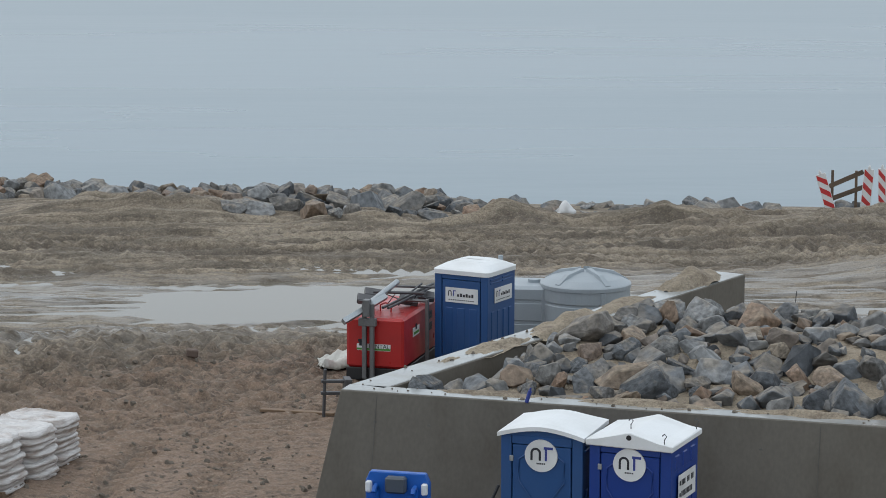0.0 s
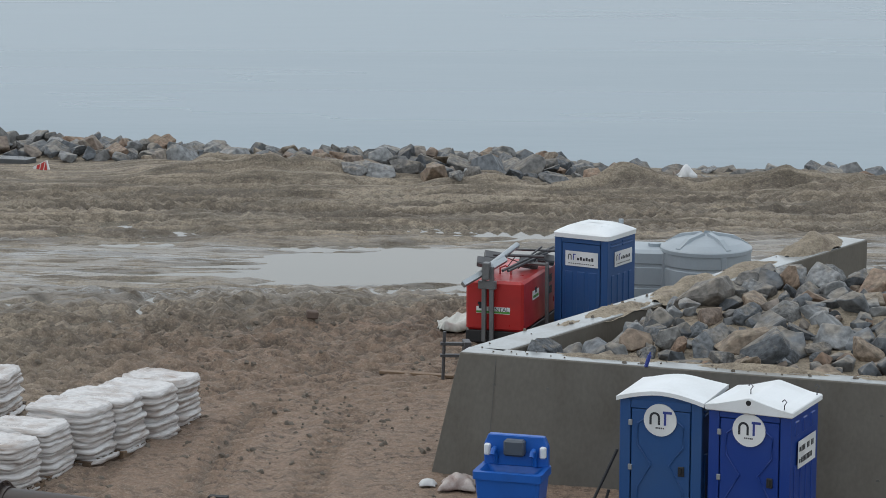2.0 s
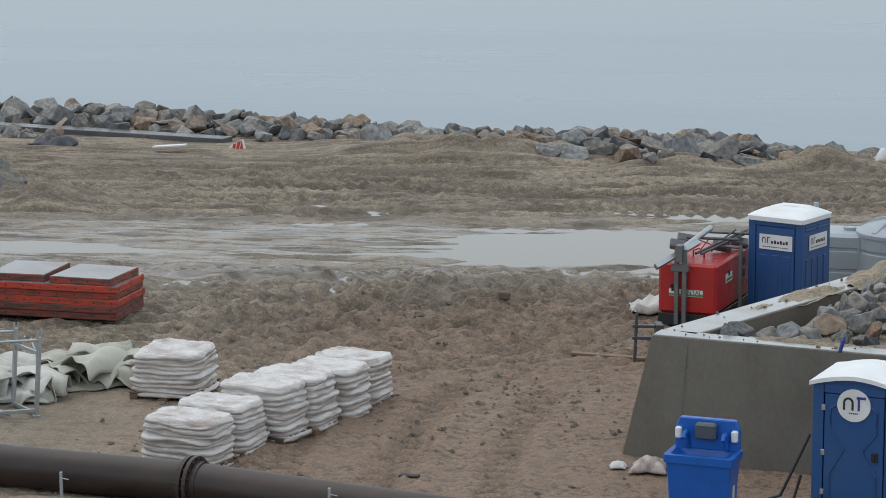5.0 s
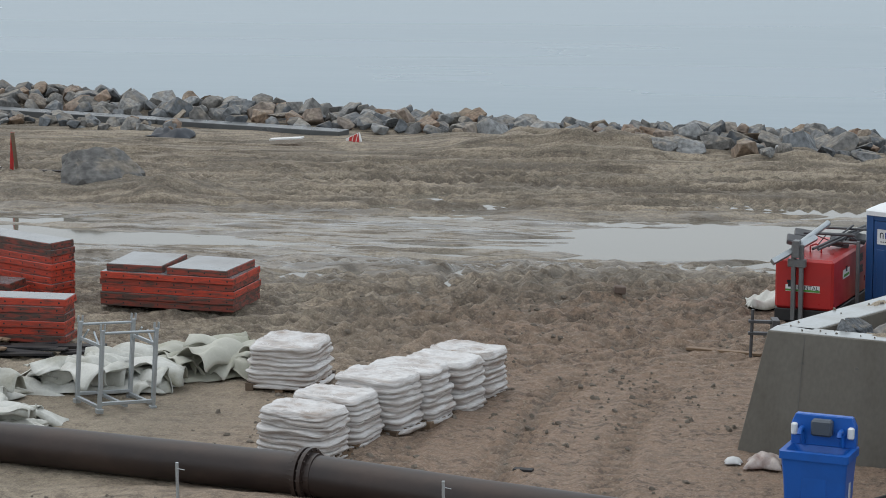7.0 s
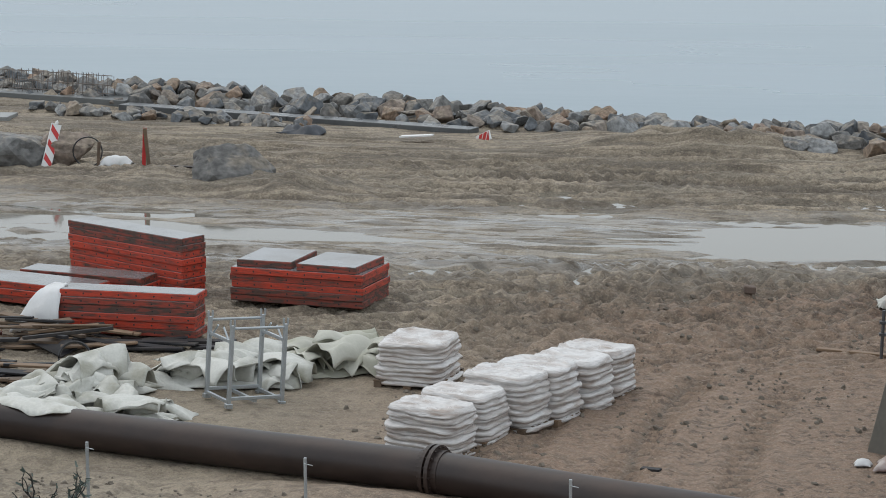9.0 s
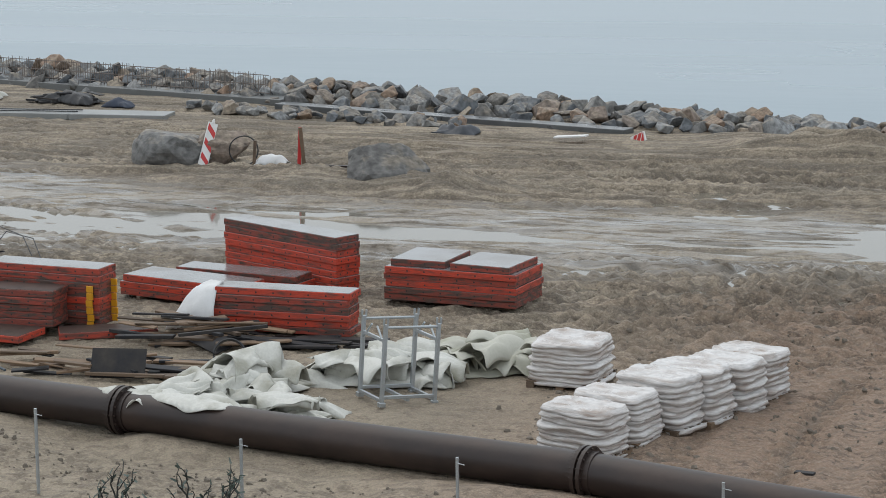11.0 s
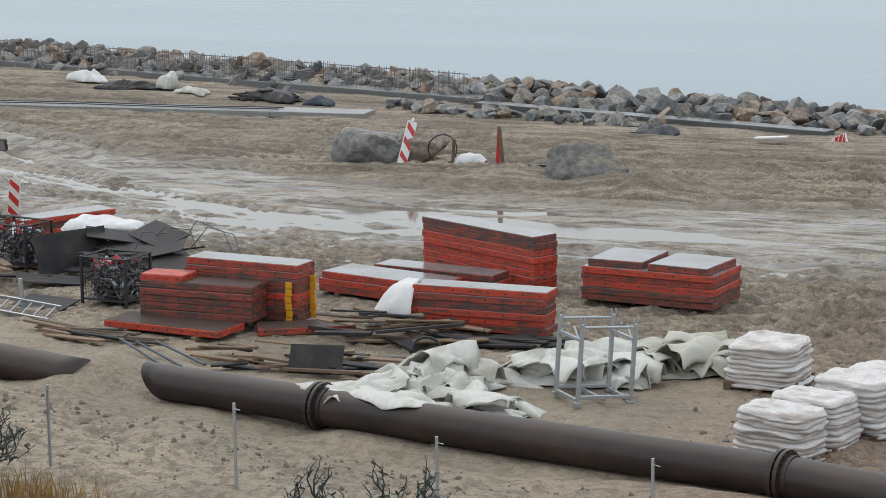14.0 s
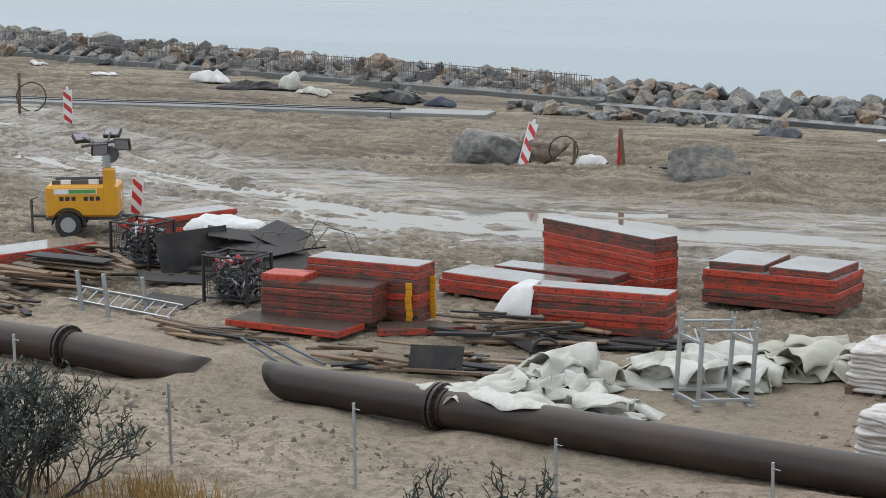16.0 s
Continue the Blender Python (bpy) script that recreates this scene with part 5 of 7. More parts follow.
# right-hand stack with two short panels on top
c, d, back, ang, zt = stack((-13.82, 44.64), (-11.22, 44.26), 1.3, 5, "panels by the puddle", 1, 0.03)
for u, w, ln in ((-0.68, 0.05, 1.08), (0.62, -0.03, 1.18)):
    p = c + d * u + back * w
    put_panel(pose(p.x, p.y, zt, 0, 0, ang + (1.5 if u < 0 else -2.5)), ln, 1.24, "panels by the puddle", None, "short red formwork panel with a rain-wet grey face")
# front middle
c, d, back, ang, zt = stack((-16.0, 41.55), (-13.46, 41.45), 0.55, 6, "panels behind the timber", 2, 0.08)
stack((-17.60, 46.45), (-14.80, 44.85), 0.60, 8, "tall panel stack", 3, 0.06)
stack((-18.78, 44.10), (-16.26, 43.36), 0.90, 3, "low panel stack", 4, 0.10)
stack((-18.00, 44.95), (-15.42, 44.42), 0.62, 3, "low narrow panel stack", 5, 0.10)
stack((-20.25, 41.42), (-17.95, 41.16), 0.62, 8, "strapped panel stack", 6, 0.10, 0.02)
stack((-20.75, 40.62), (-18.56, 40.56), 0.62, 5, "panels on the red sheet", 7, 0.18, 0.03, OLDPLY, blocks=False)
put_panel(pose(-20.35, 40.93, gz(-20.3, 40.9) + 0.18 + 5 * 0.127, 0, 0, -1), 0.85, 0.55, "panels on the red sheet", PANEL_RED, "short bright red formwork panel showing its ribs")
stack((-21.15, 39.95), (-18.80, 39.62), 0.85, 1, "loose flat panels", 8, 0.06, 0.03, OLDPLY)
stack((-18.30, 40.25), (-16.80, 40.98), 0.62, 1, "loose flat panels", 9, 0.04, 0.03, OLDPLY)
stack((-27.05, 47.55), (-25.85, 49.55), 0.70, 3, "far panel stack", 10, 0.04)
stack((-28.6, 42.6), (-26.95, 45.4), 0.95, 2, "panels beside the light tower", 11, 0.04)
# yellow lifting straps
for x, y in ((-18.12, 41.16), (-17.86, 41.62)):
    strap = thing("panel_strap", "yellow strap holding the panel stack together", "strap", pose(x, y - 0.02, gz(x, y), 0, 0, -7))
    for k in range(6):
        bm = BM()
        box(bm, 0.13, 0.03, 0.118, 0.012 * math.sin(k * 1.7), 0, 0.10 + k * 0.127, bev=0.006)
        part("link", bm, YELLOW, strap)


# ---- steel pipes on the sand ----
def pipe(points, r, flanges, label, slant=0.0):
    t = thing("steel_pipe", label, "pipe", pose(0, 0, 0))
    b = BM()
    n = 28
    path = [Vector(p) for p in points]
    dense = []
    for p, q in zip(path, path[1:]):
        for k in range(8):
            dense.append(p.lerp(q, k / 8))
    dense.append(path[-1])
    sweep(b, dense, r, n)
    b.verts.ensure_lookup_table()
    along = (dense[1] - dense[0]).normalized()
    for v in b.verts[:n]:
        v.co += along * slant * (0.5 - 0.5 * (v.co.z - dense[0].z) / r)
    part("barrel", b, RUST, t, smooth=True)
    for i in flanges:
        p, q = path[i], path[min(i + 1, len(path) - 1)]
        dd = (path[min(i + 1, len(path) - 1)] - path[max(i - 1, 0)]).normalized()
        b = BM()
        rod(b, p - dd * 0.09, p - dd * 0.035, r + 0.085, seg=32)
        rod(b, p + dd * 0.0, p + dd * 0.055, r + 0.085, seg=32)
        rod(b, p - dd * 0.18, p + dd * 0.15, r + 0.018, seg=32)
        fl_ = part("flange", b, RUST, t, "dark bolted pipe flange")
        bb = BM()
        qd = dd.to_track_quat("Z", "Y")
        for k in range(16):
            a = 2 * math.pi * k / 16
            o = p + qd @ Vector(((r + 0.055) * math.cos(a), (r + 0.055) * math.sin(a), 0))
            rod(bb, o - dd * 0.11, o + dd * 0.08, 0.014, seg=6)
        tagged(part("bolt", bb, RUST, fl_), kind="stuff")
    return t


def on_sand(x, y, r, dz=0.0):
    return (x, y, r - 0.03 + dz)


PR = 0.285
pipe([on_sand(-32, 39.0, PR), on_sand(-24.2, 36.98, PR, 0.06), on_sand(-22.25, 36.42, PR, 0.10), on_sand(-19.3, 35.72, PR, 0.0)], PR, [2], "rusty brown steel pipe with its end buried in sand")
pipe([on_sand(-18.12, 35.58, PR, 0.07), on_sand(-14.82, 34.76, PR, 0.07), on_sand(-11.8, 34.07, PR, 0.05), on_sand(-7.40, 33.04, PR, 0.06), on_sand(-4.9, 32.15, PR, 0.05), on_sand(4.0, 29.4, PR)], PR, [1, 3], "long rusty brown flanged steel pipe lying on sand", 0.4)


# ---- tarpaulins ----
def cloth(name, cx, cy, lx, ly, ang, seed, height, material, label, category, over=None, res=0.09, flaps=0):
    """A crumpled sheet: sharp random folds thrown over what lies under it."""
    b = BM()
    rc = random.Random(seed)
    nx, ny = max(4, int(lx / res)), max(4, int(ly / res))
    R = pose(cx, cy, 0, 0, 0, ang)
    grid = []
    for j in range(ny + 1):
        rowv = []
        for i in range(nx + 1):
            u, v = i / nx - 0.5, j / ny - 0.5
            edge = 1 + 0.35 * noise.noise(Vector((u * 3, v * 3, seed)))
            p = Vector((u * lx * edge + rc.uniform(-0.12, 0.12) * res, v * ly * edge + rc.uniform(-0.12, 0.12) * res, 0))
            rim = max(0.0, 1 - max(abs(u), abs(v)) * 2) ** 0.4
            lumps = 0.5 + noise.noise(Vector((p.x * 1.1, p.y * 1.1, seed + 2.2)))
            q = p + noise.noise_vector(p * 1.3 + Vector((seed, 0, 0))) * 0.55
            k = 1 - 1.9 * abs(noise.noise(Vector((q.x * 1.5, q.y * 2.1, seed + 7.3))))
            k2 = 1 - 1.9 * abs(noise.noise(Vector((q.x * 3.6 + q.y, q.y * 3.0 - q.x, seed + 1.7))))
            k3 = 1 - 1.9 * abs(noise.noise(Vector((q.x * 7.0 - q.y * 2, q.y * 7.0, seed + 3.1))))
            hgt = (0.10 + 0.90 * rim) * height * (0.45 if flaps else 1.0) * (0.34 * lumps + 0.34 * k + 0.24 * k2 + 0.10 * k3)
            pw = R @ p
            base = gz(pw.x, pw.y)
            if over:
                base = max(base, over(pw.x, pw.y))
            rowv.append(b.verts.new((pw.x, pw.y, base + 0.02 + 1.35 * max(hgt, 0.0))))
        grid.append(rowv)
    for j in range(ny):
        for i in range(nx):
            q = (grid[j][i], grid[j][i + 1], grid[j + 1][i + 1], grid[j + 1][i])
            if rc.random() < 0.5:
                b.faces.new(q[:3])
                b.faces.new((q[0], q[2], q[3]))
            else:
                b.faces.new((q[0], q[1], q[3]))
                b.faces.new(q[1:])
    o = part(name, b, material, smooth=True)

    def stiffen(ob):
        ss = ob.modifiers.new("softened", "SUBSURF")
        ss.levels = ss.render_levels = 1
        so = ob.modifiers.new("thickness", "SOLIDIFY")
        so.thickness = 0.01
    stiffen(o)
    # stiff folds that lie over one another, some rolled at the edge
    for f in range(flaps):
        fu, fv = rc.uniform(-0.42, 0.42), rc.uniform(-0.40, 0.34)
        pw = R @ Vector((fu * lx, fv * ly, 0))
        base = gz(pw.x, pw.y)
        if over:
            base = max(base, over(pw.x, pw.y))
        dome = max(0.0, 1 - (fu * 2) ** 2 - (fv * 2) ** 2)
        a_, b_, rise = rc.uniform(0.35, 0.85), rc.uniform(0.18, 0.46), rc.uniform(0.10, 0.32)
        M = pose(pw.x, pw.y, base + height * (0.02 + 0.62 * dome), rc.uniform(-28, 28), rc.uniform(-24, 24), ang + rc.gauss(0, 45))
        skew, curl, lean = rc.uniform(-0.5, 0.5), rc.uniform(0.0, 1.0), rc.uniform(0.3, 0.6)
        fb, lines = BM(), []
        for i in range(9):
            u = i / 8 * 2 - 1
            ln = []
            for j in range(11):
                v = j / 10 * 2 - 1
                w = noise.noise(Vector((u * 1.3 + f * 3.1, v * 1.5, seed)))
                w2 = noise.noise(Vector((u * 3.1 + f * 1.7, v * 2.2 + 5, seed)))
                wide = b_ * (1 - lean * (u * 0.5 + 0.5))
                arc = (v + 0.35 * w + 0.22 * w2) * (0.75 + 0.9 * curl)
                ln.append(fb.verts.new(M @ Vector((u * a_ + 0.07 * w, wide * math.sin(arc) * 1.05 + skew * u * 0.25, rise * (1 - abs(arc) ** 1.25 * 0.7) + 0.12 * (0.5 - abs(w2) * 2.2) - 0.16 * u * u + 0.14 * w))))
            lines.append(ln)
        for i in range(8):
            for j in range(10):
                fb.faces.new((lines[i][j], lines[i + 1][j], lines[i + 1][j + 1], lines[i][j + 1]))
        stiffen(part("fold", fb, material, o, smooth=True))
    return tagged(o, label, category)


def over_pipe(x, y):
    yc = float(np.interp(x, [-18.35, -14.82, -11.8, -7.4], [35.5, 34.72, 34.05, 33.02]))
    dd = abs(y - yc)
    return 2 * PR - 0.03 if dd < 0.2 else (2 * PR - 0.03 - (dd - 0.2) * 2.2 if dd < 0.42 else -1)


cloth("tarpaulin", -13.95, 35.35, 2.5, 1.6, -14, 3, 0.45, TARP, "crumpled dirty white tarpaulin draped over the pipe", "tarpaulin", over_pipe, flaps=20)
cloth("tarpaulin", -14.0, 37.0, 2.0, 1.3, 10, 13, 0.85, TARP, "crumpled dirty white tarpaulin heaped behind the pipe", "tarpaulin", over_pipe, flaps=14)
cloth("tarpaulin", -12.75, 36.0, 1.3, 1.1, -10, 23, 0.35, TARP, "dirty white tarpaulin end with a rolled flap on the sand", "tarpaulin", over_pipe, flaps=8)
cloth("tarpaulin", -12.1, 38.8, 2.5, 1.3, 4, 5, 0.52, TARP, "crumpled dirty white tarpaulin behind the steel rack", "tarpaulin", flaps=18)
cloth("tarpaulin", -10.3, 40.1, 2.6, 1.6, 14, 9, 0.42, mat("olive_white_tarpaulin", (0.44, 0.43, 0.37), 0.6, vary=0.1, size=1.1, grain=25, bump=0.15, dirt=(0.22, 0.22, 0.14), dirt_amount=0.8), "greenish white tarpaulin in flat folds on the sand", "tarpaulin", flaps=16)


def leaning_sheet():
    """A stiff sheet hanging over a stack's end, bulging to the front."""
    b = BM()
    grid = []
    for i in range(13):
        u = i / 12
        x = -16.9 + 0.98 * u
        h = 0.06 + 0.80 * math.sin(min(u * 1.12, 1) * math.pi / 2) ** 0.8 - 0.10 * max(0, u - 0.85)
        row = []
        for j in range(10):
            v = j / 9
            w = 0.05 * noise.noise(Vector((u * 4, v * 3, 4)))
            y = 41.95 - 0.62 * math.sin(v * math.pi / 2) * (0.6 + 0.4 * u) + w
            row.append(b.verts.new((x + 0.5 * w, y, gz(x, y) + 0.015 + h * math.cos(v * math.pi / 2) ** 0.8 + 0.5 * w)))
        grid.append(row)
    for i in range(12):
        for j in range(9):
            b.faces.new((grid[i][j], grid[i][j + 1], grid[i + 1][j + 1], grid[i + 1][j]))
    o = part("membrane", b, MEMBRANE, smooth=True)
    so = o.modifiers.new("thickness", "SOLIDIFY")
    so.thickness = 0.012
    tagged(o, "white membrane sheet standing against a panel stack", "sheet")


leaning_sheet()
cloth("membrane", -24.5, 46.4, 1.6, 0.8, 20, 16, 0.28, MEMBRANE, "white membrane sheet thrown on dark boards", "sheet", lambda x, y: 0.55)


# ---- galvanised stacking rack ----
def steel_rack(m):
    t = thing("steel_rack", "galvanised steel stacking rack standing empty on the sand", "rack", m)
    L, W, H = 0.90, 0.80, 1.28
    cs = ((-L / 2, -W / 2), (L / 2, -W / 2), (-L / 2, W / 2), (L / 2, W / 2))
    for x, y in cs:
        b = BM()
        box(b, 0.06, 0.06, H, x, y, 0.0, bev=0.005)
        po = part("post", b, STEEL, t)
        b = BM()
        box(b, 0.10, 0.10, 0.07, x, y, 0.0, bev=0.005)
        part("foot", b, STEEL, po)
        for s in (-1, 1):
            b = BM()
            box(b, 0.012, 0.05, 0.10, x + s * 0.035, y, H - 0.01)
            part("fork", b, STEEL, po)
    for y in (-W / 2, W / 2):
        b = BM()
        box(b, L, 0.05, 0.05, 0, y, 0.12, bev=0.004)
        part("rail", b, STEEL, t)
        b = BM()
        rod(b, (-L / 2, y, H - 0.05), (L / 2, y, H - 0.05), 0.022)
        part("rail", b, STEEL, t)
    for x in (-L / 2, 0, L / 2):
        b = BM()
        box(b, 0.05, W, 0.05, x, 0, 0.12 - 0.052, bev=0.004)
        part("cross_rail", b, STEEL, t)
    for x in (-L / 2, L / 2):
        b = BM()
        box(b, 0.04, W, 0.05, x, 0, H - 0.28, bev=0.004)
        rod(b, (x, -W / 2, H - 0.35), (x, -W / 2 + 0.3, H - 0.08), 0.016)
        rod(b, (x, W / 2, H - 0.35), (x, W / 2 - 0.3, H - 0.08), 0.016)
        part("cross_rail", b, STEEL, t)
    return t


steel_rack(pose(-11.43, 37.5, gz(-11.43, 37.5) - 0.01, 0, 4.5, 42))


# ---- timber, boards and scrap ----
def plank(x, y, z, L, w, h, ang, material=None, label="weathered timber plank on the sand", tilt=0, roll=0, group="loose timber", name="plank"):
    b = BM()
    box(b, L, w, h, 0, 0, 0, bev=min(0.006, h * 0.2))
    return tagged(part(name, b, material or WOOD, m=pose(x, y, z, roll, tilt, ang)), label, "plank", group)


rnd = random.Random(77)


def scatter(n, x0, x1, y0, y1, z1, La, Lb, label, group, angs=(-25, 25), material=None):
    for _ in range(n):
        x, y = rnd.uniform(x0, x1), rnd.uniform(y0, y1)
        plank(x, y, gz(x, y) + rnd.uniform(0.0, z1), rnd.uniform(La, Lb), rnd.uniform(0.08, 0.18), rnd.uniform(0.022, 0.06), rnd.uniform(*angs), material or rnd.choice((WOOD, WOOD, WOOD, DARKPLY)), label, rnd.uniform(-5, 5), rnd.uniform(-8, 8), group)


scatter(34, -18.4, -15.2, 37.7, 39.2, 0.22, 0.5, 1.5, "short weathered timber offcut in a loose pile", "timber offcuts")
scatter(40, -17.0, -14.6, 40.0, 41.4, 0.40, 0.5, 1.6, "dark wet board in a heap before the panels", "scrap boards", (-40, 40))
scatter(16, -14.6, -12.6, 40.4, 41.3, 0.10, 0.8, 2.0, "dark wet board lying before the panels", "scrap boards", (-12, 12), DARKPLY)
scatter(12, -21.7, -19.3, 39.1, 39.9, 0.10, 1.2, 2.4, "pale weathered lath under the loose panel", "pale laths", (-18, -6))
scatter(26, -26.9, -24.9, 41.5, 43.6, 0.50, 0.9, 2.2, "weathered plank in an untidy timber pile", "timber pile by the ladder", (-40, 10))
scatter(14, -26.9, -25.3, 39.9, 41.2, 0.10, 0.5, 1.3, "split timber offcut lying on sand", "timber pile by the ladder", (-50, 0))
scatter(10, -27.3, -25.0, 44.2, 46.2, 0.2, 1.0, 1.8, "dark plank among the panels", "timber pile by the ladder", (0, 50))
for k in range(4):
    plank(-26.0 + 0.02 * k, 42.7, gz(-26, 42.7) + 0.25 + 0.09 * k, 1.9, 0.5 - 0.03 * k, 0.03, -14 + 2 * k, DARKPLY if k == 3 else WOOD, "dark shuttering board on a timber pile", group="timber pile by the ladder", name="shuttering_board")
for x, y in ((-19.6, 38.25), (-19.2, 38.15), (-18.9, 38.35)):
    b = BM()
    rod(b, (-0.75, 0, 0), (0.75, 0, 0), 0.022, seg=10)
    tagged(part("steel_prop", b, mat("blue_grey_steel", (0.075, 0.095, 0.115), 0.5, metal=0.2, bump=0.05), m=pose(x, y, gz(x, y) + 0.10, 0, 6, -32 + 9 * (x + 19))), "blue-grey steel prop lying on sand", "prop", "props")
scatter(16, -32.4, -30.4, 69.9, 70.5, 0.30, 0.4, 1.1, "black strip in a rubbish heap near the shore", "shore rubbish", (-60, 60), DARKPLY)
# dark boards and film-faced sheets
for x, y, z, w, h, rx, ry, rz in ((-24.25, 44.75, 0.0, 1.7, 0.85, 72, 0, 62), (-23.3, 45.3, 0.50, 1.3, 0.8, 14, 6, -20), (-22.7, 45.0, 0.42, 1.3, 0.8, 10, -12, 15), (-23.8, 45.6, 0.58, 1.2, 0.7, 8, 10, 30), (-22.9, 45.7, 0.6, 1.4, 0.7, 18, 4, -35),
                               (-23.3, 41.75, 0.05, 1.2, 0.6, 10, 0, -12), (-24.1, 43.4, 0.08, 1.3, 0.5, 8, 6, 30), (-22.2, 44.6, 0.35, 1.1, 0.6, 22, 0, -10), (-16.2, 37.75, 0.05, 0.9, 0.5, 60, 0, 8), (-15.6, 40.4, 0.15, 0.9, 0.5, 15, 10, -30)):
    b = BM()
    box(b, w, h, 0.021, 0, h / 2 if rx > 50 else 0, 0, bev=0.003)
    tagged(part("shuttering_sheet", b, DARKPLY, m=pose(x, y, gz(x, y) + z, rx, ry, rz)), "black film-faced plywood sheet, wet and scuffed", "plywood sheet", "dark plywood sheets")
for k in range(26):
    x, y = rnd.uniform(-23.9, -22.0), rnd.uniform(44.2, 45.8)
    plank(x, y, gz(x, y) + rnd.uniform(0, 0.4), rnd.uniform(0.6, 1.4), rnd.uniform(0.08, 0.3), 0.03, rnd.uniform(-50, 40), DARKPLY, "black wet board in a scrap heap", rnd.uniform(-12, 12), rnd.uniform(-12, 12), "dark scrap heap", "scrap_board")
for k in range(4):
    a = rnd.uniform(-1, 1)
    b = BM()
    x, y = -22.6 + rnd.uniform(-0.6, 0.6), 45.2 + rnd.uniform(-0.4, 0.4)
    sweep(b, [(x, y, 0.45), (x + 0.4 + a * 0.3, y + 0.1, 0.85 + rnd.uniform(-0.1, 0.15)), (x + 0.9 + a * 0.2, y + 0.2, 0.75), (x + 1.1, y, 0.4)], 0.011, 5)
    tagged(part("bent_rebar", b, DARKSTEEL), "thin bent dark steel bar in scrap", "rebar", "bent bars")


def mesh_basket(m, seed):
    t = thing("mesh_basket", "black steel mesh crate full of formwork clamps", "crate", m, "mesh crates")
    L, W, H = 0.98, 0.8, 0.92
    for x in (-L / 2, L / 2):
        for y in (-W / 2, W / 2):
            b = BM()
            box(b, 0.05, 0.05, H, x, y, 0, bev=0.004)
            part("post", b, BLACK, t)
    for y in (-W / 2, W / 2, None):
        b = BM()
        if y is None:
            box(b, L, W, 0.03, 0, 0, 0.10)
            part("floor_plate", b, BLACK, t)
            continue
        for k in range(16):
            rod(b, (-L / 2 + L * (k + 0.5) / 16, y, 0.1), (-L / 2 + L * (k + 0.5) / 16, y, H), 0.004, seg=4)
        for k in range(9):
            rod(b, (-L / 2, y, 0.1 + k * (H - 0.12) / 8), (L / 2, y, 0.1 + k * (H - 0.12) / 8), 0.006 if k < 8 else 0.02, seg=4)
        part("mesh_side", b, BLACK, t)
    for x in (-L / 2, L / 2):
        b = BM()
        for k in range(11):
            rod(b, (x, -W / 2 + W * (k + 0.5) / 11, 0.1), (x, -W / 2 + W * (k + 0.5) / 11, H), 0.004, seg=4)
        for k in range(9):
            rod(b, (x, -W / 2, 0.1 + k * (H - 0.12) / 8), (x, W / 2, 0.1 + k * (H - 0.12) / 8), 0.006 if k < 8 else 0.02, seg=4)
        part("mesh_side", b, BLACK, t)
    r2 = random.Random(seed)
    for nm, n, ma, lo, hi in (("clamp", 150, DARKSTEEL, 0.13, 0.74), ("clamp", 40, STEEL, 0.2, 0.76), ("red_clamp", 9, RED, 0.7, 0.82)):
        b = BM()
        for _ in range(n):
            x, y, z = r2.uniform(-L / 2 + 0.12, L / 2 - 0.12), r2.uniform(-W / 2 + 0.1, W / 2 - 0.1), r2.uniform(lo, hi)
            box(b, r2.uniform(0.12, 0.28), r2.uniform(0.02, 0.05), r2.uniform(0.03, 0.07), m=pose(x, y, z, r2.uniform(-90, 90), r2.uniform(-60, 60), r2.uniform(0, 180)), bev=0.0)
        tagged(part(nm, b, ma, t), kind="stuff")
    return t


mesh_basket(pose(-25.55, 44.85, gz(-25.5, 44.8), 0, 0, -12), 1)
mesh_basket(pose(-22.08, 42.25, gz(-22.08, 42.2), 0, 0, -8), 2)


def ladder(m):
    t = thing("ladder", "aluminium ladder section lying on the sand", "ladder", m)
    for y in (-0.2, 0.2):
        b = BM()
        box(b, 2.4, 0.03, 0.07, 0, y, 0, bev=0.004)
        part("rail", b, STEEL, t)
    for k in range(9):
        b = BM()
        rod(b, (-1.08 + 0.27 * k, -0.2, 0.035), (-1.08 + 0.27 * k, 0.2, 0.035), 0.016, seg=8)
        part("rung", b, STEEL, t)
    return t


ladder(pose(-23.75, 41.0, gz(-23.7, 41) + 0.12, 25, 3, -10))
for x, y, h in ((-24.55, 40.75, 0.78), (-23.75, 40.35, 0.85), (-23.45, 41.2, 0.62)):
    b = BM()
    box(b, 0.07, 0.07, h, bev=0.005)
    tagged(part("steel_post", b, STEEL, m=pose(x, y, gz(x, y) - 0.02, 0, -5, 10)), "short grey steel post standing in sand", "post", "rack posts")


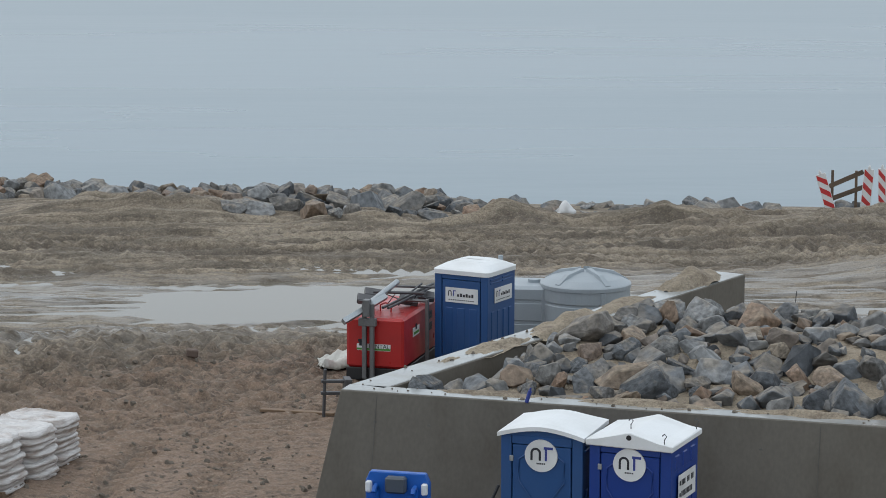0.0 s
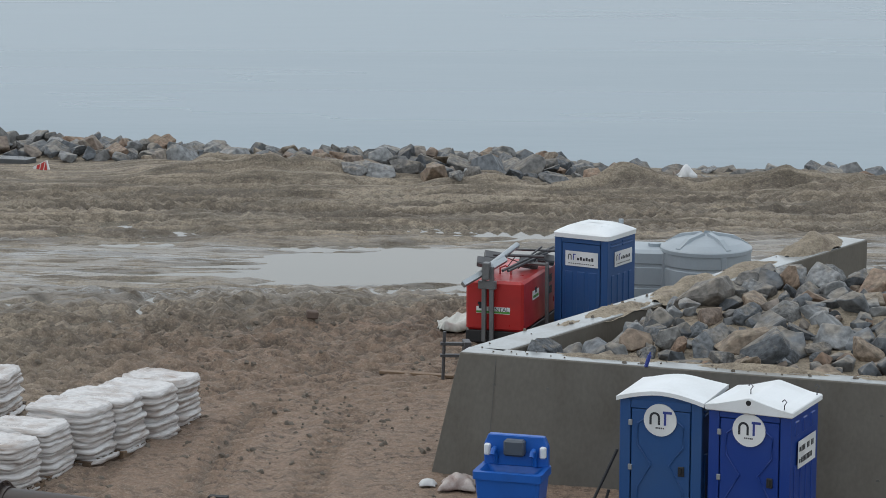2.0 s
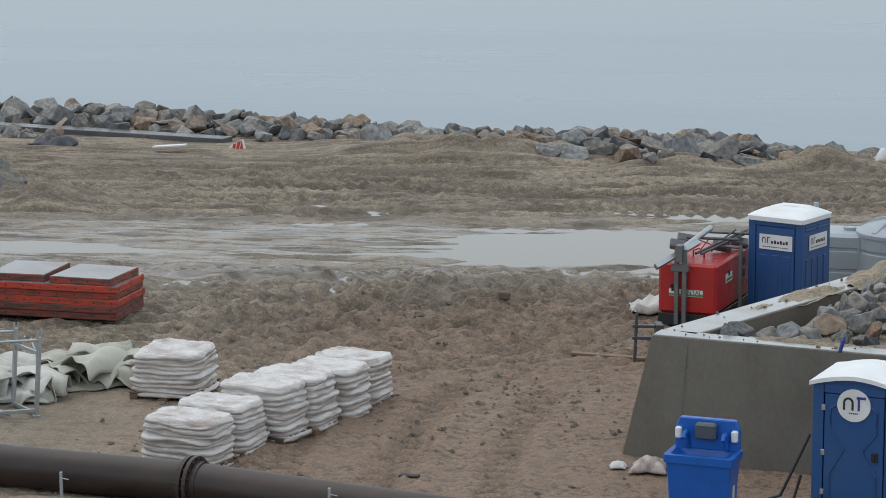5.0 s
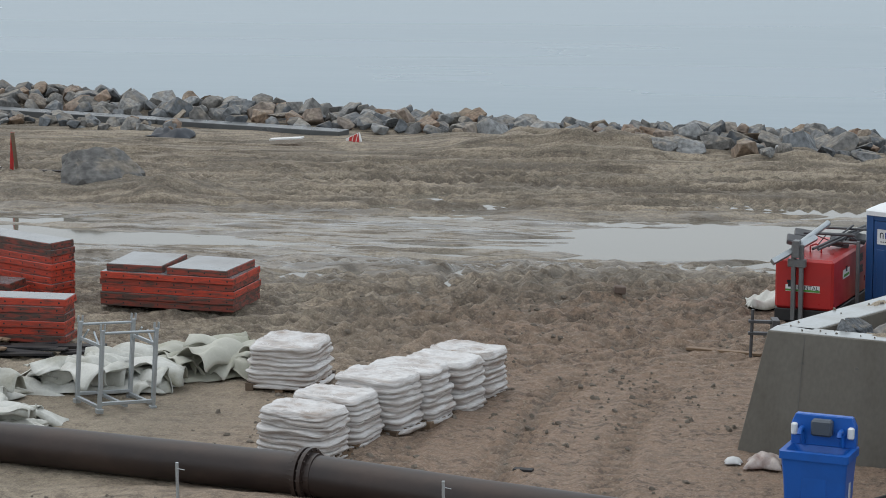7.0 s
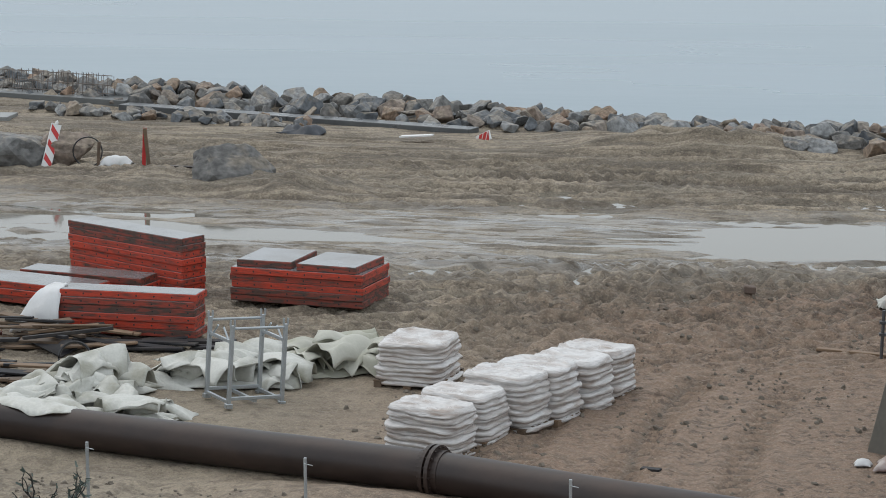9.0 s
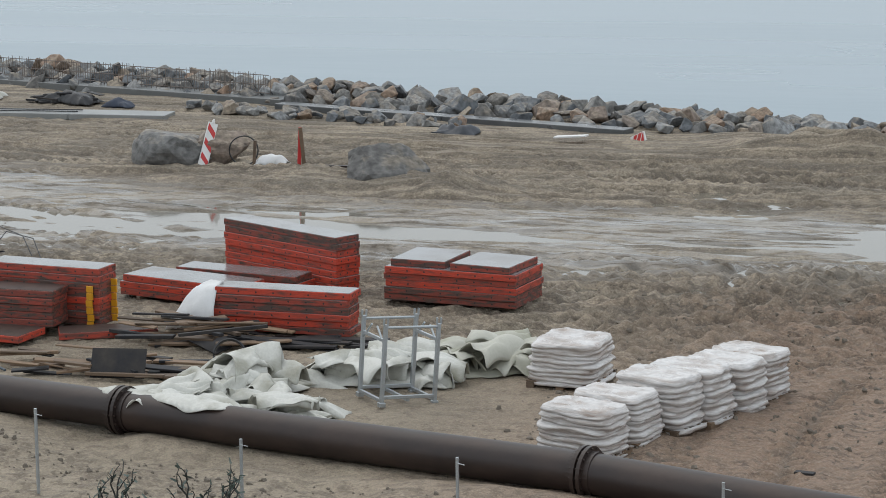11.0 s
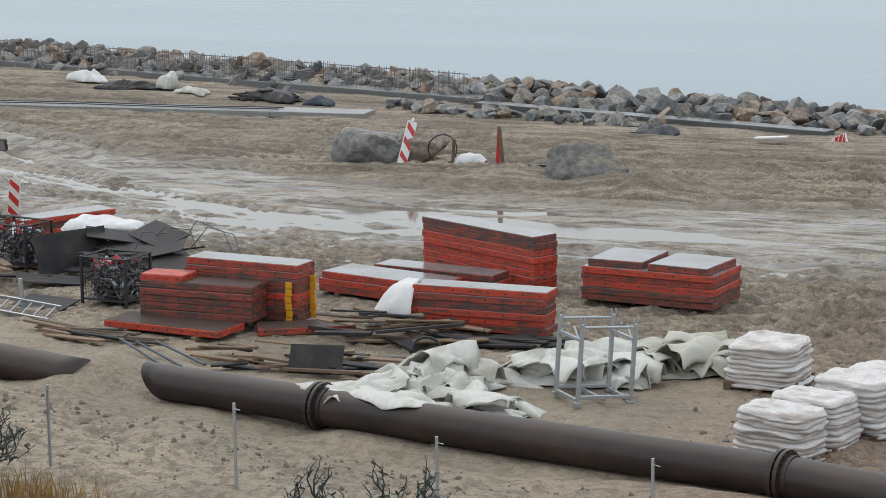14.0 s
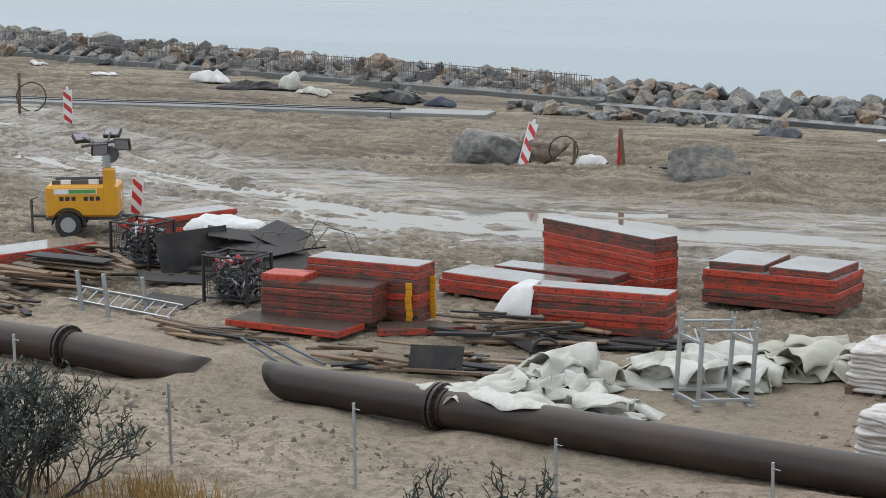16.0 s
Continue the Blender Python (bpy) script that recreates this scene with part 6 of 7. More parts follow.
# ---- yellow trailer light tower ----
def light_tower(m):
    t = thing("light_tower", "yellow trailer light tower with four flood lamps", "light tower", m)
    b = BM()
    box(b, 1.55, 0.95, 0.68, 0, 0, 0.42, bev=0.05)
    body = part("canopy", b, YELLOW, t)
    b = BM()
    box(b, 0.92, 0.006, 0.11, 0, 0, -0.055)
    s = part("sticker", b, STICKER, body, "white and green sticker", m=pose(-0.12, -0.479, 0.98))
    b = BM()
    box(b, 0.58, 0.002, 0.085, 0.15, -0.0045, -0.042)
    part("stripe", b, GREEN, s)
    for k in (0, 1, 2, 4, 5, 6):
        b = BM()
        box(b, 0.09, 0.004, 0.09, -0.42 + 0.13 * k, -0.478, 0.78)
        part("mark", b, INK, body)
    b = BM()
    box(b, 0.22, 0.006, 0.16, 0, 0, -0.08)
    part("sticker", b, STICKER, body, "small white sticker", m=pose(0.779, 0.15, 0.80, 0, 0, 90))
    b = BM()
    box(b, 1.6, 0.7, 0.08, 0, 0, 0.34, bev=0.01)
    rod(b, (-0.75, 0, 0.38), (-1.15, 0, 0.40), 0.04)
    rod(b, (0.75, 0, 0.38), (1.45, 0, 0.36), 0.035)
    part("chassis", b, DARKSTEEL, t)
    for y in (-0.5, 0.5):
        b = BM()
        rod(b, (-0.28, y - 0.09, 0.28), (-0.28, y + 0.09, 0.28), 0.28, seg=28)
        w = part("wheel", b, RUBBER, t, "black trailer wheel")
        b = BM()
        rod(b, (-0.28, y - 0.097, 0.28), (-0.28, y + 0.097, 0.28), 0.165, seg=20)
        part("rim", b, STEEL, w)
        b = BM()
        n = 10
        pts = [(-0.28 + 0.36 * math.cos(math.pi * k / n), 0.28 + 0.36 * math.sin(math.pi * k / n)) for k in range(n + 1)]
        inn = [(-0.28 + 0.33 * math.cos(math.pi * k / n), 0.28 + 0.33 * math.sin(math.pi * k / n)) for k in range(n + 1)]
        loft(b, [[Vector((x, yy, z)) for x, z in pts + inn[::-1]] for yy in (y - 0.12, y + 0.12)])
        part("mudguard", b, BLACK, t)
    b = BM()
    rod(b, (-1.15, 0, 0.0), (-1.15, 0, 0.75), 0.03)
    rod(b, (-1.25, 0, 0.0), (-1.05, 0, 0.0), 0.05)
    rod(b, (-1.15, 0, 0.75), (-1.0, 0, 0.80), 0.015)
    part("jockey_leg", b, DARKSTEEL, t)
    b = BM()
    box(b, 1.1, 0.06, 0.10, -0.1, -0.2, 1.09, bev=0.01)
    box(b, 1.1, 0.06, 0.10, -0.1, 0.25, 1.09, bev=0.01)
    part("roof_rail", b, DARKSTEEL, body)
    for x in (-0.35, 0.25):
        b = BM()
        box(b, 0.22, 0.04, 0.10, x, -0.24, 1.10, bev=0.008)
        part("roof_lamp", b, STICKER, body, "small white roof box")
    b = BM()
    box(b, 0.24, 0.32, 1.0, 0.60, -0.33, 0.45, bev=0.015)
    part("mast_housing", b, YELLOW, t)
    b = BM()
    for k, (z, r) in enumerate(((1.3, 0.095), (1.5, 0.082), (1.66, 0.07))):
        rod(b, (0.52, -0.1, 1.0), (0.52, -0.1, z + 0.22), r, seg=6)
    for k in range(5):
        bmesh.ops.create_cone(b, cap_ends=True, segments=18, radius1=0.115, radius2=0.115, depth=0.025, matrix=Matrix.Translation((0.52, -0.1, 1.42 + 0.06 * k)))
    mast = part("mast", b, STEEL, t)
    b = BM()
    rod(b, (0.62, -0.14, 1.72), (0.62, -0.06, 1.72), 0.18, seg=24)
    part("cable_reel", b, DARKSTEEL, mast)
    b = BM()
    rod(b, (0.0, -0.1, 1.90), (0.92, -0.1, 2.04), 0.035, seg=8)
    rod(b, (0.52, -0.1, 1.8), (0.52, -0.1, 2.0), 0.045, seg=8)
    part("lamp_bar", b, DARKSTEEL, mast)
    for x, y, z, rz, rx in ((0.0, 0.15, 1.96, 30, -60), (0.40, -0.30, 1.74, 25, 15), (0.60, 0.15, 2.06, -10, -60), (0.92, -0.25, 1.84, -20, 15)):
        mm = pose(x, y, z, rx, 0, rz)
        b = BM()
        box(b, 0.36, 0.09, 0.26, m=mm, bev=0.012)
        lp = part("flood_lamp", b, BLACK, t, "black flood lamp head")
        b = BM()
        box(b, 0.31, 0.01, 0.21, 0, -0.047, 0.025, m=mm)
        part("lamp_glass", b, mat("pale_lamp_glass", (0.22, 0.21, 0.24), 0.25, vary=0.04, bump=0), lp)
        b = BM()
        rod(b, (x, y, z + 0.1), (0.5 * x + 0.25, -0.1, 1.98), 0.02, seg=6)
        part("bracket", b, DARKSTEEL, t)
    return t


light_tower(pose(-28.68, 47.9, gz(-28.68, 47.9), 0, 0, 22))


# ---- striped beacons ----
def beacon(m, label, h=1.0, cap=True, base=True):
    t = thing("warning_beacon", label, "warning beacon", m, "striped beacons")
    w, z0 = 0.25, 0.12
    b = BM()
    box(b, w, 0.045, h, 0, 0, z0, bev=0.006)
    brd = part("board", b, SIGN_WHITE, t)
    n = 3
    for k in range(n + 1):
        z = z0 + 0.08 + k * h / n
        quad = [(-w / 2 + 0.012, z + 0.10), (w / 2 - 0.012, z - 0.10), (w / 2 - 0.012, z + 0.055), (-w / 2 + 0.012, z + 0.255)]
        quad = [(x, min(max(q, z0 + 0.012), z0 + h - 0.012)) for x, q in quad]
        if max(q[1] for q in quad) - min(q[1] for q in quad) < 0.06:
            continue
        b = BM()
        loft(b, [[Vector((x, y, q)) for x, q in quad] for y in (-0.0265, -0.024)])
        part("stripe", b, SIGN_RED, brd)
    if cap:
        b = BM()
        rod(b, (0, 0, z0 + h), (0, 0, z0 + h + 0.06), 0.04, seg=10)
        rod(b, (0, 0, z0 + h + 0.06), (0, 0, z0 + h + 0.10), 0.03, 0.015, seg=10)
        part("cap", b, SIGN_WHITE, t)
    if base:
        b = BM()
        loft(b, [rounded(0.40, 0.62, 0.05, 0.0), rounded(0.40, 0.62, 0.05, 0.06), rounded(0.28, 0.40, 0.05, 0.12)])
        part("foot", b, RUBBER, t)
    return t


beacon(pose(-38.2, 63.1, gz(-38.2, 63.1) - 0.08, 0, 0, 20), "red and white striped beacon standing on open sand")
beacon(pose(-28.25, 49.3, gz(-28.25, 49.3) - 0.04, -6, 4, 15), "red and white striped beacon beside the light tower", 0.92)
beacon(pose(-22.75, 58.6, gz(-22.75, 58.6) - 0.12, -14, 22, 40), "faded red and white beacon leaning on a boulder", 1.1, True, False)
beacon(pose(9.72, 64.0, gz(9.72, 64.0), 0, -17, -6), "red and white striped beacon leaning over", 0.95)
beacon(pose(10.72, 65.2, gz(10.72, 65.2), 0, 5, -8), "red and white striped beacon among the shore rocks", 1.0)
beacon(pose(11.18, 65.2, gz(11.18, 65.2), 0, -2, -50), "red and white striped beacon seen edge on", 1.0)
beacon(pose(-13.75, 66.35, gz(-13.75, 66.35) - 0.05, 0, 68, -40), "red and white beacon fallen beside the shore boulders", 0.6, False, False)
beacon(pose(-15.7, 65.7, gz(-15.7, 65.7) + 0.10, 85, 0, 80), "red and white beacon lying flat on the sand", 0.9, False, False)
# red stakes by the boulder
for dx, rl in ((0.0, 3), (0.14, -5)):
    b = BM()
    box(b, 0.09, 0.03, 1.0, bev=0.004)
    tagged(part("stake", b, SIGN_RED if dx == 0 else WOOD, m=pose(-20.2 + dx, 58.5, gz(-20.2, 58.5) - 0.05, 4, rl, 20)), "faded red wooden stake standing in sand", "stake", "red stakes")
# wooden barrier behind the beacons
t = thing("barrier", "weathered grey plank barrier among shore rocks", "barrier", pose(10.35, 65.9, gz(10.35, 65.6), 0, 0, -10))
for x in (-0.35, 0.25):
    b = BM()
    box(b, 0.07, 0.07, 1.0, x, 0, 0, bev=0.004)
    part("post", b, WOOD, t)
for z, r in ((0.35, -22), (0.72, -25)):
    b = BM()
    box(b, 1.0, 0.03, 0.12, 0, 0, 0, m=pose(0, -0.05, z, 0, r, 0), bev=0.004)
    part("rail", b, WOOD, t)

# ---- big boulders and bits by the track ----
rnd = random.Random(40)
for x, y, s, sq, form, lab in ((-23.45, 59.0, 1.38, 0.9, 475, "large dark grey boulder on the sand bank"), (-22.7, 59.3, 1.2, 0.95, 435, "large brownish boulder on the sand bank"), (-17.95, 57.95, 1.38, 0.85, 460, "large pale grey boulder on the sand bank")):
    o = rock(x, y, gz(x, y) + 0.20 * s, s, rnd, lab, "", 6, sq)
    o.data = boulder_mesh(form)
    o.matrix_basis = pose(x, y, gz(x, y) + 0.16 * s, 0, 0, rnd.uniform(-25, 25)) @ Matrix.Diagonal((s * 1.05, s * 0.95, s * sq, 1))
b = BM()
sweep(b, [(0.35 * math.cos(a), 0.05 * math.sin(2 * a), 0.38 + 0.36 * math.sin(a)) for a in np.linspace(-1.4, 4.6, 26)], 0.018, 6)
tagged(part("hose_coil", b, BLACK, m=pose(-21.75, 58.9, gz(-21.7, 58.9), 0, 0, 15)), "black hose coil standing in sand", "hose")
b = BM()
box(b, 0.07, 0.05, 0.75, bev=0.004)
tagged(part("stake", b, WOOD, m=pose(-21.5, 58.9, gz(-21.5, 58.9) - 0.03, 0, 4, 0)), "dark wooden stake beside a hose coil", "stake")
b = BM()
sweep(b, [(0.42 * math.cos(a), 0.06 * math.sin(2 * a), 0.55 + 0.42 * math.sin(a)) for a in np.linspace(-1.4, 4.6, 26)], 0.02, 6)
tagged(part("hose_coil", b, BLACK, m=pose(-40.2, 64.4, gz(-40.2, 64.4), 0, 0, 30)), "black hose loop beside a stake on open sand", "hose")
b = BM()
box(b, 0.08, 0.05, 1.35, bev=0.004)
tagged(part("stake", b, WOOD, m=pose(-40.75, 64.6, gz(-40.75, 64.6) - 0.05, 0, 2, 0)), "dark wooden stake beside a hose loop", "stake")
cloth("plastic_sheet", -21.15, 59.1, 0.85, 0.5, 10, 31, 0.28, MEMBRANE, "white plastic crate lid lying on sand", "plastic")
cloth("dark_sheet", -18.5, 66.45, 1.1, 0.6, 0, 32, 0.35, mat("dark_cover", (0.035, 0.04, 0.05), 0.5, vary=0.1), "dark covered bundle on the sand", "bundle")
plank(-19.4, 58.75, gz(-19.4, 58.75) + 0.05, 0.7, 0.1, 0.08, 3, RUST, "rusty iron bar lying on sand")

# ---- slab edge, rebar cage and mats along the shore ----
def strip(name, a, b_, w, z0, z1, material, label, category, parts=1):
    a, b_ = Vector(a), Vector(b_)
    d = (b_ - a).normalized()
    n = Vector((-d.y, d.x))
    for k in range(parts):
        p, q = a.lerp(b_, k / parts) + d * 0.012, a.lerp(b_, (k + 1) / parts) - d * 0.012
        solid(name, [p, q, q + n * w, p + n * w], [p, q, q + n * w, p + n * w], z0, z1, material, label, category)


strip("kerb_slab", (-70.0, 84.3), (-25.0, 70.9), 0.9, -0.3, 0.16, mat("dark_wet_concrete", (0.13, 0.135, 0.135), 0.35, vary=0.15, size=1, bump=0.08, dirt=(0.08, 0.08, 0.078)), "dark wet concrete footing along the shore", "footing", 6)
strip("kerb_slab", (-25.0, 70.3), (-14.0, 66.9), 0.55, -0.3, 0.13, mat("dark_steel_beam", (0.11, 0.115, 0.12), 0.3, metal=0.2, vary=0.15, bump=0.06), "dark wet beam along the shore rocks", "footing", 2)
strip("track_mat", (-44.5, 66.6), (-27.3, 67.6), 1.0, -0.1, 0.07, mat("grey_track_mat", (0.23, 0.235, 0.23), 0.4, vary=0.12, size=0.8, bump=0.06), "grey wet track mat laid on the sand", "mat", 6)
for dy in (0.25, 0.6):
    b = BM()
    sweep(b, [(x, 66.7 + 0.055 * (x + 44) + dy + 0.06 * math.sin(x), 0.10) for x in np.arange(-46, -29, 1.0)], 0.018, 6)
    tagged(part("cable", b, BLACK), "black cable lying along the track mats", "cable", "cables")


REBAR = mat("rusty_rebar", (0.15, 0.125, 0.11), 0.7, vary=0.3, size=3, bump=0.1, dirt=(0.10, 0.065, 0.045))


def rebar_cage():
    t = thing("rebar_cage", "rusty upright rebar mesh in front of shore rocks", "rebar mesh")
    a, e = Vector((-66.0, 83.6)), Vector((-25.6, 71.6))
    n = 230
    b = BM()
    r3 = random.Random(6)
    for k in range(n):
        p = a.lerp(e, k / n)
        h = 0.80 + r3.uniform(-0.05, 0.08)
        rod(b, (p.x, p.y, 0.0), (p.x + r3.uniform(-0.02, 0.02), p.y, h), 0.010, seg=4)
        q = p + Vector((0.10, 0.28))
        rod(b, (q.x, q.y, 0.0), (q.x, q.y, h - 0.05), 0.009, seg=4)
    tagged(part("upright_bar", b, REBAR, t), kind="stuff")
    for z in (0.25, 0.5, 0.78):
        b = BM()
        rod(b, (a.x, a.y, z), (e.x, e.y, z), 0.012, seg=4)
        part("long_bar", b, REBAR, t)


rebar_cage()
# heaps and rags near the footing
rnd = random.Random(91)
for x, y, lx, ly, h, ma, nm, lab in ((-39.0, 73.2, 1.2, 0.6, 0.5, MEMBRANE, "plastic_sheet", "white plastic sheet crumpled on the footing"), (-35.6, 72.0, 0.6, 0.5, 0.85, TARP, "plastic_sheet", "white sack standing by the footing"),
                                     (-34.4, 71.3, 1.2, 0.5, 0.2, TARP, "plastic_sheet", "white plastic rags on sand"), (-37.0, 72.2, 2.2, 0.7, 0.25, DARKPLY, "dark_sheet", "black plastic heap by the footing"),
                                     (-31.4, 70.2, 2.2, 0.8, 0.36, BLACK, "dark_sheet", "black rubbish heap of cable and sheet"), (-29.6, 69.8, 0.8, 0.5, 0.3, NAVY_CLOTH, "dark_sheet", "dark blue bundle beside a black heap"), (-47.2, 76.2, 0.6, 0.4, 0.2, MEMBRANE, "plastic_sheet", "white plastic scrap on sand"), (-43.5, 74.2, 1.0, 0.4, 0.12, MEMBRANE, "plastic_sheet", "white plastic scrap on sand")):
    cloth(nm, x, y, lx, ly, -16, rnd.randint(100, 900), h, ma, lab, "sheet", None, 0.06)
spots = []
for k in range(60):
    u = rnd.random()
    x = -27.5 + 9.0 * u
    spots.append((x, 70.0 - 2.2 * u + rnd.uniform(-0.8, 0.3), 0.05, rnd.uniform(0.2, 0.6)))
rock_heap("loose_stones", spots, "grey stones scattered along the beam", 92)
cloth("plastic_bag", 3.1, 63.75, 0.5, 0.5, 0, 55, 0.45, MEMBRANE, "white plastic bag caught on rocks", "bag", lambda x, y: 0.25, 0.12)

# ---- small things on the loam ----
cloth("rubbish_bag", -1.42, 35.45, 0.5, 0.45, 0, 56, 0.24, mat("patchy_sack", (0.42, 0.36, 0.33), 0.5, vary=0.2, size=6, bump=0.2, dirt=(0.16, 0.07, 0.05), dirt_amount=0.9), "torn pale rubbish sack by the wall", "rubbish", None, 0.035)
cloth("plastic_scrap", -1.85, 35.5, 0.25, 0.2, 0, 57, 0.14, MEMBRANE, "white plastic scrap on the sand", "rubbish", None, 0.04)
cloth("plastic_sheet", -1.75, 46.4, 0.95, 0.8, 10, 58, 0.42, TARP, "crumpled white plastic by the red generator", "sheet", None, 0.05)
plank(-2.4, 42.6, gz(-2.4, 42.6), 1.3, 0.14, 0.05, -14, WOOD, "dark plank half sunk in the sand")
plank(-4.72, 34.75, gz(-4.72, 34.75) + 0.0, 0.28, 0.12, 0.04, -10, DARKPLY, "small dark board scrap on the sand")
t = thing("screw_jack", "rusty steel screw jack standing by a plank", "jack", pose(-1.95, 42.25, gz(-1.95, 42.25) - 0.03, 0, 2, 10))
b = BM()
rod(b, (0, 0, 0), (0, 0, 0.85), 0.028, seg=10)
part("spindle", b, DARKSTEEL, t)
for z in (0.42, 0.62):
    b = BM()
    box(b, 0.40, 0.09, 0.05, 0.14, 0, z, bev=0.006)
    part("arm", b, DARKSTEEL, t)
b = BM()
box(b, 0.12, 0.3, 0.3, 0.38, 0, 0.40, bev=0.01)
part("head", b, DARKSTEEL, t)
b = BM()
box(b, 0.22, 0.17, 0.14, bev=0.02)
tagged(part("brick_lump", b, mat("mud_brick", (0.14, 0.10, 0.08), 0.8), m=pose(-4.55, 46.55, gz(-4.55, 46.5), 0, 6, 10)), "dark lump of brick on the mud", "brick")
b = BM()
sweep(b, [(0.66, 33.5, 0.55), (0.55, 33.45, 0.15), (0.35, 33.4, 0.03), (0.2, 33.2, 0.02)], 0.02, 8)
sweep(b, [(0.78, 34.1, 0.95), (0.62, 34.05, 0.6), (0.40, 34.0, 0.12), (0.1, 33.95, 0.03)], 0.022, 8)
tagged(part("hose", b, BLACK), "black hose hanging beside the blue toilet", "hose")
b = BM()
rod(b, (-0.02, 0, 0), (0.03, 0, 0.17), 0.028, seg=10)
rod(b, (0.03, 0, 0.17), (0.04, 0, 0.21), 0.012, seg=8)
tagged(part("bottle", b, NAVY, m=pose(1.22, 35.66, TOP, 0, 0, 0)), "blue bottle leaning on the wall top", "bottle")
b = BM()
rod(b, (0, 0, 0), (0.1, 0, 1.0), 0.008, seg=5)
tagged(part("bent_rebar", b, DARKSTEEL, m=pose(5.9, 43.2, float(fill_height(np.array(5.9), np.array(43.2))[0]))), "thin steel rod sticking out of rocks", "rebar")
# coil, barrow tub, yellow helmet-like cap by the scrap
b = BM()
for k in range(3):
    sweep(b, [(0.26 * math.cos(a), 0.10 + 0.03 * k, 0.27 + 0.26 * math.sin(a)) for a in np.linspace(0, 2 * math.pi, 24)], 0.022, 6)
tagged(part("hose_coil", b, BLACK, m=pose(-14.7, 38.9, gz(-14.7, 38.9), -25, 0, 20)), "black hose coil beside white tarpaulin", "hose")
b = BM()
loft(b, [rounded(0.26, 0.2, 0.06, 0.0), rounded(0.24, 0.18, 0.06, 0.10), rounded(0.12, 0.1, 0.04, 0.14)])
tagged(part("yellow_cap", b, YELLOW, m=pose(-14.35, 40.05, gz(-14.35, 40.05), 20, 15, 0)), "yellow plastic cap lying on dark boards", "plastic cap")


# ---- wire fence, grass and shrubs at the foot of the bank ----
t = thing("fence", "row of thin grey steel fence posts in sand", "fence")
posts = ((-21.1, 33.0), (-17.5, 31.3), (-14.45, 30.9), (-11.4, 30.5), (-8.4, 30.1), (-5.0, 29.7))
for x, y in posts:
    b = BM()
    z = gz(x, y)
    box(b, 0.036, 0.036, 1.22, x, y, z - 0.05, bev=0.003)
    po = part("post", b, STEEL, t)
    b = BM()
    rod(b, (x - 0.01, y - 0.02, z + 1.1), (x + 0.1, y - 0.02, z + 1.08), 0.006, seg=5)
    part("tie_wire", b, STEEL, po)

def shrub(x, y, z, h, spread, seed, label, limbs=16, depth=4, foliage=True, thick=0.022):
    """A wind-beaten shrub: forked twigs with sparse needle tufts."""
    t = thing("shrub", label, "shrub", pose(x, y, z))
    r4 = random.Random(seed)
    wood_, tuft = BM(), BM()

    def grow(p, d, ln, r, k):
        path, rad = [p], [r]
        q = p.copy()
        for s in range(4):
            d = (d + Vector((r4.uniform(-1, 1), r4.uniform(-1, 1), r4.uniform(-0.6, 0.8))) * 0.46).normalized()
            q = q + d * ln / 4
            path.append(q.copy())
            rad.append(max(r * (1 - 0.08 * (s + 1)), 0.0055))
        sweep(wood_, path, rad, 5)
        if foliage and k <= 2:
            for s in range(3 if k < 2 else 1):
                o = path[r4.randint(1, 4)]
                a = o + Vector((r4.uniform(-1, 1), r4.uniform(-1, 1), r4.uniform(-0.3, 1))).normalized() * r4.uniform(0.05, 0.11)
                w = Vector((r4.uniform(-1, 1), r4.uniform(-1, 1), r4.uniform(-1, 1))).normalized() * 0.019
                tuft.faces.new([tuft.verts.new(v) for v in (o - w, o + w, a + w * 0.6, a - w * 0.6)])
        if k > 0:
            for s in range(3 if k > 1 else 2):
                nd = (d + Vector((r4.uniform(-1, 1), r4.uniform(-1, 1), r4.uniform(-0.3, 0.9))) * 0.75).normalized()
                grow(path[r4.choice((2, 3, 4, 4))], nd, ln * r4.uniform(0.6, 0.85), rad[-1] * 0.84, k - 1)
    for _ in range(limbs):
        a = r4.uniform(0, 2 * math.pi)
        d = Vector((math.cos(a) * spread, math.sin(a) * spread, 1)).normalized()
        grow(Vector((r4.uniform(-0.15, 0.15), r4.uniform(-0.15, 0.15), -0.05)), d, h * 0.38, thick, depth)
    part("branch_work", wood_, BARK, t)
    if foliage:
        part("foliage", tuft, NEEDLE, t, "grey-green needle tufts")
    else:
        tuft.free()
    return t


shrub(-18.3, 28.7, gz(-18.3, 28.7) - 0.15, 2.2, 1.05, 3, "dark bare shrub with grey-green tufts on the sand bank", 13, 4, True, 0.036)
shrub(-19.3, 29.3, gz(-19.3, 29.3) - 0.1, 2.2, 0.8, 5, "dark bare shrub with grey-green tufts on the sand bank", 8, 4, True, 0.036)
for x, y, seed in ((-12.2, 28.9, 9), (-11.6, 29.0, 19), (-10.9, 28.9, 29)):
    shrub(x, y, gz(x, y) - 0.1, 1.35, 0.85, seed, "small dark bare shrub at the foot of the bank", 3, 3, True, 0.046)


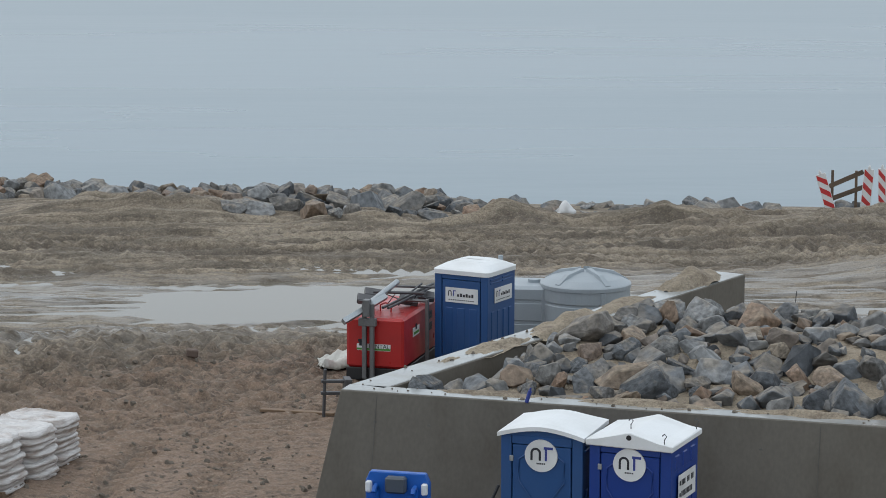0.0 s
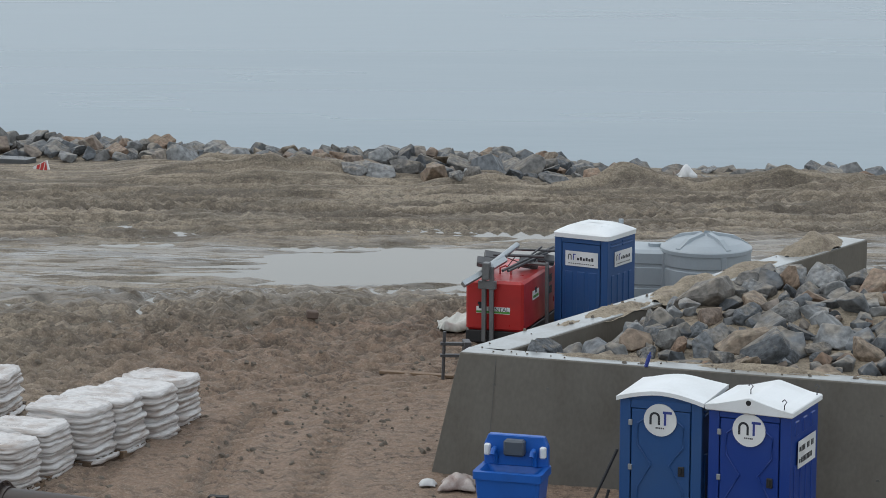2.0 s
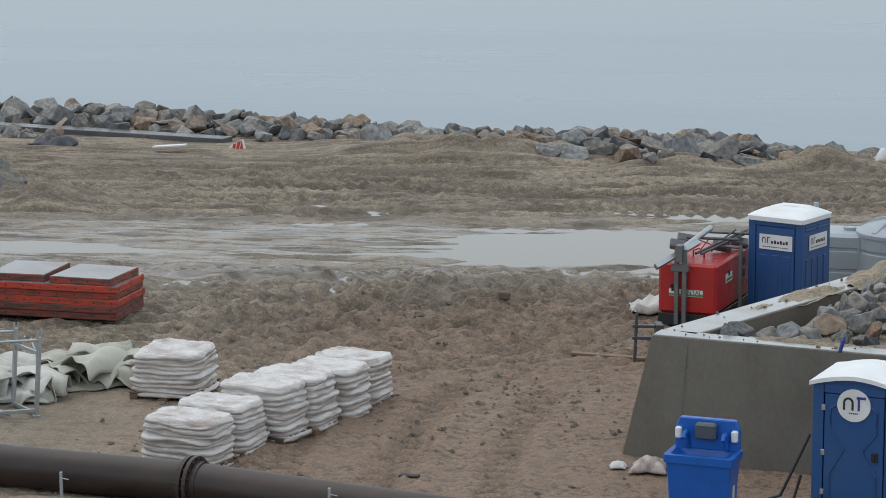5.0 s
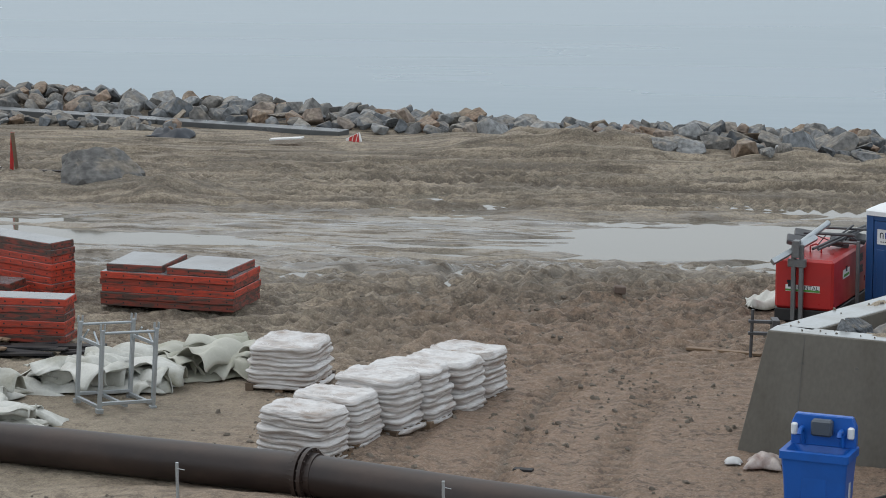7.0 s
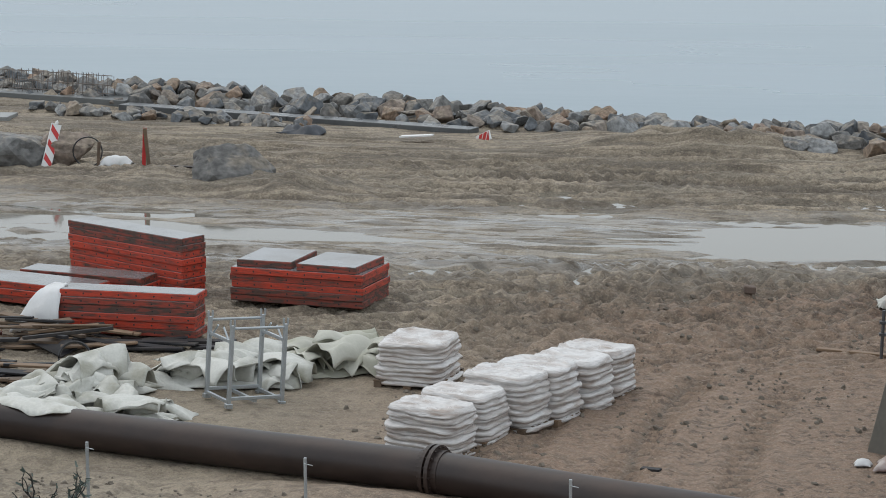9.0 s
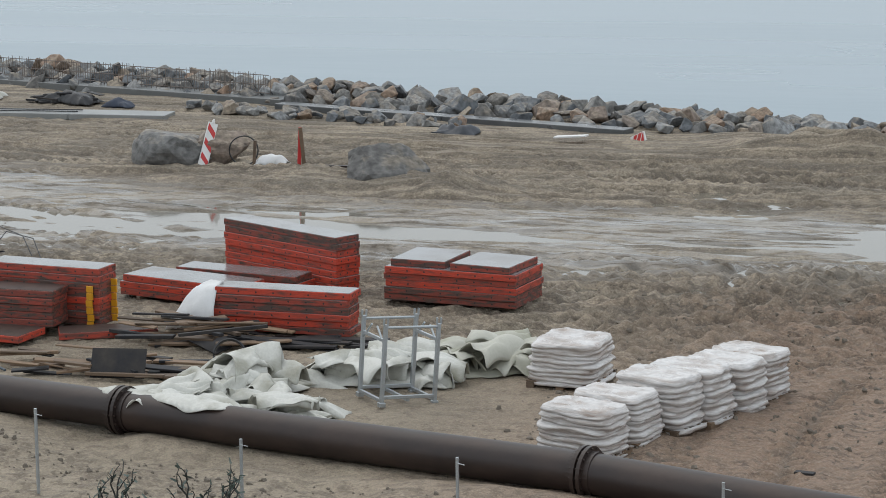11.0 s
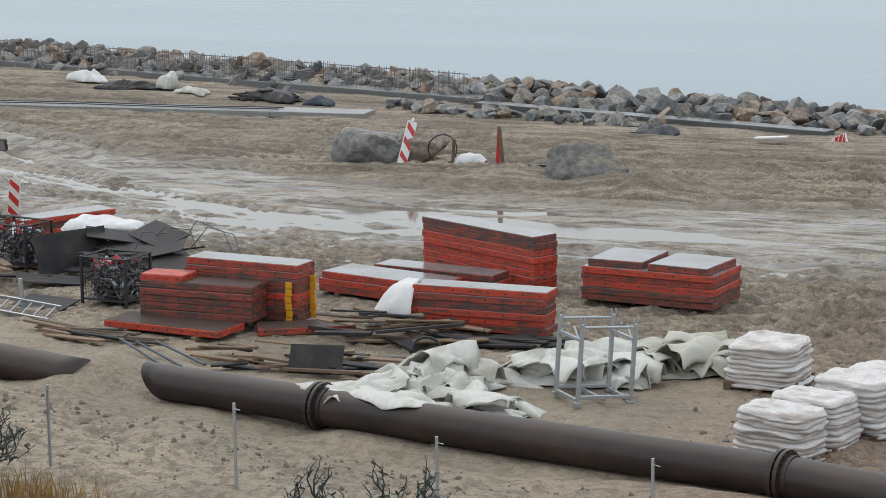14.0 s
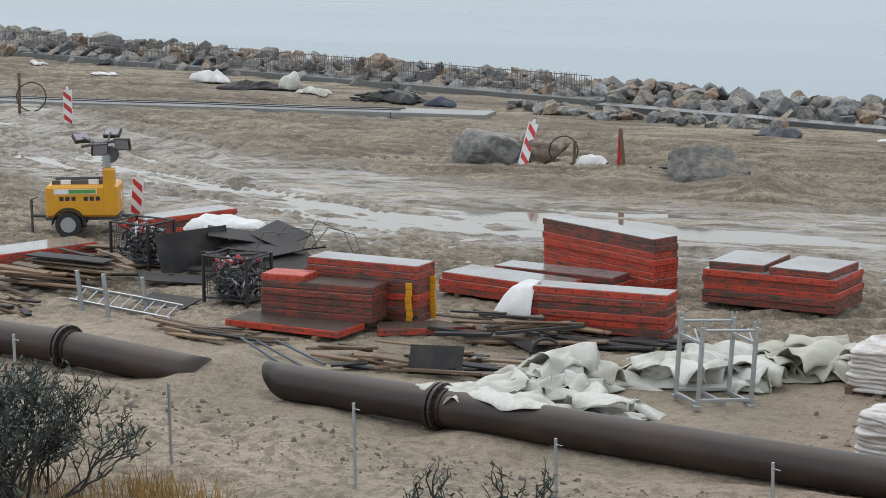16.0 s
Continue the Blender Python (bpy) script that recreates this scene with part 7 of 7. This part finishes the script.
def grass_clump(x, y, n, h, seed):
    r5 = random.Random(seed)
    b = BM()
    for _ in range(n):
        px, py = x + r5.gauss(0, 0.45), y + r5.gauss(0, 0.25)
        z = gz(px, py) - 0.03
        hh, a = h * r5.uniform(0.5, 1.1), r5.uniform(0, 6.28)
        lx, ly, w = math.cos(a) * hh * r5.uniform(0.1, 0.5), math.sin(a) * hh * 0.3, 0.006
        p = [(px - w, py, z), (px + w, py, z), (px + lx * 0.4 + w, py + ly * 0.4, z + hh * 0.6), (px + lx * 0.4 - w, py + ly * 0.4, z + hh * 0.6), (px + lx, py + ly, z + hh)]
        v = [b.verts.new(q) for q in p]
        b.faces.new(v[:4])
        b.faces.new((v[3], v[2], v[4]))
    return tagged(part("dry_grass", b, STRAW), "tuft of dry yellow dune grass", "grass", kind="stuff")


grass_clump(-16.75, 29.7, 260, 0.5, 1)
grass_clump(-18.0, 29.3, 120, 0.45, 2)

# ---- clods and pebbles on the sand, as loose litter ----
rnd = random.Random(15)
spots = []
for _ in range(650):
    x = rnd.uniform(-24, -4)
    y = np.interp(x, [-24, -18, -4], [36.3, 34.6, 31.0]) - abs(rnd.gauss(0, 1.6)) - 0.3
    spots.append((x, y, gz(x, y) + 0.005, rnd.choice((0.02, 0.03, 0.03, 0.04, 0.05, 0.08))))
# clods turned up in patches on the loam
for _ in range(70):
    cx, cy = rnd.uniform(-9, 2), rnd.uniform(32.5, 47)
    for _ in range(rnd.randint(4, 22)):
        x, y = rnd.gauss(cx, 0.55), rnd.gauss(cy, 0.45)
        if y > 32 and (x + 1.9 < (y - 36.4) * 0.6 or y < 35.2) and x < -0.9:
            spots.append((x, y, gz(x, y), rnd.choice((0.03, 0.04, 0.05, 0.06, 0.09))))


def pebbles(spots, label):
    b = BM()
    r6 = random.Random(2)
    for x, y, z, s in spots:
        r = bmesh.ops.create_icosphere(b, subdivisions=1, radius=s * 0.6, matrix=pose(x, y, z, r6.uniform(0, 90), r6.uniform(0, 90), 0) @ Matrix.Diagonal((1.2, 0.9, 0.7, 1)))
        for v in r["verts"]:
            v.co += Vector((r6.uniform(-1, 1), r6.uniform(-1, 1), r6.uniform(-1, 1))) * s * 0.13
    tagged(part("pebbles", b, mat("damp_clods", (0.15, 0.125, 0.10), 0.85, vary=0.3, size=4, bump=0.2)), label, "pebbles", kind="stuff")


pebbles(spots, "damp clods and pebbles strewn on sand")
# litter of stones and sand on the wall tops
rnd = random.Random(33)
spots = []
for _ in range(110):
    u = rnd.uniform(0.2, 11)
    p = WALL_C + FRONT_DIR * u + FRONT_IN * rnd.uniform(0.05, 0.40) if rnd.random() < 0.5 else WALL_C + FRONT_IN * 0.4 + ARM_DIR * u + ARM_IN * rnd.uniform(0.05, 0.55)
    spots.append((p.x, p.y, TOP + 0.01, rnd.choice((0.02, 0.02, 0.03, 0.03, 0.06))))
pebbles(spots, "small stones strewn on the wall top")


def sand_mound(cx, cy, z, rx, ry, h, ang, seed):
    """A spill of sand lying on a flat top."""
    b = BM()
    n, m = 26, 20
    R = pose(cx, cy, z, 0, 0, ang)
    g = []
    for j in range(m + 1):
        r_ = []
        for i in range(n + 1):
            u, v = 2 * i / n - 1, 2 * j / m - 1
            d = math.sqrt(u * u + v * v) + 0.35 * noise.noise(Vector((u * 2, v * 2, seed)))
            hh = h * max(0.0, 1 - d) ** 0.8 + 0.03 * noise.noise(Vector((u * 5, v * 5, seed))) - 0.03
            r_.append(b.verts.new(R @ Vector((u * rx, v * ry, hh))))
        g.append(r_)
    for j in range(m):
        for i in range(n):
            b.faces.new((g[j][i], g[j][i + 1], g[j + 1][i + 1], g[j + 1][i]))
    return tagged(part("sand_spill", b, SAND, smooth=True), "brown sand spilled on the wet wall top", "sand", "sand spills")


ARM_A = math.degrees(math.atan2(ARM_DIR.y, ARM_DIR.x))
FRONT_A = math.degrees(math.atan2(FRONT_DIR.y, FRONT_DIR.x))
for u, w, rx, ry, h in ((3.6, 0.38, 0.9, 0.30, 0.12), (5.6, 0.48, 1.2, 0.36, 0.26), (7.6, 0.40, 1.1, 0.34, 0.16), (10.2, 0.34, 1.0, 0.36, 0.34), (2.2, 0.3, 0.4, 0.15, 0.05)):
    p = WALL_C + FRONT_IN * 0.42 + ARM_DIR * u + ARM_IN * w
    sand_mound(p.x, p.y, TOP + 0.008, rx, ry, h, ARM_A, u)
for u, w, rx, h in ((2.2, 0.36, 0.9, 0.08), (4.4, 0.34, 1.2, 0.10), (6.6, 0.36, 1.0, 0.10), (8.6, 0.34, 1.0, 0.1)):
    p = WALL_C + FRONT_DIR * u + FRONT_IN * w
    sand_mound(p.x, p.y, TOP + 0.008, rx, 0.20, h, FRONT_A, u + 20)
